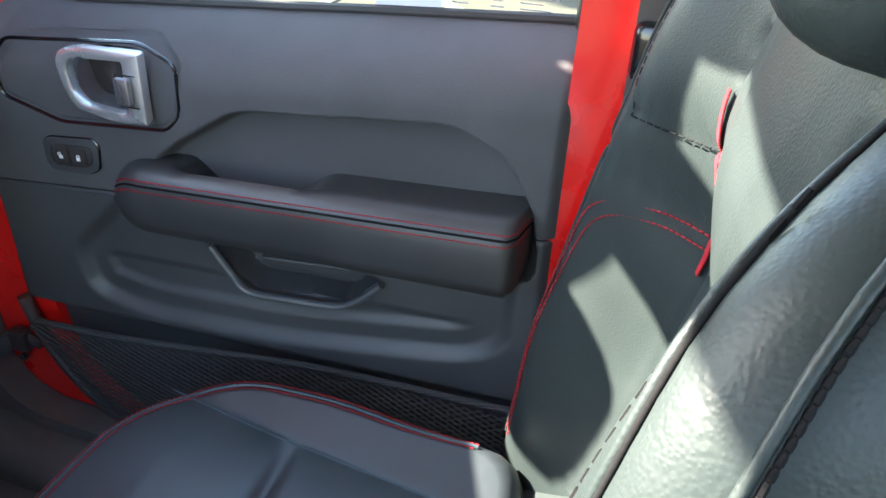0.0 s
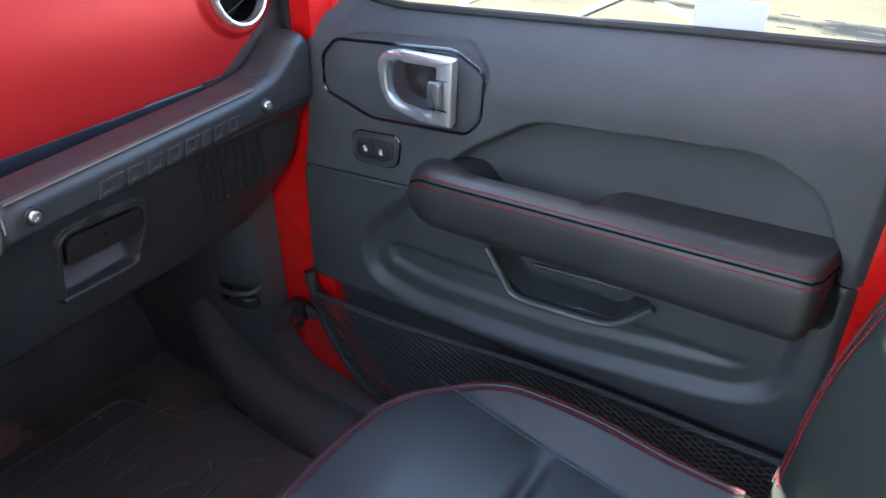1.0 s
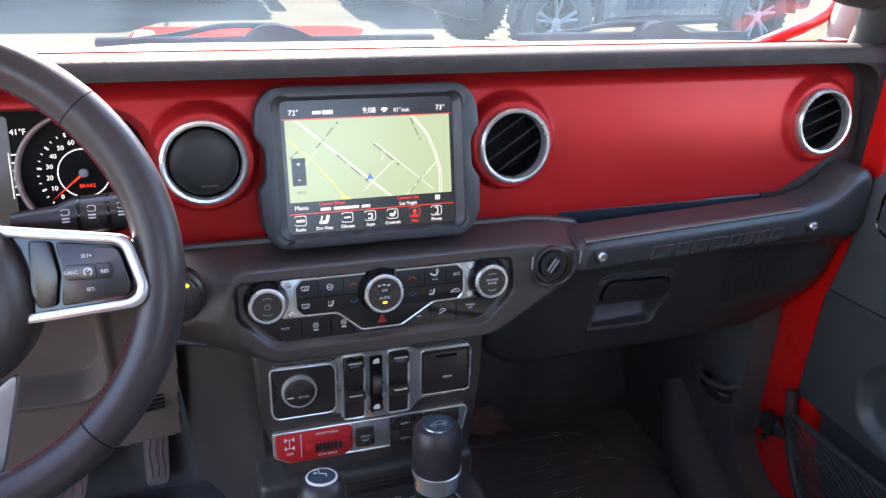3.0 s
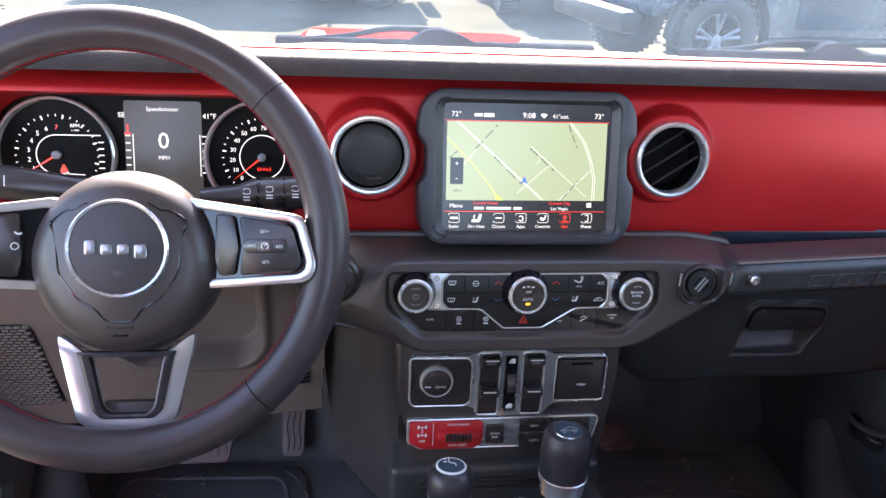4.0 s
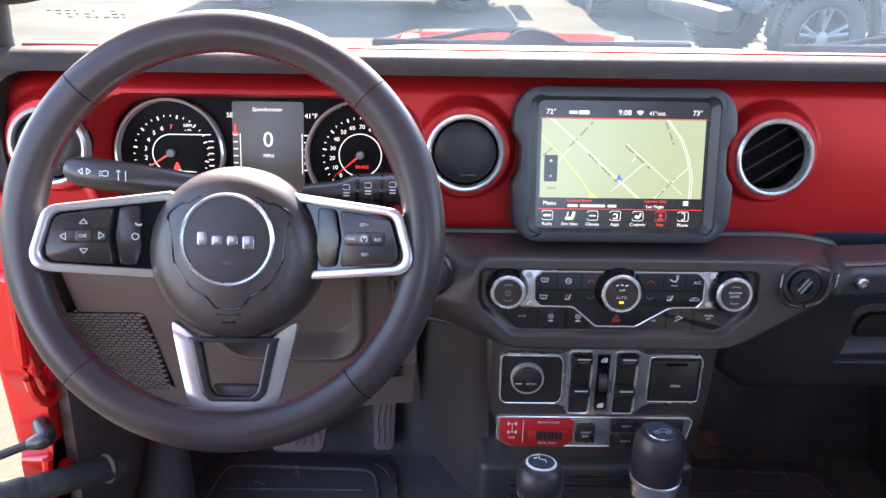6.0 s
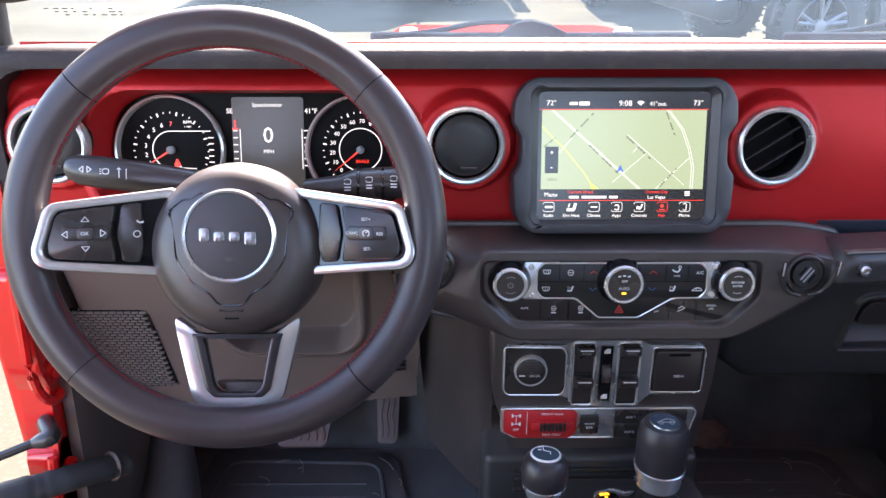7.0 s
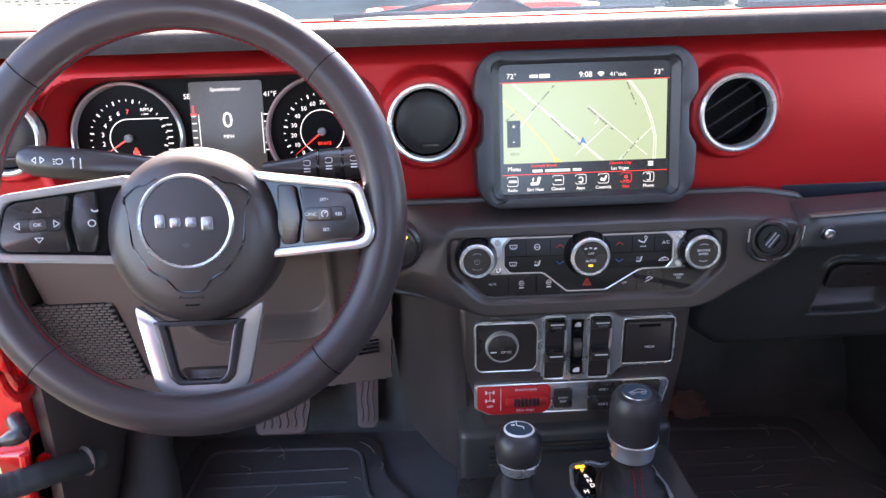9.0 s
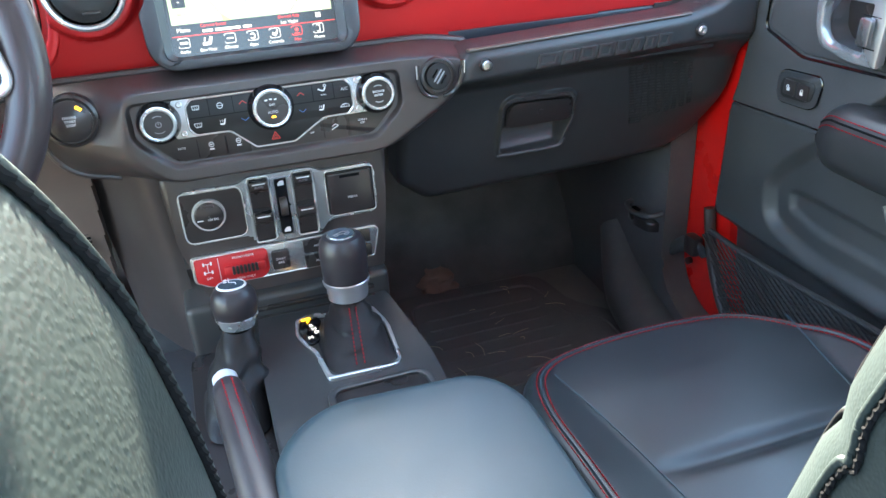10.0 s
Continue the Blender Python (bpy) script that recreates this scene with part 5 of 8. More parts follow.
def spoke(s):
    o = [(0.050, 0.041), (0.146, 0.027), (0.153, 0.022), (0.163, -0.014), (0.160, -0.025), (0.152, -0.030), (0.054, -0.038)]
    i = [(0.056, 0.0318), (0.141, 0.0205), (0.1455, 0.0165), (0.154, -0.0135), (0.152, -0.0195), (0.147, -0.0225), (0.060, -0.0295)]
    o, i = [(s * u, v) for u, v in o], [(s * u, v) for u, v in i]
    SP = WH @ Matrix(((1, 0, 0, 0), (0, 1, 0, 0), (0.30 * s, 0, 1, -0.048), (0, 0, 0, 1)))
    bm = B()
    ring(bm, rpoly(o, 0.006, 3), rpoly(i, 0.004, 3), SP, -0.016, -0.002, 0.0025)
    sp = part("spoke", bm, SPOKEM, wheel, "satin silver spoke frame")
    bm = B()
    prism(bm, rpoly([(u * 1.0, v) for u, v in i], 0.004, 3), SP, -0.018, -0.0065)
    part("spoke_back", bm, GLOSS, sp)
    bm = B()
    pd = rpoly([(0.078, 0.0275), (0.094, 0.0255), (0.097, 0.0), (0.094, -0.0245), (0.080, -0.0255), (0.077, -0.01)], 0.004, 3)
    prism(bm, [(s * u, v) for u, v in pd], SP, -0.010, -0.003, 0.0015)
    pa = part("key_pad", bm, PLAS2, sp)
    bm = B()
    pd = rpoly([(0.098, 0.0250), (0.139, 0.0190), (0.1435, 0.0135), (0.150, -0.0125), (0.146, -0.0205), (0.098, -0.0245), (0.102, 0.0)], 0.004, 3)
    prism(bm, [(s * u, v) for u, v in pd], SP, -0.010, -0.0015, 0.0015)
    pb = part("key_pad", bm, PLAS2, sp)
    bm = B()
    prism(bm, [(s * u, v) for u, v in rrect(0.103, -0.0055, 0.138, 0.0065, 0.004, 3)], SP, -0.003, 0.0, 0.001)
    pc = part("key_pad", bm, PLAS2, pb)
    bm = B()
    prism(bm, [(s * u, v) for u, v in rrect(0.114, -0.0045, 0.126, 0.0055, 0.003, 3)], SP, -0.003, 0.0012, 0.0008)
    part("key_centre", bm, PLAS, pc)
    if s > 0:
        for t, u, v, h in (("CANC", 0.1075, 0.0005, 0.0026), ("RES", 0.132, 0.0, 0.0026), ("SET+", 0.120, 0.0125, 0.0026), ("SET-", 0.121, -0.013, 0.0026)):
            words(t, SP, u, v, h, WHITE, pb, 0.0003)
        bm = B()
        strip(bm, SP, arc(0.0028, -60, 240, 14, 0.120, 0.0005), 0.0008, 0.0013)
        bar(bm, SP, 0.1195, 0.001, 0.1225, 0.003, 0.0008, 0.0013)
    else:
        words("OK", SP, -0.120, 0.0005, 0.003, WHITE, pb, 0.0014)
        for (u, v), (du, dv) in zip(((-0.120, 0.013), (-0.120, -0.0125), (-0.1355, 0.0), (-0.1065, 0.001)), ((0, 1), (0, -1), (-1, 0), (1, 0))):
            bm = B()
            strip(bm, SP, [(u - 0.003 * dv - 0.002 * du, v - 0.003 * du - 0.002 * dv), (u + 0.002 * du, v + 0.002 * dv), (u + 0.003 * dv - 0.002 * du, v + 0.003 * du - 0.002 * dv), (u - 0.003 * dv - 0.002 * du, v - 0.003 * du - 0.002 * dv)], 0.0006, 0.0001)
            part("key_icon", bm, WHITE, pb)
        bm = B()
        strip(bm, SP, arc(0.0030, 200, 320, 8, -0.0785, 0.013), 0.0014, -0.0028)
        part("key_icon", bm, WHITE, pa)
        bm = B()
        strip(bm, SP, arc(0.0028, 0, 360, 10, -0.0815, 0.0), 0.0008, -0.0028)
    part("key_icon", bm, WHITE, pb)


spoke(1)
spoke(-1)
bm = B()
o = [(-0.054, -0.070), (-0.053, -0.080), (-0.041, -0.139), (-0.027, -0.156), (0.026, -0.156), (0.039, -0.139), (0.053, -0.080), (0.054, -0.070), (0.034, -0.086), (-0.034, -0.086)]
i = [(-0.031, -0.088), (-0.029, -0.092), (-0.0215, -0.131), (-0.016, -0.137), (0.016, -0.137), (0.0215, -0.131), (0.029, -0.092), (0.031, -0.088), (0.020, -0.0885), (-0.020, -0.0885)]
ring(bm, rpoly(o, 0.004, 3), rpoly(i, 0.003, 3), LO, -0.020, -0.008, 0.0045)
ls = part("spoke", bm, SPOKEM, wheel, "satin silver lower spoke")
bm = B()
ring(bm, rpoly([(u * 1.30, -0.112 + (v + 0.112) * 1.15) for u, v in i], 0.003, 3), rpoly([(u * 0.97, -0.112 + (v + 0.112) * 0.97) for u, v in i], 0.003, 3), LO, -0.014, -0.0062, 0.0015)
part("spoke_liner", bm, mat("dark satin spoke liner", (0.05, 0.048, 0.054), 0.25, metal=0.5), ls, "dark satin inner lip")
for s in (-1, 1):
    bm = B()
    box(bm, (s * 0.12, -0.004, -0.040), (0.085, 0.052, 0.018), 0.006, WH)
    part("spoke_core", bm, PLAS, wheel)
bm = B()
box(bm, (0.003, -0.150, -0.052), (0.05, 0.03, 0.012), 0.004, WH)
part("spoke_core", bm, PLAS, wheel)
col = thing("steering_column", (-0.378, 0.0, 1.08), "dark plastic steering column shroud", "steering column")
bm = B()
lathe(bm, [(0.052, -0.035), (0.058, -0.06), (0.060, -0.13), (0.055, -0.30)], WH @ Matrix.Translation((0, -0.012, 0)), 32)
part("shroud", bm, TAUPE, col)


def stalk(s, rows, icons):
    e = thing("stalk_left" if s < 0 else "stalk_right", (-0.378 + s * 0.09, -0.08, 1.20), "black control stalk with white symbols, behind the steering wheel", "control stalk", "column stalks")
    e.name = "control_stalk"
    bm = B()
    rings = []
    for u, v, hu, hw in rows:
        rings.append([bm.verts.new(WH @ Vector((s * u, v + hu * math.sin(a), -0.118 + hw * math.cos(a)))) for a in [2 * math.pi * k / 20 for k in range(20)]])
    for a, b in zip(rings, rings[1:]):
        for k in range(20):
            bm.faces.new((a[k], a[(k + 1) % 20], b[(k + 1) % 20], b[k]))
    bm.faces.new(rings[0])
    bm.faces.new(rings[-1][::-1])
    body = part("stalk_body", bm, PLAS2, e)
    bm = B()
    for u, v, kind in icons:
        if kind == "arrow":
            strip(bm, WH, [(u - 0.006, v), (u - 0.002, v + 0.003), (u - 0.002, v - 0.003), (u - 0.006, v)], 0.0008, -0.1062)
            strip(bm, WH, [(u + 0.006, v), (u + 0.002, v + 0.003), (u + 0.002, v - 0.003), (u + 0.006, v)], 0.0008, -0.1062)
        elif kind == "lamp":
            strip(bm, WH, rrect(u - 0.003, v - 0.0025, u + 0.003, v + 0.0025, 0.002, 3), 0.0008, -0.1062)
            for k in range(3):
                bar(bm, WH, u - 0.006, v - 0.0022 + 0.0022 * k, u - 0.004, v - 0.0022 + 0.0022 * k, 0.0008, -0.1062)
        elif kind == "updown":
            bar(bm, WH, u - 0.003, v - 0.005, u - 0.003, v + 0.005, 0.0009, -0.1062)
            bar(bm, WH, u + 0.004, v - 0.006, u + 0.004, v + 0.004, 0.0009, -0.1062)
            strip(bm, WH, [(u - 0.005, v + 0.003), (u - 0.003, v + 0.005), (u - 0.001, v + 0.003)], 0.0008, -0.1062)
        else:
            strip(bm, WH, rrect(u - 0.0032, v - 0.0005, u + 0.0032, v + 0.0045, 0.0015, 2), 0.0006, -0.1025)
            bar(bm, WH, u - 0.003, v - 0.0035, u + 0.003, v - 0.0035, 0.0011, -0.1025)
            bar(bm, WH, u - 0.003, v - 0.0062, u + 0.003, v - 0.0062, 0.0011, -0.1025)
    part("stalk_icon", bm, WHITE, body)
    if s > 0:
        for u in (0.104, 0.128):
            bm = B()
            m = WH @ Matrix.Translation((u, 0.046, -0.118)) @ Matrix.Rotation(math.pi / 2, 4, "Y")
            lathe(bm, [(0.0165, -0.0015), (0.017, 0.0), (0.0165, 0.0015)], m, 24)
            part("twist_ring", bm, GLOSS, body)


stalk(-1, [(0.05, 0.046, 0.013, 0.012), (0.10, 0.052, 0.0155, 0.012), (0.15, 0.058, 0.0160, 0.012), (0.174, 0.061, 0.0150, 0.011), (0.184, 0.062, 0.010, 0.008), (0.187, 0.062, 0.004, 0.004)], [(-0.162, 0.0605, "arrow"), (-0.142, 0.0585, "lamp"), (-0.126, 0.057, "updown")])
stalk(1, [(0.05, 0.040, 0.011, 0.011), (0.085, 0.043, 0.012, 0.012), (0.10, 0.046, 0.0155, 0.015), (0.148, 0.048, 0.016, 0.0155), (0.155, 0.048, 0.012, 0.012)], [(0.094, 0.046, "wipe"), (0.115, 0.048, "wipe"), (0.139, 0.049, "wipe")])

# ---- centre console ----
console = thing("centre_console", (0.03, -0.3, 0.52), "black plastic centre console between the front seats", "console")
bm = B()
prism(bm, rpoly([(-0.066, -0.46), (0.126, -0.46), (0.126, -0.20), (0.112, -0.075), (0.106, -0.045), (-0.055, -0.045), (-0.058, -0.075), (-0.066, -0.20)], 0.012, 3), ID, 0.54, 0.803, 0.010, 3)
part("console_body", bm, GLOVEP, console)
bm = B()
prism(bm, rpoly([(-0.150, -0.46), (-0.064, -0.46), (-0.064, -0.07), (-0.085, -0.05), (-0.140, -0.05), (-0.146, -0.08)], 0.01, 3), ID, 0.54, 0.765, 0.012, 3)
part("lever_tray", bm, PLAS2, console)
bm = B()
prism(bm, rpoly([(-0.14, -0.062), (0.118, -0.062), (0.118, 0.05), (-0.14, 0.05)], 0.01, 3), ID, 0.56, 0.832, 0.012, 3)
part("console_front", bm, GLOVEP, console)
bm = B()
for k in range(3):
    box(bm, (-0.005, -0.064 - 0.001 * k, 0.815 - 0.014 * k), (0.20, 0.006, 0.006), 0.002)
part("console_rib", bm, PLAS2, console)
GZ = Matrix.Translation((0, 0, 0.803))
go = [(0.002, -0.223), (0.080, -0.225), (0.089, -0.215), (0.093, -0.141), (0.082, -0.089), (0.024, -0.091), (0.010, -0.085), (-0.014, -0.092), (-0.019, -0.128), (-0.010, -0.156), (-0.004, -0.166)]
gin = [(0.007, -0.218), (0.078, -0.220), (0.0845, -0.213), (0.088, -0.141), (0.078, -0.094), (0.024, -0.096), (0.009, -0.090), (-0.010, -0.096), (-0.014, -0.127), (-0.006, -0.153), (0.001, -0.166)]
bm = B()
ring(bm, rpoly(go, 0.007, 4), rpoly(gin, 0.006, 4), GZ, -0.004, 0.0045, 0.0015)
part("gaiter_frame", bm, CHROME, console, "satin chrome gaiter frame")
bm = B()
prism(bm, rrect(0.0, -0.345, 0.105, -0.245, 0.016, 4), ID, 0.79, 0.8055, 0.003)
part("tray_lid", bm, PLAS2, console)
bm = B()
ring(bm, rrect(-0.006, -0.352, 0.112, -0.240, 0.02, 4), rrect(0.002, -0.344, 0.104, -0.248, 0.014, 4), GZ, -0.003, 0.0065, 0.002)
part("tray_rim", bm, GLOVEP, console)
bm = B()
prism(bm, rpoly([(-0.0095, -0.097), (0.008, -0.0915), (0.0165, -0.099), (0.011, -0.143), (-0.0055, -0.1505), (-0.013, -0.127)], 0.006, 4), ID, 0.80, 0.8066, 0.001)
gi = part("gear_display", bm, GLOSS, console, "gear indicator with a lit P")
GI = Matrix.Translation((0.0005, -0.120, 0.8068)) @ Matrix.Rotation(radians(8), 4, "Z")
bm = B()
bar(bm, GI, -0.004, 0.0235, 0.007, 0.0235, 0.0035, 0.0)
part("indicator", bm, G_AMBER, gi, "amber light")
for s, u, v in (("P", 0.002, 0.0165), ("R", 0.003, 0.007), ("N", 0.004, -0.001), ("D", 0.005, -0.009), ("M", -0.005, -0.017)):
    words(s, GI, u, v, 0.0055, G_WHITE if s != "P" else G_AMBER, gi, 0.0004)

# automatic gear lever
shifter = thing("gear_lever", (0.04, -0.16, 0.805), "gear lever with black leather knob, silver collar and red-stitched gaiter", "gear lever")


def gaiter(name, parent, base, cx, cy, z0, top, r, folds, flare=1.25):
    bm = B()
    rows = []
    N, M = 56, 30
    for i in range(M + 1):
        t = i / M
        row = []
        for k in range(N):
            a = 2 * math.pi * k / N
            ca, sa = math.cos(a), math.sin(a)
            e = 4 - 2 * min(1, t * 1.6)
            sq = (abs(ca) ** e + abs(sa) ** e) ** (-1 / e)
            rx = base[0] * (1 - t) ** flare + r * (1 - (1 - t) ** flare)
            ry = base[1] * (1 - t) ** flare + r * (1 - (1 - t) ** flare)
            f = 1 + folds * math.sin(a * 4 + 5.0 * t) * math.sin(math.pi * min(1, t * 1.1)) + 1.1 * folds * math.sin(21 * t + 2 * math.sin(2 * a)) * math.sin(math.pi * t) * (0.6 + 0.4 * math.cos(3 * a))
            c = Vector((cx, cy, z0)).lerp(Vector(top), t)
            row.append(bm.verts.new(c + Vector((rx * sq * ca * f, ry * sq * sa * f, 0))))
        rows.append(row)
    for a, b in zip(rows, rows[1:]):
        for k in range(N):
            bm.faces.new((a[k], a[(k + 1) % N], b[(k + 1) % N], b[k]))
    return part(name, bm, BOOT, parent, "creased black leather gaiter", 80)


KT = Vector((0.052, -0.112, 0.923))
kd = Vector((0.01, 0.06, 1)).normalized()
K = axis(KT - kd * 0.078, kd)
gt = gaiter("gaiter", shifter, (0.041, 0.058), 0.0455, -0.160, 0.803, KT - kd * 0.080, 0.018, 0.09)
bm = B()
lathe(bm, [(0.024, 0.010), (0.0265, 0.016), (0.0278, 0.040), (0.0280, 0.058), (0.0265, 0.070), (0.0225, 0.0765), (0.0165, 0.0783), (0.0005, 0.0785)], K, 48, False)
kb = part("knob", bm, KNOBL, shifter, "black knob")
bm = B()
lathe(bm, [(0.020, -0.004), (0.0245, -0.002), (0.0255, 0.004), (0.025, 0.012), (0.0275, 0.0165), (0.0283, 0.0215), (0.0272, 0.0225)], K, 48, False)
part("collar", bm, CHROME, shifter, "satin silver collar")
bm = B()
lathe(bm, [(0.0155, 0.0784), (0.0155, 0.0794), (0.0165, 0.0795), (0.0172, 0.0780)], K, 40, False)
part("knob_ring", bm, SATIN, kb)
bm = B()
lathe(bm, [(0.0005, 0.0788), (0.0155, 0.0784)], K, 32, False)
ki = part("knob_inlay", bm, DISC, kb)
KI = Matrix(((1, 0, 0, KT.x), (0, 1, 0, KT.y), (0, 0, 1, KT.z + 0.0012), (0, 0, 0, 1)))
bm = B()
strip(bm, KI, [(-0.010, -0.002), (-0.004, 0.001), (0.002, 0.004), (0.009, 0.002), (0.010, -0.002), (-0.010, -0.002)], 0.0012, 0.0)
for u in (-0.006, 0.006):
    strip(bm, KI, arc(0.0024, 0, 360, 12, u, -0.003), 0.001, 0.0)
part("inlay_mark", bm, GREYP, ki)
for off in (-0.004, 0.004):
    bm = B()
    p0 = KT - kd * 0.084
    pts = [(p0.x + off, p0.y - 0.0190, p0.z), (0.0475 + off, -0.163, 0.836), (0.044 + off * 1.1, -0.190, 0.819), (0.041 + off * 1.2, -0.2145, 0.8065)]
    stitches(bm, smooth_path(pts, 8), 0.0035, 0.0018, 0.0008, (0, 1, 0))
    part("stitching", bm, STITCH, gt, "red stitching")

# transfer case lever
tc = thing("transfer_case_lever", (-0.085, -0.16, 0.77), "short transfer case lever with round knob and red-stitched gaiter", "gear lever")
TT = Vector((-0.080, -0.133, 0.897))
td = Vector((0.02, 0.16, 1)).normalized()
T = axis(TT - td * 0.055, td)
gt = gaiter("gaiter", tc, (0.036, 0.055), -0.100, -0.185, 0.768, TT - td * 0.050, 0.017, 0.13, 0.95)
bm = B()
lathe(bm, [(0.019, 0.014), (0.0240, 0.021), (0.0258, 0.033), (0.0248, 0.044), (0.021, 0.051), (0.0165, 0.0548), (0.0005, 0.0555)], T, 44, False)
kb = part("knob", bm, KNOBL, tc, "black knob")
bm = B()
lathe(bm, [(0.016, 0.005), (0.0190, 0.006), (0.0205, 0.011), (0.0235, 0.0165), (0.0240, 0.019), (0.0225, 0.020)], T, 44, False)
part("collar", bm, CHROME, tc, "satin silver collar")
bm = B()
lathe(bm, [(0.0145, 0.0553), (0.0146, 0.0562), (0.016, 0.0560), (0.0168, 0.0545)], T, 40, False)
part("knob_ring", bm, WHITE, kb, "pale ring")
bm = B()
lathe(bm, [(0.0005, 0.0562), (0.0146, 0.0558)], T, 32, False)
ti = part("knob_inlay", bm, DISC, kb, "blue-grey inlay with the shift pattern")
TI = Matrix(((1, 0, 0, TT.x), (0, 1, -0.16, TT.y), (0, 0.16, 1, TT.z + 0.0012), (0, 0, 0, 1)))
bm = B()
strip(bm, TI, [(-0.002, 0.011), (-0.002, 0.004), (0.005, 0.002), (0.005, -0.010)], 0.0009, 0.0)
for u, v in ((-0.006, 0.009), (-0.006, 0.005), (0.002, -0.009)):
    bar(bm, TI, u - 0.002, v, u + 0.002, v, 0.0016, 0.0)
bar(bm, TI, -0.011, -0.004, 0.011, -0.004, 0.003, 0.0)
part("inlay_mark", bm, WHITE, ti)
for off in (-0.004, 0.004):
    bm = B()
    p0 = TT - td * 0.054
    pts = [(p0.x + off, p0.y - 0.0145, p0.z), (-0.085 + off, -0.172, 0.812), (-0.088 + off, -0.195, 0.79)]
    stitches(bm, smooth_path(pts, 8), 0.0035, 0.0018, 0.0008, (0, 1, 0))
    part("stitching", bm, STITCH, gt, "red stitching")

# hand brake
hb = thing("hand_brake", (-0.1, -0.4, 0.765), "leather hand brake lever with silver button and red seams", "hand brake")
P0, P1 = Vector((-0.102, -0.272, 0.868)), Vector((-0.080, -0.50, 0.852))
bm = B()
pts = [P0.lerp(P1, t) for t in (0, 0.02, 0.1, 0.3, 0.6, 0.85, 1)]
tube(bm, pts, [0.011, 0.0145, 0.0165, 0.0175, 0.0185, 0.019, 0.019], 20, flat=1.1)
bm2 = B()
tube(bm2, [P1 + Vector((0, 0.05, -0.005)), (-0.08, -0.50, 0.77)], 0.02, 12)
part("grip", bm, KNOBL, hb)
part("lever_arm", bm2, PLAS2, hb)
bm = B()
tube(bm, [P0 + Vector((-0.001, 0.014, 0.001)), P0 + Vector((-0.0009, 0.011, 0.001)), P0], [0.010, 0.0122, 0.0125], 20, flat=0.9)
part("release_button", bm, mat("pale silver plastic", (0.6, 0.64, 0.7), 0.35), hb, "pale silver release button")
for off in (-0.004, 0.005):
    bm = B()
    stitches(bm, [P0.lerp(P1, t) + Vector((off, 0, 0.0175 + 0.002 * t)) for t in (0.05, 0.3, 0.6, 1)], 0.004, 0.0016, 0.0008)
    part("stitching", bm, STITCH, hb, "red stitching")

# armrest box
arm = thing("armrest", (0.035, -0.6, 0.76), "padded leather armrest lid of the console box with red seam", "armrest")
ao = rpoly([(-0.076, -0.86), (0.158, -0.86), (0.158, -0.40), (0.130, -0.362), (-0.030, -0.356), (-0.076, -0.395)], [0.04, 0.04, 0.05, 0.03, 0.04, 0.05], 6)
bm = B()
dome(bm, ao, (0.041, -0.6), lambda u, v: 0.897 - 0.9 * (u - 0.041) ** 2, 0.020, 0.028, ID, 8, 5)
al = part("lid", bm, LEATH2, arm, "black leather lid, its teal sheen put into the colour")
bm = B()
prism(bm, [(0.041 + (u - 0.041) * 0.96, -0.61 + (v + 0.61) * 0.97) for u, v in ao], ID, 0.76, 0.853)
part("box", bm, PLAS, arm)
bm = B()
stitches(bm, [(0.041 + (u - 0.041) * 1.005, v, 0.858) for u, v in ao[12:]] , 0.004, 0.0018, 0.0008)
stitches(bm, [(0.150, -0.86, 0.872), (0.150, -0.42, 0.874)], 0.004, 0.0018, 0.0009)
part("stitching", bm, STITCH, al, "red stitching")


# ---- front seats ----
def seat_back_frame(x):
    a = radians(12)
    s, c = math.sin(a), math.cos(a)
    return Matrix(((-1, 0, 0, x), (0, -s, c, -0.677), (0, c, s, 0.80), (0, 0, 0, 1)))


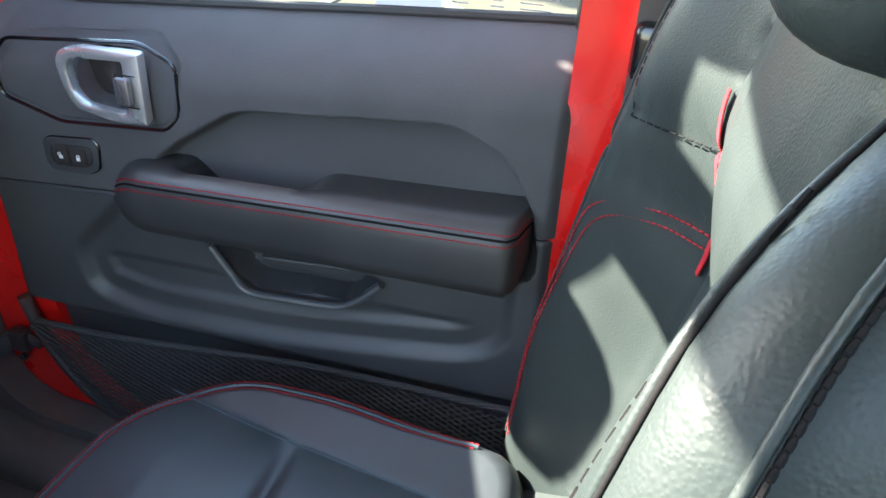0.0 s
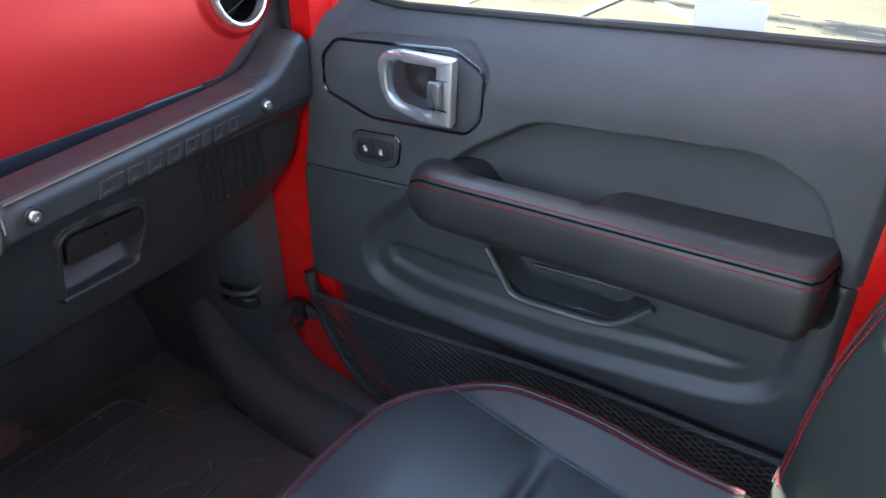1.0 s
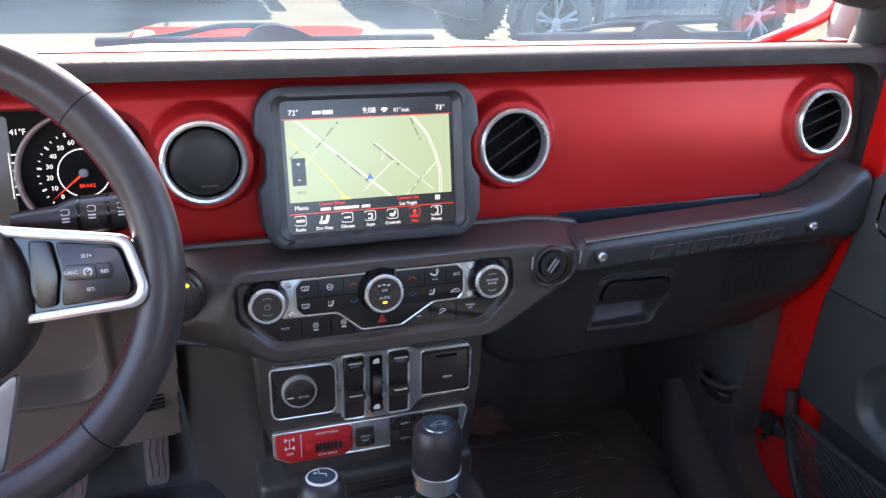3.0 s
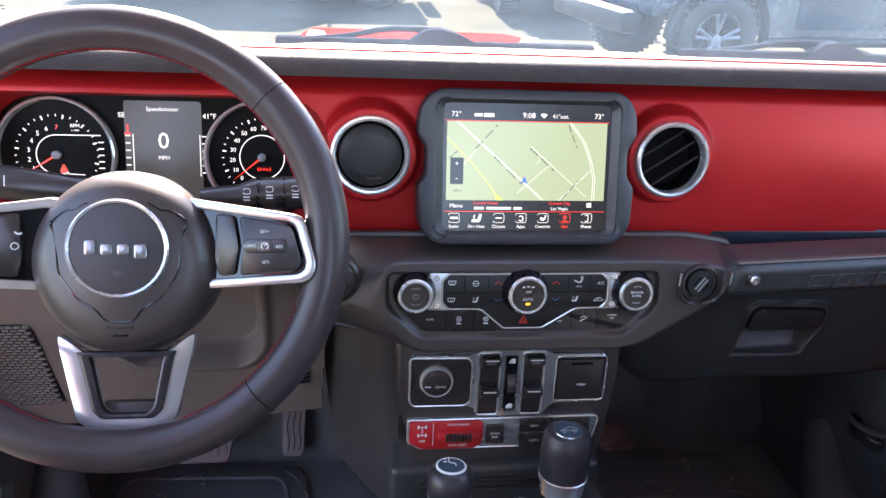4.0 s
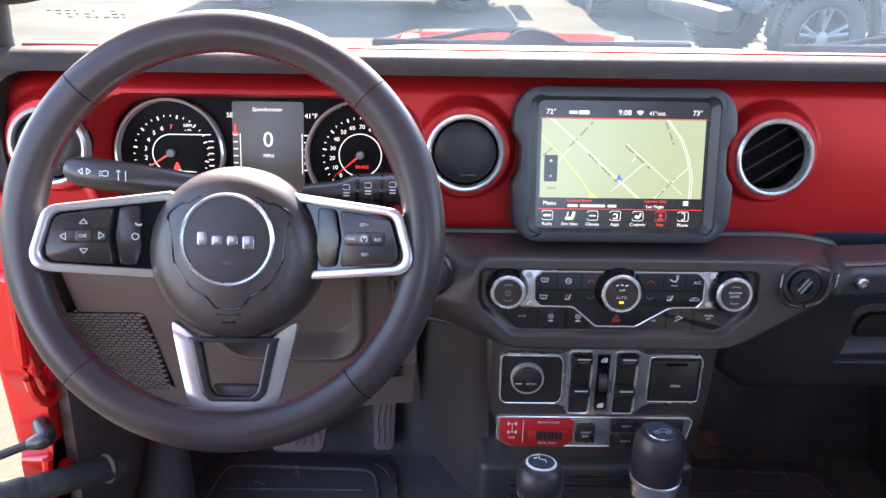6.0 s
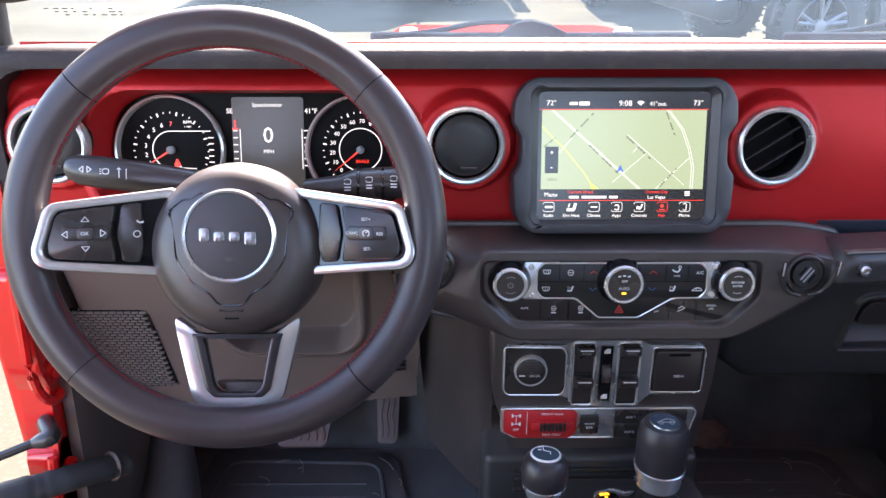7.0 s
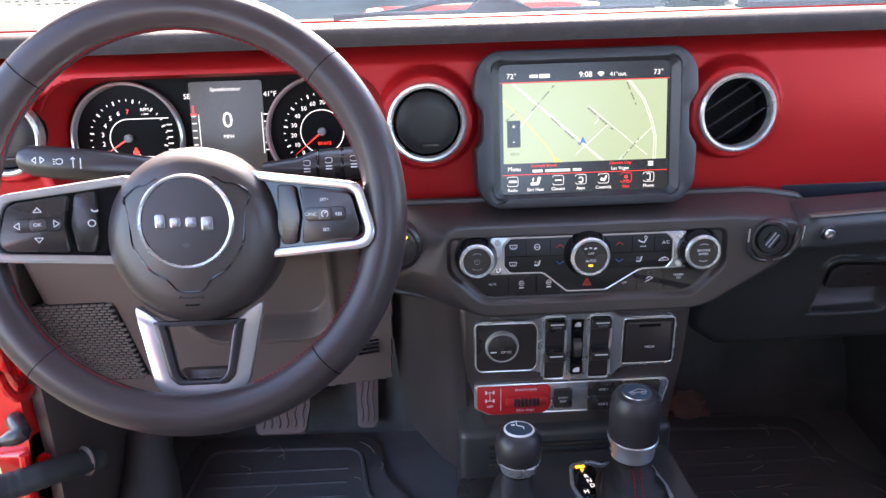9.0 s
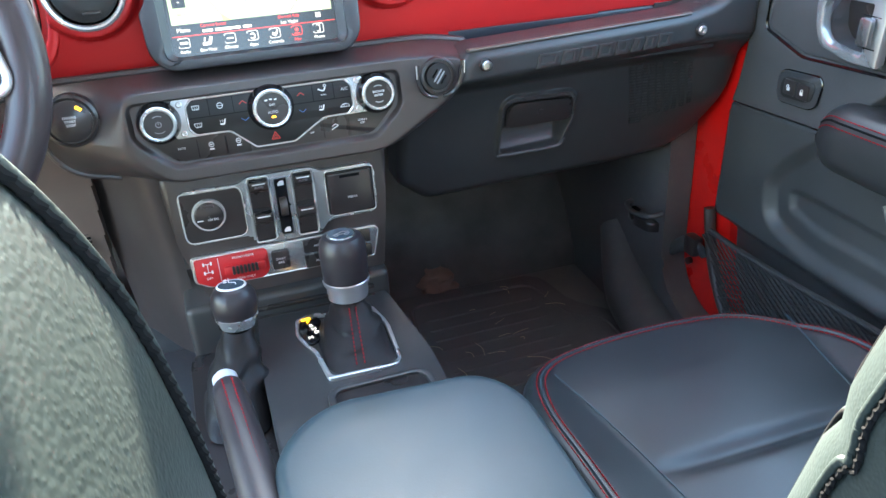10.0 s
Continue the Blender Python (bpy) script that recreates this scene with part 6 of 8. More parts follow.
def front_seat(x, slide=0.0):
    e = thing("front_seat", (x, -0.5, 0.52), "black leather front seat with red double stitching and deep bolsters", "car seat", "front seats")
    co = [(-0.205, -0.72), (-0.205, -0.36), (-0.175, -0.285), (-0.10, -0.266), (0.0, -0.260), (0.10, -0.272), (0.160, -0.318), (0.197, -0.385), (0.200, -0.50), (0.180, -0.62), (0.175, -0.72)]
    co = rpoly([(x + u, v) for u, v in co], 0.05, 4)
    co = [(a[0] + (b[0] - a[0]) * j / n, a[1] + (b[1] - a[1]) * j / n) for a, b in zip(co, co[1:] + co[:1]) for n in [max(1, round(math.dist(a, b) / 0.008))] for j in range(n)]

    def ct(u, v):
        d = abs(u - x)
        e2 = max(0.0, d - 0.150 + 0.16 * max(0.0, -0.318 - v))
        roll = 0.30 * e2 * e2 / (e2 + 0.004) * max(0.0, min(1.0, (-0.285 - v) / 0.06))
        dip = -0.035 * max(0.0, -0.36 - v) - 0.006 * math.exp(-((v + 0.475) / 0.010) ** 2) * max(0.0, 1 - (d / 0.125) ** 4)
        return 0.816 + roll + dip

    bm = B()
    dome(bm, co, (x, -0.48), ct, 0.026, 0.11, ID, 64, 6)
    cu = part("cushion", bm, CUSH, e, "black leather cushion")

    def edge(k):
        out = []
        for u, v in co:
            d = Vector((u - x, v + 0.48, 0))
            L = d.length
            q = Vector((x, -0.48, 0)) + d * ((L - 0.015 * k) / L)
            out.append(Vector((q.x, q.y, ct(q.x, q.y) - (0.0015 if k < 1.2 else -0.0006))))
        return out

    front = [k for k, (u, v) in enumerate(co) if v > -0.68]
    for k, mt, nm, r in ((1.0, STITCH, "stitching", 0.0008), (1.62, STITCH, "stitching", 0.0008)):
        bm = B()
        stitches(bm, [edge(k)[j] for j in front], 0.0042, 0.0016, r)
        part(nm, bm, mt, cu, "red double stitching")
    bm = B()
    tube(bm, [edge(1.3)[j] + Vector((0, 0, -0.0012)) for j in front], 0.0018, 6)
    part("piping", bm, LEATH2, cu)
    for s in (-1, 1):
        bm = B()
        pts = smooth_path([(x + s * 0.150, -0.318, ct(x + s * 0.15, -0.318) + 0.0002), (x + s * 0.125, -0.45, ct(x + s * 0.125, -0.45) + 0.0006), (x + s * 0.10, -0.64, ct(x + s * 0.10, -0.64) + 0.0006)], 8)
        pts = [Vector((p.x, p.y, ct(p.x, p.y) + 0.0002)) for p in pts]
        tube(bm, pts, 0.0012, 6)
        part("seam", bm, LEATH2, cu)
    bm = B()
    prism(bm, [(x + (u - x) * 0.96, -0.48 + (v + 0.48) * 0.96) for u, v in co], ID, 0.60, 0.72)
    part("seat_pan", bm, PLAS, e)
    bm = B()
    for s in (-1, 1):
        box(bm, (x + s * 0.16, -0.5, 0.55), (0.04, 0.42, 0.10), 0.006)
    part("seat_rail", bm, PLAS2, e)
    # backrest
    m = Matrix.Translation((0, slide, 0)) @ seat_back_frame(x * 0.963)
    bo = [(u * 0.95, v) for u, v in rpoly([(-0.262, -0.05), (-0.280, 0.18), (-0.284, 0.40), (-0.272, 0.50), (-0.215, 0.578), (-0.12, 0.592), (0.12, 0.592), (0.215, 0.578), (0.272, 0.50), (0.284, 0.40), (0.280, 0.18), (0.262, -0.05)], 0.05, 6)]

    def bt(u, v):
        au = abs(u)
        q = max(0.0, min(1.0, (v - 0.34) / 0.13))
        floor_w = -0.082 + 0.038 * q * q * (3 - 2 * q) + 0.012 * math.exp(-(u / 0.07) ** 2)
        k = max(0.0, min(1.0, (au - 0.118) / 0.105))
        k = k * k * (3 - 2 * k)
        top = max(0.0, min(1.0, (v - 0.44) / 0.15))
        low = max(0.0, min(1.0, (0.12 - v) / 0.15))
        crest = 0.010 - 0.030 * top * top - 0.022 * low
        seam = -0.006 * math.exp(-((au - 0.118) / 0.006) ** 2)
        band = -0.004 * (math.exp(-((v - 0.356 - 0.10 * (0.2 - au)) / 0.004) ** 2) + math.exp(-((v - 0.405 - 0.25 * max(0, 0.2 - au)) / 0.004) ** 2)) * (1 if au > 0.118 else 0)
        return floor_w + (crest - floor_w) * k + seam + band

    bm = B()
    dome(bm, bo, (0, 0.25), bt, 0.034, 0.09, m, 60, 8)
    bk = part("backrest", bm, LEATH, e, "black leather backrest with deep bolsters")
    for s in (-1, 1):
        for d in (0.0, 0.011):
            bm = B()
            P = [(s * (0.222 - d), 0.02), (s * (0.226 - d), 0.15), (s * (0.221 - d), 0.25), (s * (0.206 - d * 0.8), 0.315 - d * 0.6), (s * 0.165, 0.348 - d), (s * 0.122, 0.362 - d)]
            stitches(bm, smooth_path([m @ Vector((u, v, bt(u, v) + 0.0006)) for u, v in P], 10), 0.0040, 0.0020, 0.0009, (0, 1, 0))
            part("stitching", bm, STITCH, bk, "red double stitching")
        bm = B()
        P = [(s * 0.200, 0.545), (s * 0.216, 0.50), (s * 0.218, 0.43), (s * 0.208, 0.402), (s * 0.20, 0.400), (s * 0.122, 0.425)]
        P = smooth_path([m @ Vector((u, v, bt(u, v) + 0.0002)) for u, v in P], 10)
        stitches(bm, P, 0.006, 0.003, 0.0008, (0, 1, 0))
        part("stitching", bm, DARKTH, bk, "dark seam stitching")
        # crest piping and the dark seam round the side of the bolster
        for nm, rad, ang, mt in (("piping", 0.0021, 0.10, LEATH), ("seam_line", 0.0012, 0.20, DARKTH), ("stitching", 0.0011, 1.28, DARKTH), ("piping", 0.0018, 1.18, LEATH)):
            P = []
            for u, v in bo:
                if u * s < 0.11 or v < -0.02:
                    continue
                d = Vector((u, v - 0.25, 0))
                q = Vector((0, 0.25, 0)) + d * ((d.length - 0.034) / d.length)
                r = d.normalized() * (0.0352 * math.sin(ang))
                P.append((math.atan2(v - 0.25, abs(u)), m @ Vector((q.x + r.x, q.y + r.y, bt(q.x, q.y) + 0.0002 - 0.0345 * (1 - math.cos(ang))))))
            P = smooth_path([p for _, p in sorted(P, key=lambda z: z[0])], 16)
            bm = B()
            if nm != "stitching":
                tube(bm, P, rad, 14)
            else:
                cord(bm, P, rad)
            part(nm, bm, mt, bk)
        bm = B()
        for j in range(90):
            v = 0.330 + 0.135 * j / 89
            wd = 0.0042 * math.sin(math.pi * (0.08 + 0.9 * j / 89)) + 0.0012
            p = m @ Vector((s * 0.125, v, bt(s * 0.125, v) + 0.0032))
            tube(bm, [p + Vector((-wd, 0, 0)), p + Vector((wd, 0.001, 0.0008))], 0.0009, 5, up=(0, 1, 0))
        part("embroidery", bm, STITCH, bk, "red embroidered strip in the seam")
    # headrest
    h = m @ Matrix.Translation((0, 0.638, -0.038))
    ho = rpoly([(-0.125, -0.085), (0.125, -0.085), (0.135, 0.03), (0.10, 0.10), (-0.10, 0.10), (-0.135, 0.03)], 0.022, 5)
    bm = B()
    dome(bm, ho, (0, 0), lambda u, v: 0.050 - 1.2 * u * u, 0.03, 0.06, h, 8, 6)
    hr = part("headrest", bm, LEATH, e)
    bm = B()
    tube(bm, [h @ Vector((-0.13, -0.03, 0.03)), h @ Vector((0, -0.035, 0.053)), h @ Vector((0.13, -0.03, 0.03))], 0.0018, 6)
    part("seam", bm, GLOSS, hr)
    for s in (-1, 1):
        bm = B()
        tube(bm, [h @ Vector((s * 0.06, -0.04, -0.012)), h @ Vector((s * 0.06, -0.115, -0.022))], 0.007, 12)
        part("headrest_post", bm, CHROME, e, "chrome post")


front_seat(0.380)
front_seat(-0.372, 0.035)

# ---- pedals and mats ----
br = thing("brake_pedal", (-0.43, 0.30, 0.53), "worn ribbed brake pedal", "pedal", "pedals")
BP = Matrix.Translation((-0.424, 0.290, 0.612)) @ Matrix.Rotation(radians(42), 4, "X")
bm = B()
prism(bm, rpoly([(-0.047, -0.040), (0.036, -0.040), (0.044, 0.010), (0.040, 0.040), (-0.050, 0.040), (-0.054, 0.010)], 0.008, 4), BP, -0.014, 0.0, 0.003)
pp = part("pedal_pad", bm, PEDAL, br)
for k in range(6):
    bm = B()
    pts = [BP @ Vector((-0.036 + k * 0.0135 + 0.002 * math.sin(t * 1.3), -0.030 + t * 0.006, 0.0008)) for t in range(11)]
    tube(bm, pts, 0.0022, 6)
    part("pedal_rib", bm, PEDAL, pp)
bm = B()
tube(bm, [BP @ Vector((0, 0.02, -0.012)), (-0.45, 0.40, 0.70), (-0.45, 0.46, 0.85)], 0.008, 10)
part("pedal_arm", bm, STEEL, br)
ac = thing("accelerator_pedal", (-0.29, 0.34, 0.53), "slim ribbed accelerator pedal", "pedal", "pedals")
AP = Matrix.Translation((-0.287, 0.365, 0.590)) @ Matrix.Rotation(radians(50), 4, "X")
bm = B()
prism(bm, rpoly([(-0.018, -0.066), (0.018, -0.066), (0.022, 0.066), (-0.022, 0.066)], 0.008, 4), AP, -0.014, 0.0, 0.003)
pp = part("pedal_pad", bm, PEDAL, ac)
for k in range(3):
    bm = B()
    tube(bm, [AP @ Vector((-0.010 + k * 0.010 + 0.002 * math.sin(t * 1.2), -0.055 + t * 0.01, 0.0008)) for t in range(12)], 0.0018, 6)
    part("pedal_rib", bm, PEDAL, pp)
bm = B()
tube(bm, [AP @ Vector((0, -0.05, -0.014)), (-0.287, 0.40, 0.51)], 0.009, 10)
part("pedal_arm", bm, PLAS2, ac)
for nm, x0, x1 in (("driver", -0.62, -0.19), ("passenger", 0.19, 0.60)):
    fm = thing("floor_mat", ((x0 + x1) / 2, 0.0, 0.50), "black ribbed floor mat with bits of straw on it", "floor mat", "floor mats")
    bm = B()
    prism(bm, rpoly([(x0, -0.25), (x1, -0.25), (x1, 0.16), (x1 - 0.06, 0.20), (x1 - 0.08, 0.33), (x0 + 0.02, 0.35), (x0, 0.20)], 0.03, 4), ID, 0.500, 0.512, 0.004)
    fp = part("mat_sheet", bm, MATT, fm)
    bm = B()
    ro = rpoly([(x0 + 0.03, -0.22), (x1 - 0.03, -0.22), (x1 - 0.03, 0.14), (x1 - 0.09, 0.17), (x1 - 0.11, 0.30), (x0 + 0.05, 0.31), (x0 + 0.03, 0.18)], 0.03, 4)
    tube(bm, [(u, v, 0.512) for u, v in ro], 0.004, 6, True)
    part("mat_rim", bm, MATT, fp)
    for k in range(14):
        bm = B()
        y = -0.18 + k * 0.033
        tube(bm, [(x0 + 0.06, y, 0.512), (x1 - 0.13, y, 0.512)], 0.0025, 5)
        part("mat_rib", bm, MATT, fp)
    bm = B()
    rng = random.Random(4 if x0 < 0 else 7)
    for k in range(34):
        px, py, an, L = rng.uniform(x0 + 0.05, x1 - 0.05), rng.uniform(-0.15, 0.3), rng.uniform(0, 3.1), rng.uniform(0.006, 0.045)
        tube(bm, smooth_path([(px, py, 0.516), (px + L * 0.5 * math.cos(an) + 0.004, py + L * 0.5 * math.sin(an), 0.5175), (px + L * math.cos(an), py + L * math.sin(an), 0.516)], 3), 0.0005, 4)
    so = part("straw", bm, mat("dry straw", (0.45, 0.37, 0.27), 0.8))
    tagged(so, "scattered dry straw and crumbs on the floor mat", "debris", kind="stuff")

# ---- setting: ground, car body, glass ----
bm = B()
box(bm, (0, 0, -0.05), (600, 600, 0.1))
tagged(part("ground", bm, ASPH), "sunlit grey asphalt parking lot", "ground", kind="structure")
bm = B()
box(bm, (0, -0.6, 0.47), (1.34, 2.3, 0.06))
box(bm, (0, -0.6, 0.55), (0.26, 2.2, 0.16), 0.04)
tagged(part("floor", bm, CARPET), "black carpeted car floor with a raised tunnel", "floor", kind="structure")
bm = B()
field(bm, np.linspace(-0.67, 0.67, 60), np.linspace(0.44, 1.20, 60), lambda X, Z: -(0.34 + 0.26 * step(Z, 0.42, 0.95)) + 0.012 * np.sin(9 * X + 4 * Z) * np.sin(13 * Z), None, XZ, 0.05)
tagged(part("toe_board", bm, mat("black firewall lining", (0.088, 0.086, 0.088), 0.9, grain=0.6, scale=220, vary=0.3, vscale=14)), "black padded firewall lining and toe board", "firewall", kind="structure")

bm = B()
rows = []
for i in range(17):
    a = math.pi * i / 16
    row = []
    for j in range(25):
        f = j / 24
        r = (0.040 + 0.006 * math.sin(19 * f + 2 * math.cos(a)) + 0.004 * math.sin(41 * f + 3 * a)) * math.sin(math.pi * (0.06 + 0.88 * f)) ** 0.6
        row.append(bm.verts.new((0.315 - r * math.cos(a), 0.385 - 0.06 * f + 0.05 * f * f - r * 0.7 * math.sin(a), 0.548 - 0.085 * f)))
    rows.append(row)
for a, b in zip(rows, rows[1:]):
    for j in range(24):
        bm.faces.new((a[j], b[j], b[j + 1], a[j + 1]))
tagged(part("brown_hump", bm, mat("brown creased surface", (0.20, 0.12, 0.10), 0.6, grain=0.3, scale=300, vary=0.25, vscale=30)), "brown creased hump beside the tunnel", "lining", kind="structure")

# red body sides at the front door openings
for s in (-1, 1):
    M = YZ if s > 0 else Matrix.Diagonal((-1, 1, 1, 1)) @ YZ
    bm = B()
    if s > 0:
        front = [(0.05, 1.215), (0.045, 1.74), (-0.03, 1.74), (-0.035, 1.215), (-0.04, 0.80), (-0.06, 0.66)]
    else:
        front = [(0.13, 1.19), (0.03, 1.19), (-0.006, 1.165), (-0.012, 0.90), (-0.020, 0.84), (-0.036, 0.78), (-0.06, 0.66)]
    prism(bm, rpoly([(-0.86, 0.42), (0.70, 0.42), (0.70, 1.17), (0.30, 1.20)] + front + [(-0.12, 0.60), (-0.26, 0.575), (-0.60, 0.57), (-0.67, 0.60), (-0.692, 0.70), (-0.6975, 1.20), (-0.705, 1.83), (-0.86, 1.83)], 0.01, 3), M, 0.668, 0.705, 0.004)
    y0 = -0.04 if s > 0 else 0.006
    prism(bm, [(y0, 0.42), (0.70, 0.42), (0.70, 1.16), (0.30, 1.19), (y0, 1.18)], M, 0.705, 0.745 if s > 0 else 0.732, 0.006)
    tagged(part("body_side_%d" % (1 if s < 0 else 2), bm, BODY), "glossy red painted body side round the door opening", "car body", kind="structure")
    # unseen tube along the pillar, added to keep sun off door and seat
    bm = B()
    tube(bm, smooth_path([(s * 0.680, 0.16, 1.42), (s * 0.655, 0.075, 1.565), (s * 0.615, 0.0, 1.66), (s * 0.605, -0.09, 1.80)], 6), 0.056, 14)
    tagged(part("sun_block_pillar_%d" % (1 if s < 0 else 2), bm, PLAS), "unseen black inner windscreen pillar, added to block the sun", "pillar", kind="structure")
    bm = B()
    so = 0.0 if s > 0 else -0.06
    pts = [(s * 0.822, 0.37, 1.21), (s * 0.838, 0.325, 1.262), (s * 0.875, 0.29, 1.32), (s * 0.888, 0.22, 1.44), (s * 0.83, -0.05, 1.80)]
    if s > 0:
        pts = [(0.70, 0.335, 1.228), (0.775, 0.30, 1.270), (0.822, 0.30, 1.288), (0.852, 0.295, 1.318), (0.872, 0.25, 1.42), (0.85, -0.05, 1.80)]
    tube(bm, smooth_path([(px + so, py, pz) for px, py, pz in pts], 6), 0.013 if s > 0 else 0.030, 12, flat=0.8)
    tagged(part("windscreen_pillar_%d" % (1 if s < 0 else 2), bm, BODY), "red windscreen pillar", "pillar", kind="structure")
    bm = B()
    tube(bm, smooth_path([(s * 0.862, 0.28, 1.225), (s * 0.868, 0.255, 1.31), (s * 0.845, 0.17, 1.48), (s * 0.76, -0.04, 1.76)], 6), [0.03 + 0.0022 * k for k in range(19)], 14)
    tagged(part("pillar_trim_%d" % (1 if s < 0 else 2), bm, PILLAR), "light grey pillar trim", "trim", kind="structure")
    # above z 1.36, unseen, the handle bends inboard and thickens to block sun
    bm = B()
    tube(bm, smooth_path([(s * 0.680, 0.065, 1.245), (s * 0.668, 0.040, 1.285), (s * 0.660, 0.025, 1.33), (s * 0.648, 0.02, 1.365), (s * 0.592, 0.02, 1.395), (s * 0.575, 0.025, 1.45), (s * 0.573, 0.038, 1.54)], 6), [0.024 + 0.026 * min(1.0, max(0.0, (k - 17) / 9)) for k in range(37)], 14)
    tagged(part("grab_handle", bm, RUBBER), "black grab handle on the windscreen pillar, its unseen top thickened to block sun", "handle")
    if s > 0:
        # the post's unseen upper part is there to shade the door's shoulder
        bm = B()
        prism(bm, rpoly([(-0.025, 1.17), (0.05, 1.17), (0.03, 1.68), (-0.01, 1.68), (-0.025, 1.40)], 0.01, 3), M, 0.7045, 0.738, 0.006)
        tagged(part("window_corner", bm, BLACKP), "black corner post of the door window, its unseen top raised to block sun", "trim", kind="structure")
    # kick panel
    bm = B()
    kp_o = [(0.075, 1.10), (0.066, 0.93), (0.061, 0.84), (0.057, 0.72), (0.055, 0.664), (0.03, 0.625), (-0.01, 0.602), (-0.11, 0.592), (-0.70, 0.575), (-0.70, 0.45), (0.50, 0.45), (0.50, 1.10)]
    if s < 0:
        kp_o = [(0.034, 1.10), (0.020, 0.984), (0.007, 0.885), (-0.004, 0.787), (-0.022, 0.70), (-0.11, 0.592)] + kp_o[8:]
    prism(bm, rpoly(kp_o, 0.012, 3), M, 0.666, 0.620 if s > 0 else 0.652, 0.012, 3)
    kk = tagged(part("kick_panel_%d" % (1 if s < 0 else 2), bm, FOOTP if s > 0 else TAUPE), "black plastic kick panel and sill cover", "trim", kind="structure")
    if s > 0:
        # moulded dish in the kick panel
        bm = B()
        lip = smooth_path([(0.622, 0.158, 0.738), (0.603, 0.148, 0.738), (0.594, 0.110, 0.741), (0.603, 0.074, 0.748), (0.624, 0.066, 0.755)], 6)
        tube(bm, lip, 0.0045, 8)
        part("dish_lip", bm, FOOTP, kk)
        bm = B()
        prism(bm, rpoly([(0.628, 0.155), (0.604, 0.146), (0.596, 0.110), (0.604, 0.076), (0.628, 0.068)], 0.01, 4), ID, 0.716, 0.733, 0.006)
        part("dish_bowl", bm, PLAS2, kk)
    # sill upholstery hump
    bm = B()
    tube(bm, smooth_path([(s * 0.63, 0.22, 0.66), (s * 0.615, 0.14, 0.585), (s * 0.61, 0.05, 0.545), (s * 0.61, -0.10, 0.525), (s * 0.61, -0.5, 0.52)], 6), [0.03 + 0.022 * min(1, k / 8) for k in range(25)], 16)
    part("sill_trim", bm, FOOTP, kk)

# windscreen and cowl
WSM = Matrix.Translation((0, 0.235, 1.402)) @ Matrix.Rotation(math.atan2(0.559, -0.442), 4, "X")
bm = B()
prism(bm, rrect(-0.86, -0.205, 0.86, 0.535, 0.06, 5), WSM, 0.0, 0.005)
ws = tagged(part("window_1", bm, GLASSW), "clear windscreen with a few specks", "windscreen", kind="structure")
ws.visible_shadow = False
bm = B()
box(bm, (0, 0.400, 1.198), (1.66, 0.05, 0.04), 0.01)
box(bm, (0, 0.49, 1.195), (1.60, 0.16, 0.03), 0.01)
box(bm, (0, -0.135, 1.822), (1.66, 0.07, 0.075), 0.02)
box(bm, (0, 0.60, 1.165), (1.30, 0.14, 0.03), 0.01)
# unseen header corners, added to trim the sun patch on the backrest
for s in (-1, 1):
    prism(bm, rpoly([(s * 0.43, 1.83), (s * 0.50, 1.785), (s * 0.56, 1.750), (s * 0.72, 1.72), (s * 0.72, 1.83)], 0.02, 4), Matrix.Translation((0, -0.12, 0)) @ XZ, -0.02, 0.02, 0.006)
tagged(part("windscreen_frame", bm, BODY), "red windscreen frame and cowl", "car body", kind="structure")
for x0, x1, h in ((-0.310, 0.242, -0.030), (0.405, 0.90, 0.70)):
    wp = thing("wiper", ((x0 + x1) / 2, 0.57, 1.20), "black windscreen wiper resting at the foot of the glass", "wiper", "windscreen wipers")
    bm = B()
    prism(bm, rrect(x0, -0.010, x1, 0.009, 0.005, 3), Matrix.Translation((0, 0.563, 1.219)) @ XZ, -0.008, 0.008, 0.003)
    prism(bm, rrect(x0 + 0.01, -0.016, x1 - 0.01, -0.006, 0.002, 2), Matrix.Translation((0, 0.563, 1.219)) @ XZ, -0.003, 0.003)
    wb = part("blade", bm, WIPERM, wp)
    bm = B()
    prism(bm, rpoly([(h - 0.062, 1.221), (h - 0.030, 1.246), (h - 0.005, 1.249), (h + 0.030, 1.241), (h + 0.058, 1.228), (h + 0.056, 1.221)], 0.006, 4), Matrix.Translation((0, 0.563, 0)) @ XZ, -0.012, 0.014, 0.004)
    part("blade_bridge", bm, WIPERM, wb)
    bm = B()
    tube(bm, smooth_path([(h - 0.02, 0.572, 1.244), (h - 0.09, 0.585, 1.241), (h - 0.16, 0.60, 1.226), (h - 0.26, 0.62, 1.210)], 4), 0.0065, 8, flat=0.8)
    part("arm", bm, WIPERM, wp)
# maker's marks etched in the foot of the windscreen
bm = B()
rngw = random.Random(5)
for k in range(9):
    for j in range(3):
        if rngw.random() < 0.75:
            u = -0.735 + 0.0125 * k
            bar(bm, WSM, u, -0.124 - 0.006 * j, u + rngw.uniform(0.003, 0.008), -0.124 - 0.006 * j, 0.0016, 0.006)
part("glass_mark", bm, mat("etched mark grey", (0.10, 0.10, 0.09), 0.7), ws, "small grey glass maker's marks")

# bonnet
hood = thing("bonnet", (0, 1.2, 1.05), "red bonnet with raised centre and rubber buffers", "bonnet")
bm = B()


def hood_z(X, Y):
    c = 0.066 * step(np.abs(X), 0.36, 0.30) * step(Y, 0.66, 0.80)
    return 1.078 + c - 0.07 * (Y - 0.66) ** 2 - 0.10 * (np.abs(X) - 0.45).clip(0, 1)


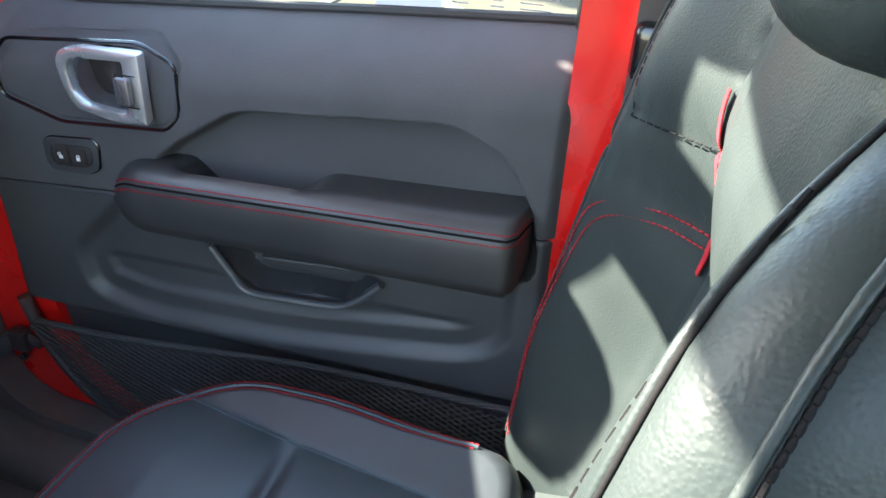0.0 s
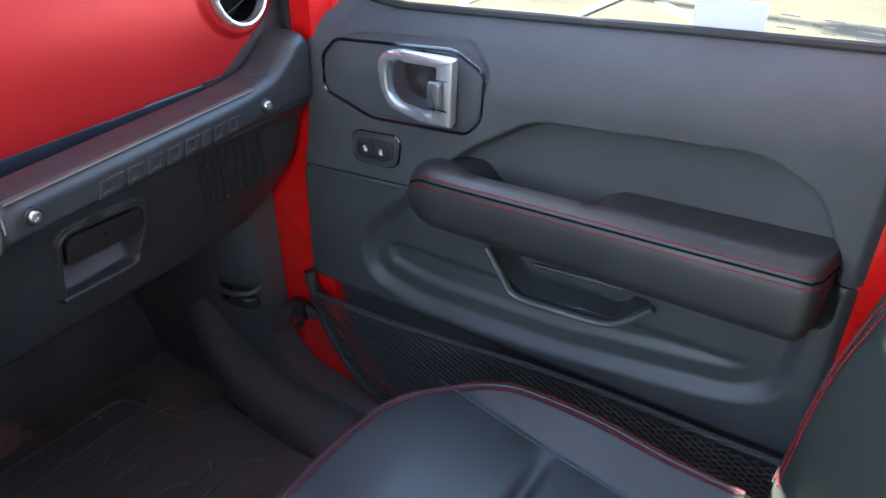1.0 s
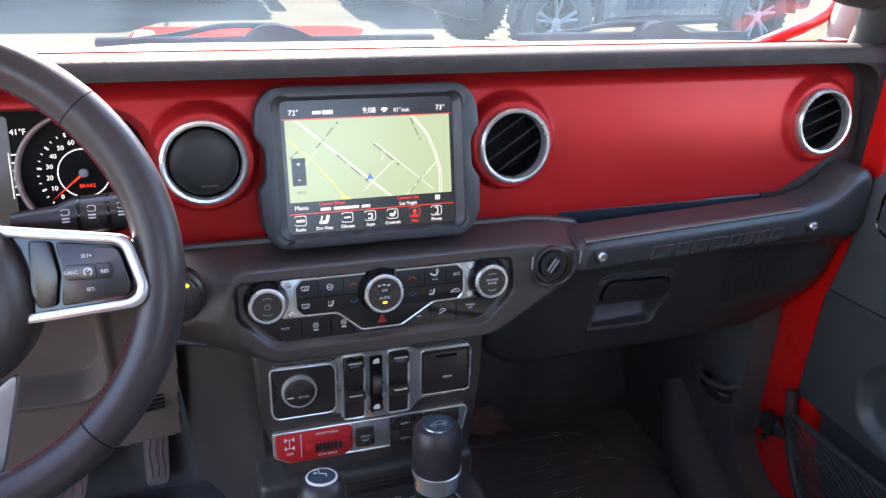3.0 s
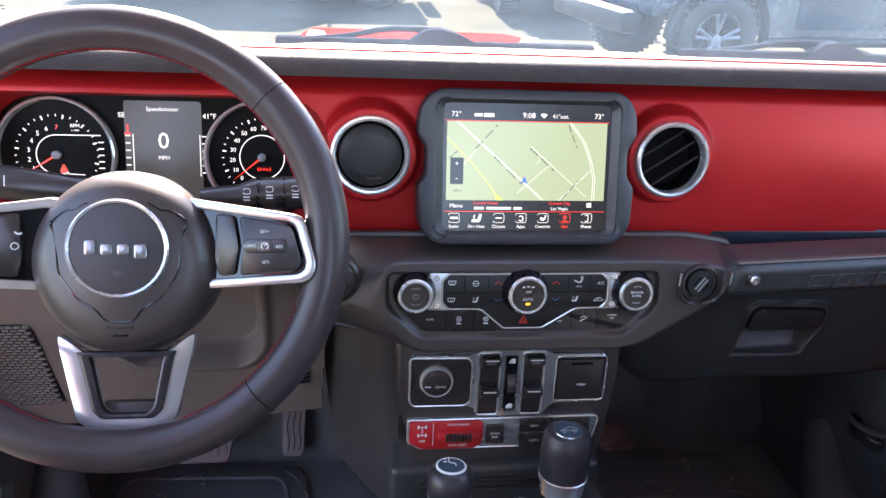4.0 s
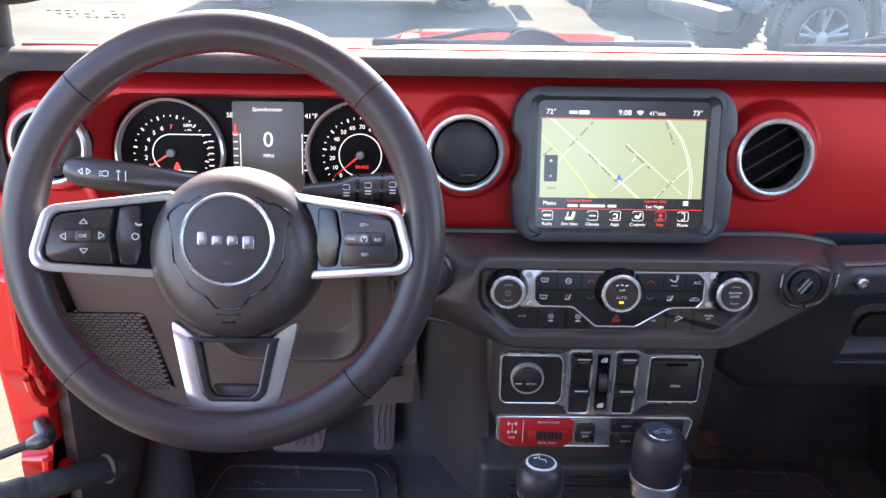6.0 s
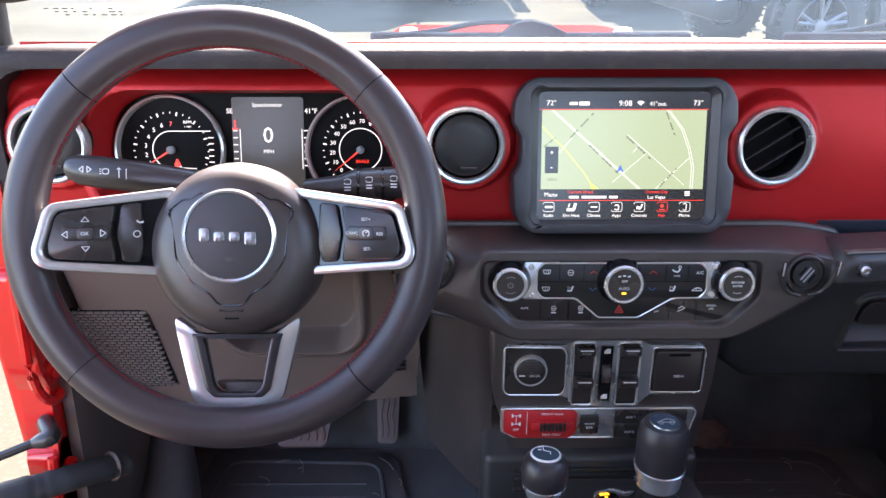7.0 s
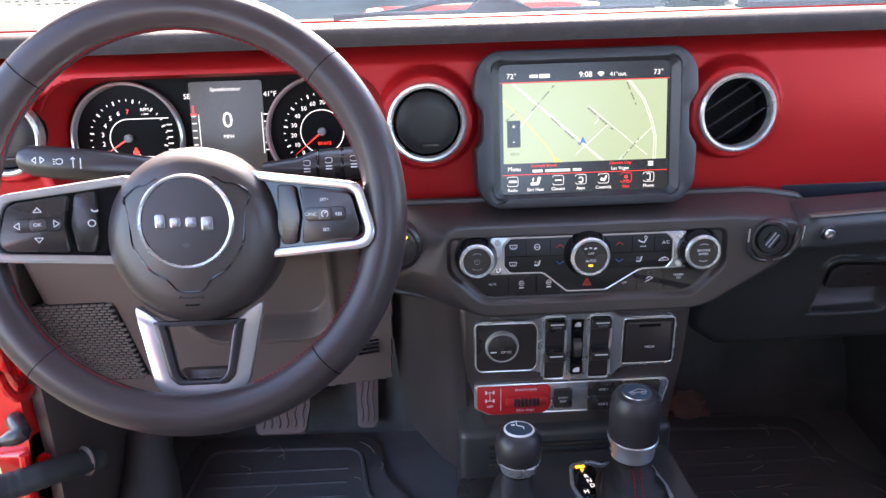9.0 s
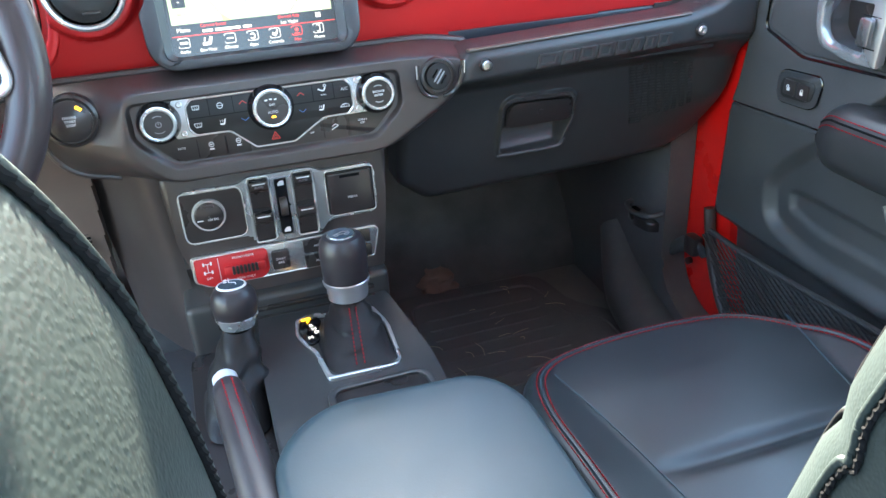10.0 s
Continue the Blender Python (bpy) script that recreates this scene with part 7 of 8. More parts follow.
field(bm, np.linspace(-0.64, 0.64, 60), np.linspace(0.655, 1.75, 50), hood_z, back=0.12)
part("bonnet_skin", bm, BONNET, hood)
# buffers coloured white to paint in the sun on their rubber
for x in (-0.26, 0.235):
    bm = B()
    lathe(bm, [(0.026, 0), (0.026, 0.02), (0.018, 0.034), (0.0005, 0.036)], Matrix.Translation((x, 1.02, 1.130)), 20, False)
    part("buffer", bm, WHITE, hood)
bm = B()
for k in range(12):
    box(bm, (-0.52 + k * 0.022, 0.60 + 0.0 * k, 1.186), (0.012, 0.06, 0.01), 0.002)
part("cowl_slot", bm, PLAS2, hood)

# roof and rear shell
bm = B()
box(bm, (0, -0.925, 1.800), (1.38, 1.65, 0.03), 0.01)
tagged(part("ceiling", bm, HEADL), "light grey roof lining", "ceiling", kind="structure")
bm = B()
for s in (-1, 1):
    box(bm, (s * 0.70, -1.28, 0.83), (0.06, 0.86, 0.76))
    box(bm, (s * 0.70, -1.66, 1.51), (0.06, 0.10, 0.64))
box(bm, (0, -1.72, 0.83), (1.40, 0.06, 0.76))
box(bm, (0, -1.25, 0.70), (1.30, 0.50, 0.36), 0.05)
box(bm, (0, -1.52, 1.0), (1.30, 0.16, 0.62), 0.05)
tagged(part("rear_shell", bm, PLAS), "dark rear cabin walls and rear bench", "car body", kind="structure")
bm = B()
box(bm, (0.760, -1.30, 0.82), (0.05, 1.10, 0.72), 0.02)
box(bm, (0.760, -0.36, 0.80), (0.03, 0.66, 0.70), 0.01)
tagged(part("outer_panel", bm, BODY), "red outer door and quarter panel skin", "car body", kind="structure")

# unseen sun visors hanging down from their rods, added to shade the seats
for x0, x1, z0, z1, xr in ((0.235, 0.610, 1.590, 1.712, 0.595), (-0.600, -0.060, 1.520, 1.765, -0.585)):
    vs = thing("unseen_visor", ((x0 + x1) / 2, -0.06, 1.78), "unseen light grey sun visor folded down behind the windscreen, added to shade a seat", "sun visor", "sun visors")
    bm = B()
    prism(bm, rrect(x0, z0, x1, z1, 0.03, 5), Matrix.Translation((0, -0.064, 0)) @ XZ, -0.008, 0.008, 0.004)
    part("visor_panel", bm, HEADL, vs)
    bm = B()
    tube(bm, [(xr, -0.11, 1.80), (xr, -0.064, z1 + 0.015), (xr, -0.064, z1 - 0.010), (x0 + x1 - xr, -0.064, z1 - 0.010)], 0.005, 8)
    part("visor_rod", bm, PILLAR, vs)

# B pillar trim with belt on the passenger side
bm = B()
prism(bm, rpoly([(-0.748, 0.55), (-0.90, 0.55), (-0.90, 1.79), (-0.752, 1.79), (-0.746, 1.2)], 0.008, 3), YZ, 0.640, 0.668, 0.012, 3)
tagged(part("pillar_cover", bm, PLAS), "black B pillar cover", "trim", kind="structure")
belt = thing("seat_belt", (0.62, -0.82, 0.7), "dark seat belt webbing running down the pillar with its guide", "seat belt")
bm = B()
for a, b in (((0.632, -0.80, 1.56), (0.630, -0.783, 1.245)), ((0.630, -0.766, 1.215), (0.634, -0.752, 0.75))):
    p, q = Vector(a), Vector(b)
    vs = [bm.verts.new(p + Vector((0.0, d, 0))) for d in (-0.015, 0.015)] + [bm.verts.new(q + Vector((0.0, d, 0))) for d in (0.015, -0.015)]
    f = bm.faces.new(vs)
    bmesh.ops.solidify(bm, geom=[f], thickness=0.0016)
part("webbing", bm, BELT, belt)
bm = B()
box(bm, (0.632, -0.768, 1.224), (0.020, 0.044, 0.050), 0.008)
part("belt_guide", bm, GLOSS, belt)

# ---- passenger door ----
door = thing("door_1", (0.68, -0.35, 0.55), "shut passenger door with black soft trim, armrest and silver handle", "car door", kind="structure")
belt_y = np.array([-0.72, -0.66, -0.47, -0.38, -0.28, -0.19, -0.12, -0.06, -0.01, 0.03])
belt_z = np.array([1.2115, 1.2085, 1.197, 1.1905, 1.1835, 1.1775, 1.173, 1.178, 1.196, 1.208])
front_z = np.array([0.50, 0.60, 0.65, 0.70, 0.73, 0.75, 0.88, 0.95, 1.00, 1.05, 1.25])
front_y = np.array([-0.20, -0.13, -0.075, -0.042, -0.02, 0.004, 0.002, 0.002, -0.010, -0.017, -0.022])
rec = rpoly([(-0.197, 0.983), (-0.271, 1.052), (-0.352, 1.104), (-0.590, 1.124), (-0.648, 1.098), (-0.682, 1.035), (-0.690, 0.96), (-0.63, 0.94), (-0.20, 0.94)], 0.02, 4)
podo = rpoly([(-0.100, 0.885), (-0.115, 0.815), (-0.20, 0.795), (-0.40, 0.80), (-0.62, 0.83), (-0.668, 0.86), (-0.672, 0.99), (-0.19, 0.975)], 0.03, 5)
pocket = rpoly([(-0.302, 0.922), (-0.344, 0.866), (-0.470, 0.874), (-0.512, 0.918)], 0.012, 4)
plate = rpoly([(-0.057, 1.125), (-0.080, 1.149), (-0.250, 1.163), (-0.289, 1.143), (-0.287, 1.088), (-0.268, 1.067), (-0.130, 1.058), (-0.057, 1.080)], 0.01, 4)
hcup = rpoly([(-0.1655, 1.130), (-0.170, 1.139), (-0.184, 1.1435), (-0.235, 1.144), (-0.231, 1.087), (-0.214, 1.0865), (-0.180, 1.0905), (-0.168, 1.104)], 0.006, 4)
lockp = rpoly([(-0.101, 1.030), (-0.110, 1.038), (-0.170, 1.043), (-0.176, 1.035), (-0.172, 1.006), (-0.160, 0.999), (-0.108, 0.996), (-0.101, 1.003)], 0.005, 3)


def door_x(Y, Z):
    zb = np.interp(Y, belt_y, belt_z)
    x = 0.660 + 0.082 * np.clip((Z - zb + 0.075) / 0.075, 0, 1) ** 2.4
    x = x + 0.022 * step(sdf(Y, Z, rec), -0.001, 0.009) * step(Z, 0.90, 0.97)
    x = x + 0.012 * step(sdf(Y, Z, podo), -0.004, 0.018) * step(Z, 1.0, 0.97) + 0.012 * step(sdf(Y, Z, podo), 0.035, 0.05) * step(Z, 0.885, 0.87) * 0.5
    x = x + 0.034 * step(sdf(Y, Z, pocket), -0.001, 0.006)
    x = x + 0.004 * step(np.abs(Z - (0.967 + (-0.027 - Y) * 0.065)), 0.0022, 0.0008) * (np.abs(Y + 0.366) > 0.17)
    x = x + 0.026 * step(sdf(Y, Z, hcup), -0.004, 0.003)
    d = sdf(Y, Z, plate)
    x = x + 0.004 * step(d, -0.002, 0.001) * step(d, 0.006, 0.003) + 0.003 * step(d, 0.002, 0.005)
    x = x + 0.020 * step(Z, 0.79 - 0.0 * Y, 0.765)
    return x + 0.012 * step(Y, -0.69, -0.71) + 0.02 * step(Y, np.interp(Z, front_z, front_y) - 0.016, np.interp(Z, front_z, front_y)) ** 2




def door_sheet(lo, hi, nu, nv, off):
    """The trim between two edge lines of the door, its grid bent to follow them."""
    Y0, S = np.meshgrid(np.linspace(-0.708, 0.02, nu), np.linspace(0, 1, nv))
    Y = Y0
    for _ in range(6):
        Z = lo(Y) + (hi(Y) - lo(Y)) * S
        Y = -0.708 + (Y0 + 0.708) * (np.interp(Z, front_z, front_y) + 0.708) / 0.728
    X = door_x(Y, Z) + off
    bm = B()
    vs = [[bm.verts.new((X[i, j], Y[i, j], Z[i, j])) for j in range(nu)] for i in range(nv)]
    for i in range(nv - 1):
        for j in range(nu - 1):
            bm.faces.new((vs[i][j], vs[i][j + 1], vs[i + 1][j + 1], vs[i + 1][j]))
    g = bmesh.ops.extrude_edge_only(bm, edges=[e for e in bm.edges if e.is_boundary])["geom"]
    for v in g:
        if isinstance(v, bmesh.types.BMVert):
            v.co.x += 0.03
    return bm


def split_z(Y):
    return 0.967 + (-0.027 - Y) * 0.065


part("upper_trim", door_sheet(split_z, lambda Y: np.interp(Y, belt_y, belt_z), 280, 110, 0.0), DOORV, door, "soft grained black upper trim")
lowt = part("lower_trim", door_sheet(lambda Y: 0.53 + 0 * Y, lambda Y: split_z(Y) - 0.0015, 240, 170, 0.0015), DOORP, door, "black plastic lower trim")
# armrest, lofted along the door
bm = B()
rows = []
for k in range(61):
    t = k / 60
    y = -0.190 - 0.488 * t
    en = min(1.0, math.sqrt(max(0.0, 1 - (max(0, (0.14 - t) / 0.14)) ** 2)) + 0.02) * min(1.0, math.sqrt(max(0.0, 1 - (max(0, (t - 0.95) / 0.05)) ** 2)) + 0.04)
    xi = 0.672 - (0.052 + 0.012 * t) * (0.25 + 0.75 * en)
    zt = 1.028 + 0.020 * t
    zb = 0.945 + 0.010 * t + 0.02 * (1 - en)
    zt = zt - 0.028 * (1 - min(1, t / 0.10)) ** 2
    cup = 0.030 * float(step(np.array(t), 0.185, 0.275) * step(np.array(t), 0.56, 0.43))
    sec = [(0.684, zb + 0.004), (xi + 0.022, zb), (xi + 0.008, zb + 0.008), (xi, zb + 0.026), (xi + 0.001, zt - 0.030), (xi + 0.004, zt - 0.016), (xi + 0.012, zt - 0.005), (xi + 0.022, zt - 0.001), (xi + 0.027, zt - cup * 0.3), (xi + 0.031, zt - cup), (0.684, zt - cup)]
    rows.append([bm.verts.new((x, y, z)) for x, z in sec])
for a, b in zip(rows, rows[1:]):
    for j in range(11):
        bm.faces.new((a[j], a[(j + 1) % 11], b[(j + 1) % 11], b[j]))
bm.faces.new(rows[0])
bm.faces.new(rows[-1][::-1])
arest = [tuple(r[5].co) for r in rows]
seam_rows = [[tuple(r[5].co.lerp(r[k].co, f)) for r in rows] for k, f in ((6, 0.40), (4, 0.45))]
arm_d = part("armrest", bm, DOORL, door, "padded leather armrest", 50)
for sr in seam_rows:
    bm = B()
    stitches(bm, [(x - 0.0006, y, z + 0.0003) for x, y, z in sr[2:]], 0.0040, 0.0018, 0.0008)
    part("stitching", bm, STITCH, arm_d, "red double stitching")
bm = B()
tube(bm, [(x - 0.0002, y, z) for x, y, z in arest[2:]], 0.0013, 6)
part("piping", bm, DARKTH, arm_d)
# pull pocket lip
bm = B()
tube(bm, smooth_path([(0.664, y, z) for y, z in [(-0.300, 0.924), (-0.322, 0.893), (-0.343, 0.868), (-0.40, 0.868), (-0.462, 0.873), (-0.490, 0.890), (-0.515, 0.915)]], 6), 0.0045, 8)
part("pocket_lip", bm, mat("satin grey plastic", (0.07, 0.075, 0.085), 0.35), lowt, "satin grey pocket lip")
bm = B()
tube(bm, [(0.676, -0.362, 0.914), (0.676, -0.475, 0.921)], 0.003, 8)
part("pocket_edge", bm, DOORP, lowt)
# handle
bm = B()
ho = rpoly([(-0.152, 1.136), (-0.160, 1.150), (-0.180, 1.155), (-0.257, 1.156), (-0.255, 1.076), (-0.215, 1.0765), (-0.168, 1.083), (-0.156, 1.105)], [0.008, 0.012, 0.01, 0.003, 0.003, 0.01, 0.01, 0.012], 5)
hi = rpoly([(-0.1655, 1.130), (-0.170, 1.139), (-0.184, 1.1435), (-0.235, 1.144), (-0.231, 1.087), (-0.214, 1.0865), (-0.180, 1.0905), (-0.168, 1.104)], [0.006, 0.008, 0.006, 0.003, 0.003, 0.006, 0.008, 0.008], 5)
ring(bm, ho, hi, YZ, 0.658, 0.646, 0.0035)
bm2 = B()
tube(bm2, [(0.662, y, z) for y, z in plate], 0.0022, 6, True)
part("plate_groove", bm2, GLOSS, door)
hd = part("door_handle", bm, CHROME, door, "satin silver pull handle")
bm = B()
prism(bm, rpoly([(u, v) for u, v in hi], 0.002, 2), YZ, 0.695, 0.684)
part("handle_cup", bm, PLAS2, door)
bm = B()
prism(bm, rrect(-0.246, 1.100, -0.229, 1.130, 0.003, 3), YZ, 0.642, 0.6365, 0.0015)
part("lock_tab", bm, SATIN, hd)
for z in (1.098, 1.133):
    bm = B()
    tube(bm, [(0.6408, -0.2535, z), (0.6408, -0.230, z)], 0.0007, 5)
    part("groove", bm, GLOSS, hd)
# lock switch
bm = B()
prism(bm, lockp, YZ, 0.665, 0.656, 0.0015)
lk = part("lock_switch", bm, DOORP, door, "black lock switch panel")
bm = B()
tube(bm, [(0.6588, y, z) for y, z in lockp], 0.0016, 6, True)
part("switch_groove", bm, GLOSS, lk)
bm = B()
prism(bm, rpoly([(-0.110, 1.024), (-0.116, 1.031), (-0.165, 1.034), (-0.168, 1.028), (-0.165, 1.012), (-0.158, 1.007), (-0.114, 1.004), (-0.110, 1.010)], 0.004, 3), YZ, 0.66, 0.6545, 0.001)
part("switch_well", bm, RUBBER, lk)
for y in (-0.1265, -0.150):
    bm = B()
    prism(bm, rrect(y - 0.010, 1.009, y + 0.010, 1.029, 0.003, 3), YZ, 0.66, 0.6525, 0.0015)
    sw = part("rocker", bm, PLAS2, lk)
    bm = B()
    box(bm, (0.652, y, 1.0175), (0.001, 0.0046, 0.0042))
    ring(bm, rpoly(circ(0.0023, 8, y + (0.0016 if y > -0.14 else 0), 1.0208), 0.0004, 1), rpoly(circ(0.0015, 8, y + (0.0016 if y > -0.14 else 0), 1.0208), 0.0004, 1), YZ, 0.6525, 0.6516)
    part("padlock_icon", bm, WHITE, sw)
# map pocket net
net = part("pocket_frame", (lambda b: (tube(b, smooth_path([(0.655, -0.006, 0.79), (0.655, -0.020, 0.735), (0.655, -0.043, 0.683), (0.655, -0.085, 0.628), (0.655, -0.135, 0.598), (0.655, -0.22, 0.575)], 6), 0.009, 10), b)[1])(B()), PLAS, door, "black pocket frame")
bm = B()
zt0 = lambda y: 0.764 + (-0.043 - y) * 0.045
for fam in (0, 1):
    for k in range(60):
        c0 = -0.25 + k * 0.0165
        pts = []
        for q in range(40):
            s = q / 39
            z = 0.575 + 0.205 * s
            y = -(c0 + (0.42 * s if fam else 0.42 * (1 - s))) * 1.0 - 0.0
            fy = float(np.interp(z, front_z, front_y)) - 0.012
            if z > zt0(y) or y > fy or y < -0.70:
                if len(pts) > 1:
                    tube(bm, pts, 0.0017, 4, flat=0.6)
                pts = []
                continue
            pts.append((0.646 + 0.006 * math.sin(11 * y) - 0.004 * math.sin(math.pi * s) + 0.0012 * fam, y, z))
        if len(pts) > 1:
            tube(bm, pts, 0.0017, 4, flat=0.6)
nt = part("net", bm, STRAP, net, "stretchy black pocket net")
nt["kind"] = "stuff"
bm = B()
tube(bm, [(0.645 + 0.006 * math.sin(11 * y), y, zt0(y)) for y in np.linspace(-0.03, -0.69, 40)], 0.0042, 8)
part("net_hem", bm, STRAP, net)
# window
bm = B()
prism(bm, [(-0.705, 1.15), (0.02, 1.15), (-0.02, 1.66), (-0.70, 1.68)], YZ, 0.757, 0.761)
gl = part("window_glass", bm, GLASS, door, "clear side window")
gl.visible_shadow = False
bm = B()
prism(bm, rrect(-0.549, 1.203, -0.478, 1.236, 0.002, 2), YZ, 0.7545, 0.7565)
part("sticker", bm, LABEL, gl, "white paper sticker")
bm = B()
rngm = random.Random(8)
for row, (y0, y1) in enumerate(((-0.560, -0.59), (-0.60, -0.622), (-0.63, -0.668))):
    for j in range(3):
        L = rngm.uniform(0.5, 1.0)
        bar(bm, YZ @ Matrix.Translation((0, 0, 0.7555)), y0, 1.228 - j * 0.006, y0 + (y1 - y0) * L, 1.228 - j * 0.006, 0.0013)
part("glass_mark", bm, GREYP, gl, "small grey glass maker's marks")
bm = B()
tube(bm, [(0.748, y, z + 0.003) for y, z in zip(np.linspace(-0.70, 0.02, 40), np.interp(np.linspace(-0.70, 0.02, 40), belt_y, belt_z))], 0.006, 8)
part("window_seal", bm, RUBBER, door)
for y0, y1 in ((-0.705, -0.70), (0.015, -0.03)):
    bm = B()
    tube(bm, [(0.745, y0, 1.19), (0.735, y1, 1.68)], 0.017, 10)
    part("window_frame", bm, PLAS2, door)
bm = B()
prism(bm, rpoly([(0.03, 1.19), (-0.055, 1.172), (-0.02, 1.24), (0.02, 1.30)], 0.01, 3), YZ, 0.735, 0.752, 0.004)
part("mirror_sail", bm, BLACKP, door)
# door check strap
st = thing("door_strap", (0.64, 0.03, 0.66), "black woven door check strap between body and door", "strap")
bm = B()
tube(bm, smooth_path([(0.640, 0.085, 0.672), (0.640, 0.055, 0.690), (0.648, 0.030, 0.712), (0.652, 0.010, 0.715), (0.662, -0.005, 0.70)], 5), 0.012, 8, flat=0.45, up=(1, 0, 0))
part("strap_web", bm, STRAP, st)
bm = B()
box(bm, (0.652, 0.018, 0.712), (0.02, 0.03, 0.035), 0.006)
part("strap_clip", bm, PLAS2, st)
bm = B()
lathe(bm, [(0.006, 0), (0.006, 0.008), (0.003, 0.01)], axis((0.655, 0.022, 0.680), (-1, 0, 0)), 12)
part("strap_bolt", bm, PLAS2, st)
# seat side lever and latch by the sill
lv = thing("seat_lever", (0.60, -0.62, 0.58), "dark seat lever with pale metal end beside the door sill", "lever")
bm = B()
tube(bm, smooth_path([(0.605, -0.70, 0.74), (0.608, -0.65, 0.735), (0.610, -0.60, 0.70), (0.612, -0.575, 0.665)], 5), 0.014, 10, flat=0.7)
part("lever_body", bm, PLAS2, lv)
bm = B()
lathe(bm, [(0.016, -0.004), (0.018, 0.0), (0.016, 0.005), (0.012, 0.006)], axis((0.606, -0.590, 0.705), (-0.4, 0.4, 0.8)), 16)
part("lever_end", bm, SATIN, lv)
bm = B()
box(bm, (0.615, -0.625, 0.585), (0.03, 0.10, 0.13), 0.01)
part("bracket", bm, BODY, lv, "red painted bracket")

# ---- wing mirror ----
mir = thing("wing_mirror", (0.95, 0.06, 1.15), "black wing mirror beside the passenger window", "wing mirror")
MM = Matrix.Translation((0.972, 0.005, 1.284)) @ Matrix.Rotation(radians(-14), 4, "Z") @ XZ
bm = B()
ring(bm, rrect(-0.145, -0.105, 0.145, 0.105, 0.03, 6), rrect(-0.129, -0.090, 0.126, 0.09, 0.02, 6), MM, -0.03, 0.012, 0.005)
prism(bm, rrect(-0.142, -0.10, 0.142, 0.10, 0.03, 6), MM, -0.09, -0.012, 0.0)
part("mirror_shell", bm, BLACKP, mir)
bm = B()
prism(bm, rrect(-0.130, -0.091, 0.127, 0.091, 0.02, 6), MM, -0.008, 0.0)
part("mirror_glass", bm, MIRROR, mir, "mirror glass")
bm = B()
prism(bm, rpoly([(0.770, 1.45), (0.772, 1.26), (0.782, 1.215), (0.800, 1.178), (0.852, 1.168), (0.858, 1.20), (0.850, 1.24), (0.846, 1.45)], 0.012, 4), XZ @ Matrix.Translation((0, 0, 0.004)), -0.09, 0.0, 0.014, 4)
part("mirror_arm", bm, BLACKP, mir)
bm = B()
dome(bm, rrect(0.762, 1.115, 0.852, 1.172, 0.02, 4), (0.807, 1.143), lambda u, v: 0.0, 0.015, 0.06, XZ @ Matrix.Translation((0, 0, 0.004)), 3, 4)
part("mirror_foot", bm, BLACKP, mir)

# ---- driver's door opening: hinge, strap ----
hg = thing("hinge_mount", (-0.70, -0.02, 0.7), "red painted hinge mount with bolts in the open driver's doorway", "hinge")
DS = Matrix.Diagonal((-1, 1, 1, 1)) @ YZ
for poly, w in (([(-0.022, 1.06), (0.03, 1.06), (0.05, 0.98), (0.03, 0.90), (-0.008, 0.885), (-0.024, 0.93)], 0.672), ([(-0.034, 0.815), (0.0, 0.83), (0.02, 0.79), (0.0, 0.72), (-0.04, 0.735)], 0.674)):
    bm = B()
    prism(bm, rpoly(poly, 0.012, 4), DS, 0.705, w - 0.006, 0.006, 3)
    hp = part("hinge_plate", bm, BODY, hg, "red painted hinge plate")
    bm = B()
    tube(bm, smooth_path([(-w + 0.004, poly[0][0] - 0.004, poly[0][1]), (-w + 0.001, poly[-1][0] - 0.010, poly[-1][1]), (-w + 0.006, poly[-2][0] - 0.004, poly[-2][1] - 0.004), (-w + 0.006, poly[-3][0], poly[-3][1] - 0.012)], 5), 0.006, 8)
    part("hinge_lip", bm, BODY, hp)
for y, z in ((-0.002, 0.916), (-0.006, 1.001), (-0.016, 0.783)):
    bm = B()
    lathe(bm, [(0.013, 0), (0.013, 0.003), (0.008, 0.0035), (0.008, 0.009), (0.005, 0.010)], axis((-0.666, y, z), (1, -0.3, 0)), 14)
    part("hinge_bolt", bm, BODY, hg)
ds = thing("door_strap", (-0.66, 0.0, 0.72), "wrinkled black door harness sleeve leading out of the driver's doorway", "strap")
bm = B()
rngs = random.Random(12)
pts = smooth_path([(-0.606, 0.010, 0.766), (-0.622, -0.012, 0.776), (-0.648, -0.042, 0.788), (-0.676, -0.062, 0.791), (-0.706, -0.081, 0.795), (-0.80, -0.14, 0.79), (-0.96, -0.23, 0.76)], 7)
tube(bm, pts, [0.0175 + 0.0005 * math.sin(k * 1.7) + rngs.uniform(-0.0010, 0.0010) + 0.00007 * k for k in range(len(pts))], 14, flat=0.75, up=(0.3, 0, 1))
part("sleeve", bm, RUBBER, ds, "wrinkled black rubber sleeve")
bm = B()
lathe(bm, [(0.0175, -0.003), (0.0195, 0.0), (0.0175, 0.003), (0.0150, 0.002)], axis((-0.618, -0.004, 0.772), (-0.6, -0.8, 0.3)), 24)
part("sleeve_collar", bm, TAUPE, ds)
bm = B()
tube(bm, [(-0.672, -0.045, 0.849), (-0.704, -0.062, 0.843), (-0.92, -0.15, 0.80)], 0.0055, 8)
rod = part("check_rod", bm, PLAS2, ds)
bm = B()
tube(bm, smooth_path([(-0.680, -0.018, 0.857), (-0.668, -0.034, 0.855), (-0.660, -0.045, 0.853), (-0.680, -0.050, 0.847)], 4), [0.008] + [0.0105] * 10 + [0.009, 0.007], 12)
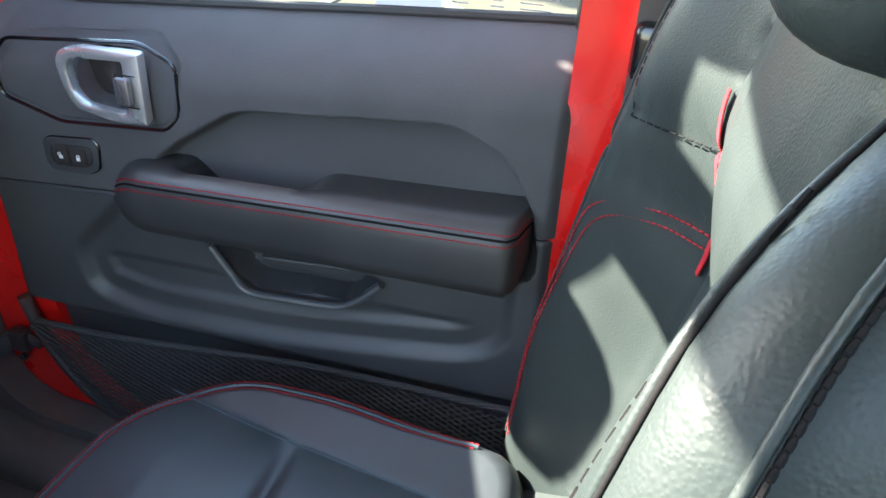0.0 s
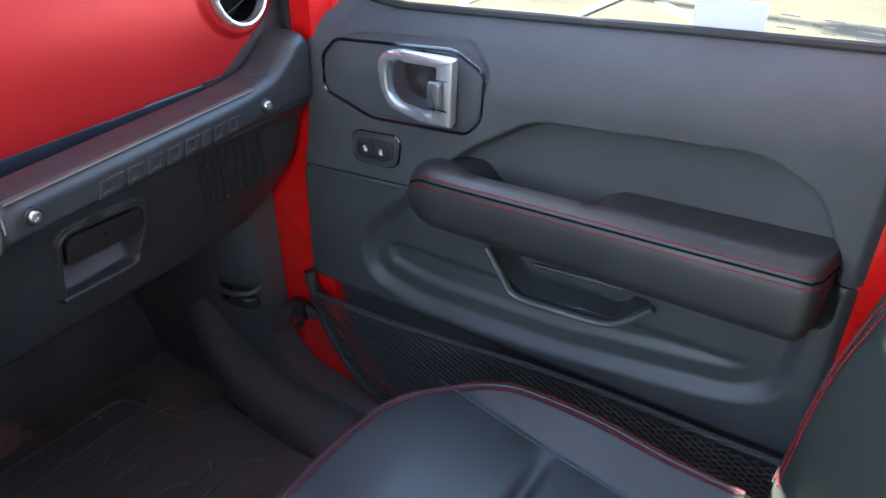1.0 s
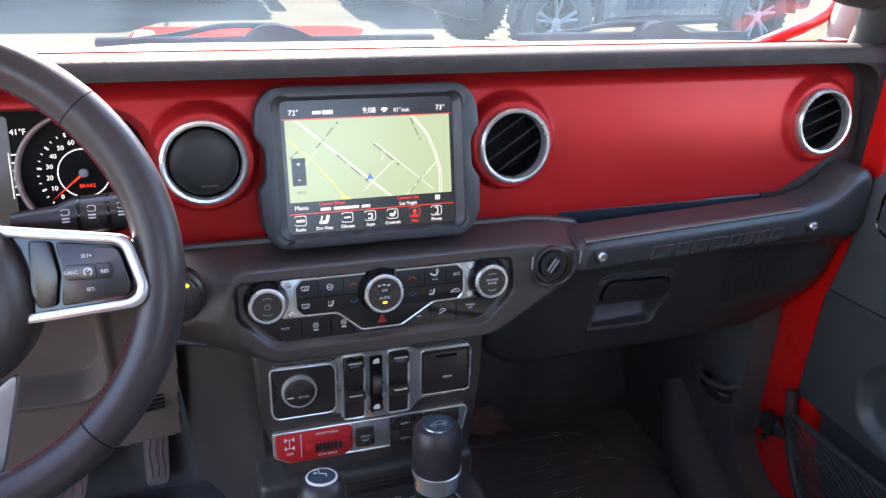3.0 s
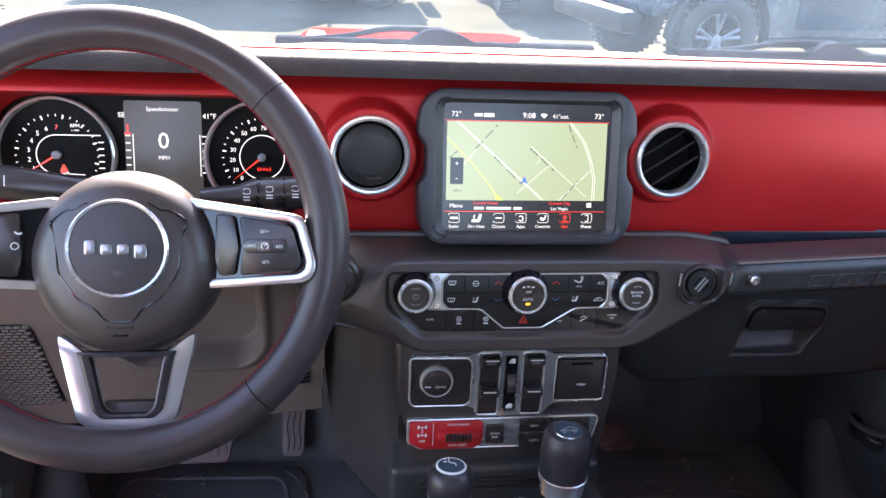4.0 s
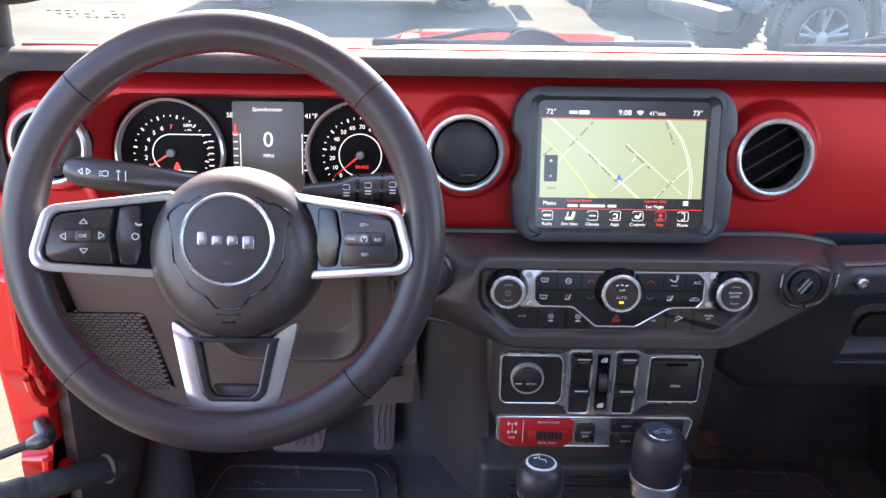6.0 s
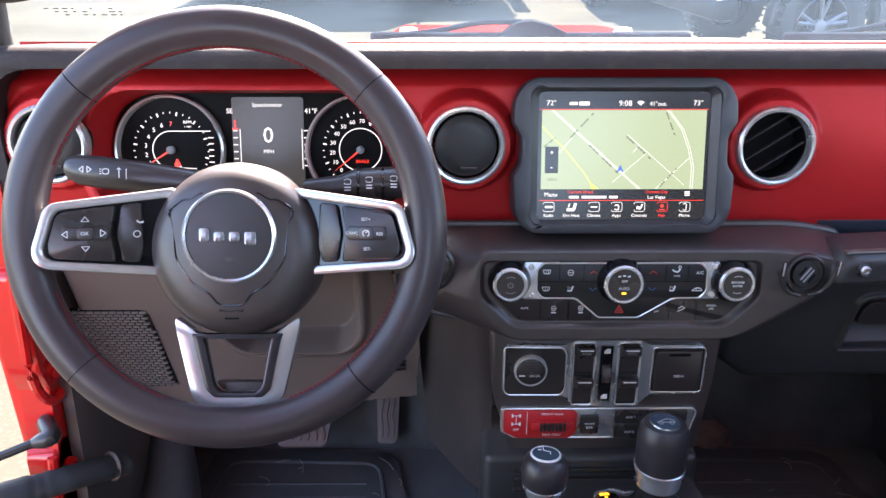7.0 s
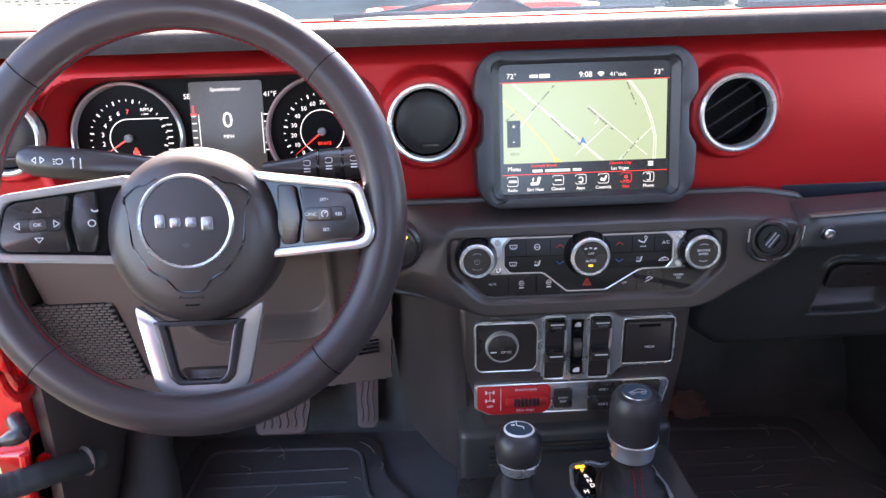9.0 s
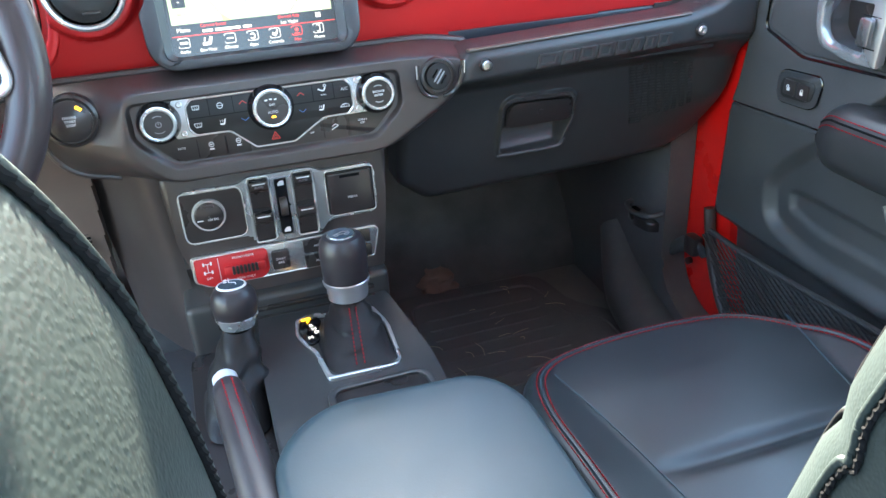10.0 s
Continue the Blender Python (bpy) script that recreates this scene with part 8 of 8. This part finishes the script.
part("rod_joint", bm, PLAS2, rod)

# ---- parking lot ----
for k, (a, b, w) in enumerate((((5.7, 3.02), (4.0, 1.37), 0.09), ((5.05, 2.36), (9.5, 2.21), 0.09), ((6.2, 3.29), (9.5, 3.05), 0.09), ((9.6, 4.55), (6.2, 1.32), 0.09), ((4.2, 1.56), (9.0, 1.20), 0.09), ((7.0, 4.2), (10.5, 3.75), 0.09), ((5.92, 1.12), (4.3, -0.42), 0.09))):
    bm = B()
    p, q = Vector(a), Vector(b)
    n = Vector((-(q - p).y, (q - p).x)).normalized() * w / 2
    prism(bm, [tuple(p + n), tuple(p - n), tuple(q - n), tuple(q + n)], ID, -0.01, 0.004 + 0.002 * k)
    tagged(part("parking_line", bm, PAINTL), "worn white parking line on the asphalt", "parking line", "parking lines", "structure")
pole = thing("lamp_post", (6.20, 10.5, 0), "tall grey parking lot lamp post", "lamp post")
bm = B()
tube(bm, [(6.20, 10.5, 0), (6.20, 10.5, 7.8)], [0.09, 0.07], 16)
part("post", bm, SATIN, pole)
bm = B()
box(bm, (6.20, 10.2, 7.8), (0.35, 0.8, 0.14), 0.04)
part("lamp_head", bm, PLAS2, pole)
bm = B()
lathe(bm, [(0.25, 0), (0.25, 0.5), (0.20, 0.55)], Matrix.Translation((6.20, 10.5, 0)), 20)
part("footing", bm, BUFF, pole)


def wheel_at(parent, x, y, s):
    bm = B()
    m = Matrix.Translation((x, y, 0.415)) @ Matrix.Rotation(math.pi / 2 * s, 4, "Y")
    lathe(bm, [(0.25, 0.0), (0.26, 0.10), (0.30, 0.125), (0.37, 0.125), (0.405, 0.10), (0.415, 0.05), (0.415, -0.05), (0.40, -0.10), (0.30, -0.12), (0.25, -0.1)], m, 40, False)
    for k in range(40):
        box(bm, (0.412 * math.cos(k * math.pi / 20), 0.412 * math.sin(k * math.pi / 20), 0.0), (0.02, 0.03, 0.2), 0.0, m)
    part("tyre", bm, TYRE, parent, "chunky off-road tyre")
    bm = B()
    lathe(bm, [(0.25, -0.05), (0.252, 0.10), (0.238, 0.105), (0.228, 0.04), (0.228, 0.0), (0.0005, 0.0)], m, 36, False)
    rm = part("wheel_rim", bm, GLOSS, parent)
    for k in range(5):
        bm = B()
        a = 2 * math.pi * k / 5
        for d in (-0.16, 0.16):
            tube(bm, [m @ Vector((0.05 * math.cos(a), 0.05 * math.sin(a), 0.07)), m @ Vector((0.235 * math.cos(a + d), 0.235 * math.sin(a + d), 0.095))], 0.017, 6)
        part("wheel_spoke", bm, ALLOY, rm, "bright machined spoke")
    bm = B()
    lathe(bm, [(0.055, 0.03), (0.055, 0.085), (0.03, 0.09)], m, 16)
    part("wheel_hub", bm, ALLOY, rm)


def parked_car(at, turn, paint, base, label):
    e = thing("parked_car", (0, 0, 0), label, "car", "parked cars")
    h = base / 2
    L = h + 0.80
    bm = B()
    prof = rpoly([(-L, 0.55), (-h - 0.45, 0.50), (-h - 0.42, 0.75), (-h - 0.2, 0.93), (-h + 0.2, 0.93), (-h + 0.44, 0.70), (-h + 0.47, 0.45), (h - 0.47, 0.45), (h - 0.44, 0.70), (h - 0.2, 0.93), (h + 0.2, 0.93), (h + 0.44, 0.72), (L - 0.15, 0.60), (L - 0.12, 1.12), (h - 0.55, 1.20), (-L, 1.20)], 0.04, 3)
    prism(bm, prof, YZ, -0.80, 0.80, 0.03)
    body = part("body", bm, paint, e)
    bm = B()
    prism(bm, rpoly([(-L + 0.03, 1.19), (h - 0.55, 1.19), (h - 0.95, 1.80), (-L + 0.15, 1.82)], 0.06, 4), YZ, -0.72, 0.72, 0.05)
    cab = part("cabin", bm, paint, e)
    for s in (-1, 1):
        M = Matrix.Diagonal((s, 1, 1, 1)) @ YZ
        n = 3 if base > 2.7 else 2
        x0, x1 = -L + 0.22, h - 0.78
        for k in range(n):
            a, b = x0 + (x1 - x0) * k / n + 0.03, x0 + (x1 - x0) * (k + 1) / n - 0.03
            bm = B()
            prism(bm, rpoly([(a, 1.26), (b + (0.14 if k == n - 1 else 0), 1.26), (b - (0.08 if k == n - 1 else 0), 1.72), (a, 1.72)], 0.03, 3), M, 0.70, 0.728)
            part("window", bm, GLASSD, cab)
            bm = B()
            box(bm, (s * 0.806, (a + b) / 2, 0.82), (0.012, (b - a) * 0.9, 0.62), 0.005) if k > 0 else box(bm, (s * 0.806, a + 0.12, 1.05), (0.01, 0.16, 0.12), 0.004)
            dd = part("door" if k > 0 else "fuel_flap", bm, paint, body)
            if k > 0:
                bm = B()
                box(bm, (s * 0.822, a + 0.12, 1.08), (0.02, 0.16, 0.03), 0.008)
                part("handle", bm, PLAS, dd)
        for y in (-h, h):
            bm = B()
            P = [(s * 0.86, y + 0.50 * math.cos(t), 0.44 + 0.53 * math.sin(t)) for t in [math.pi * k / 14 for k in range(15)]]
            tube(bm, P, 0.07, 8, flat=0.5)
            part("wheel_flare", bm, BLACKP, body)
            wheel_at(e, s * 0.78, y, s)
        bm = B()
        tube(bm, [(s * 0.82, -h + 0.5, 0.40), (s * 0.82, h - 0.5, 0.40)], 0.05, 10)
        part("side_step", bm, BLACKP, e)
        bm = B()
        lathe(bm, [(0.09, 0), (0.09, 0.02), (0.07, 0.035), (0.0005, 0.04)], axis((s * 0.52, L - 0.13, 0.95), (0, 1, 0)), 20, False)
        part("headlight", bm, WHITE, body)
        bm = B()
        box(bm, (s * 0.72, L - 0.10, 0.80), (0.10, 0.04, 0.05), 0.01)
        part("turn_signal", bm, ORANGE, body)
        bm = B()
        box(bm, (s * 0.70, -L - 0.03, 1.0), (0.16, 0.06, 0.22), 0.02)
        part("tail_light", bm, REDPR, body)
    for y, z in ((L + 0.02, 0.55), (-L - 0.05, 0.55)):
        bm = B()
        box(bm, (0, y, z), (1.5, 0.22, 0.2), 0.05)
        part("bumper", bm, BLACKP, e)
    bm = B()
    prism(bm, rrect(-0.60, 1.27, 0.60, 1.70, 0.05), Matrix.Translation((0, h - 0.62, 0)) @ XZ, -0.10, -0.07)
    part("windscreen", bm, GLASSD, cab)
    for k in range(7):
        bm = B()
        prism(bm, rrect(-0.27 + k * 0.09 - 0.03, 0.80, -0.27 + k * 0.09 + 0.03, 1.05, 0.025, 4), Matrix.Translation((0, L - 0.12, 0)) @ XZ @ Matrix.Rotation(math.pi, 4, "Y"), 0.0, 0.012)
        part("grille_slot", bm, GLOSS, body)
    e.matrix_world = Matrix.Translation(at) @ Matrix.Rotation(radians(turn), 4, "Z")
    return e


parked_car((4.28, 7.01, 0), 99.4, DARKCAR, 2.65, "parked dark blue-grey two-door off-road car with chunky tyres")
parked_car((-1.32, 11.42, 0), 270, DARKCAR, 3.0, "parked dark blue-grey four-door off-road car, side on")
parked_car((2.85, 11.75, 0), 180, DARKCAR, 2.46, "parked dark off-road car, nose on")
parked_car((8.4, -2.1, 0), 0, SILVCAR, 2.9, "parked silver car in the next row of the lot")
parked_car((4.6, -9.5, 0), 8, BODY, 2.46, "parked red off-road car behind")
bm = B()
box(bm, (4, -26, 1.6), (40, 1.0, 3.2), 0.05)
tagged(part("backdrop_wall", bm, BUFF), "distant buff masonry wall", "wall", kind="structure")
bm = B()
box(bm, (0, 60, 2.5), (140, 2.0, 5.0), 0.1)
tagged(part("backdrop_building", bm, BUFF), "distant low buff building", "building", kind="structure")
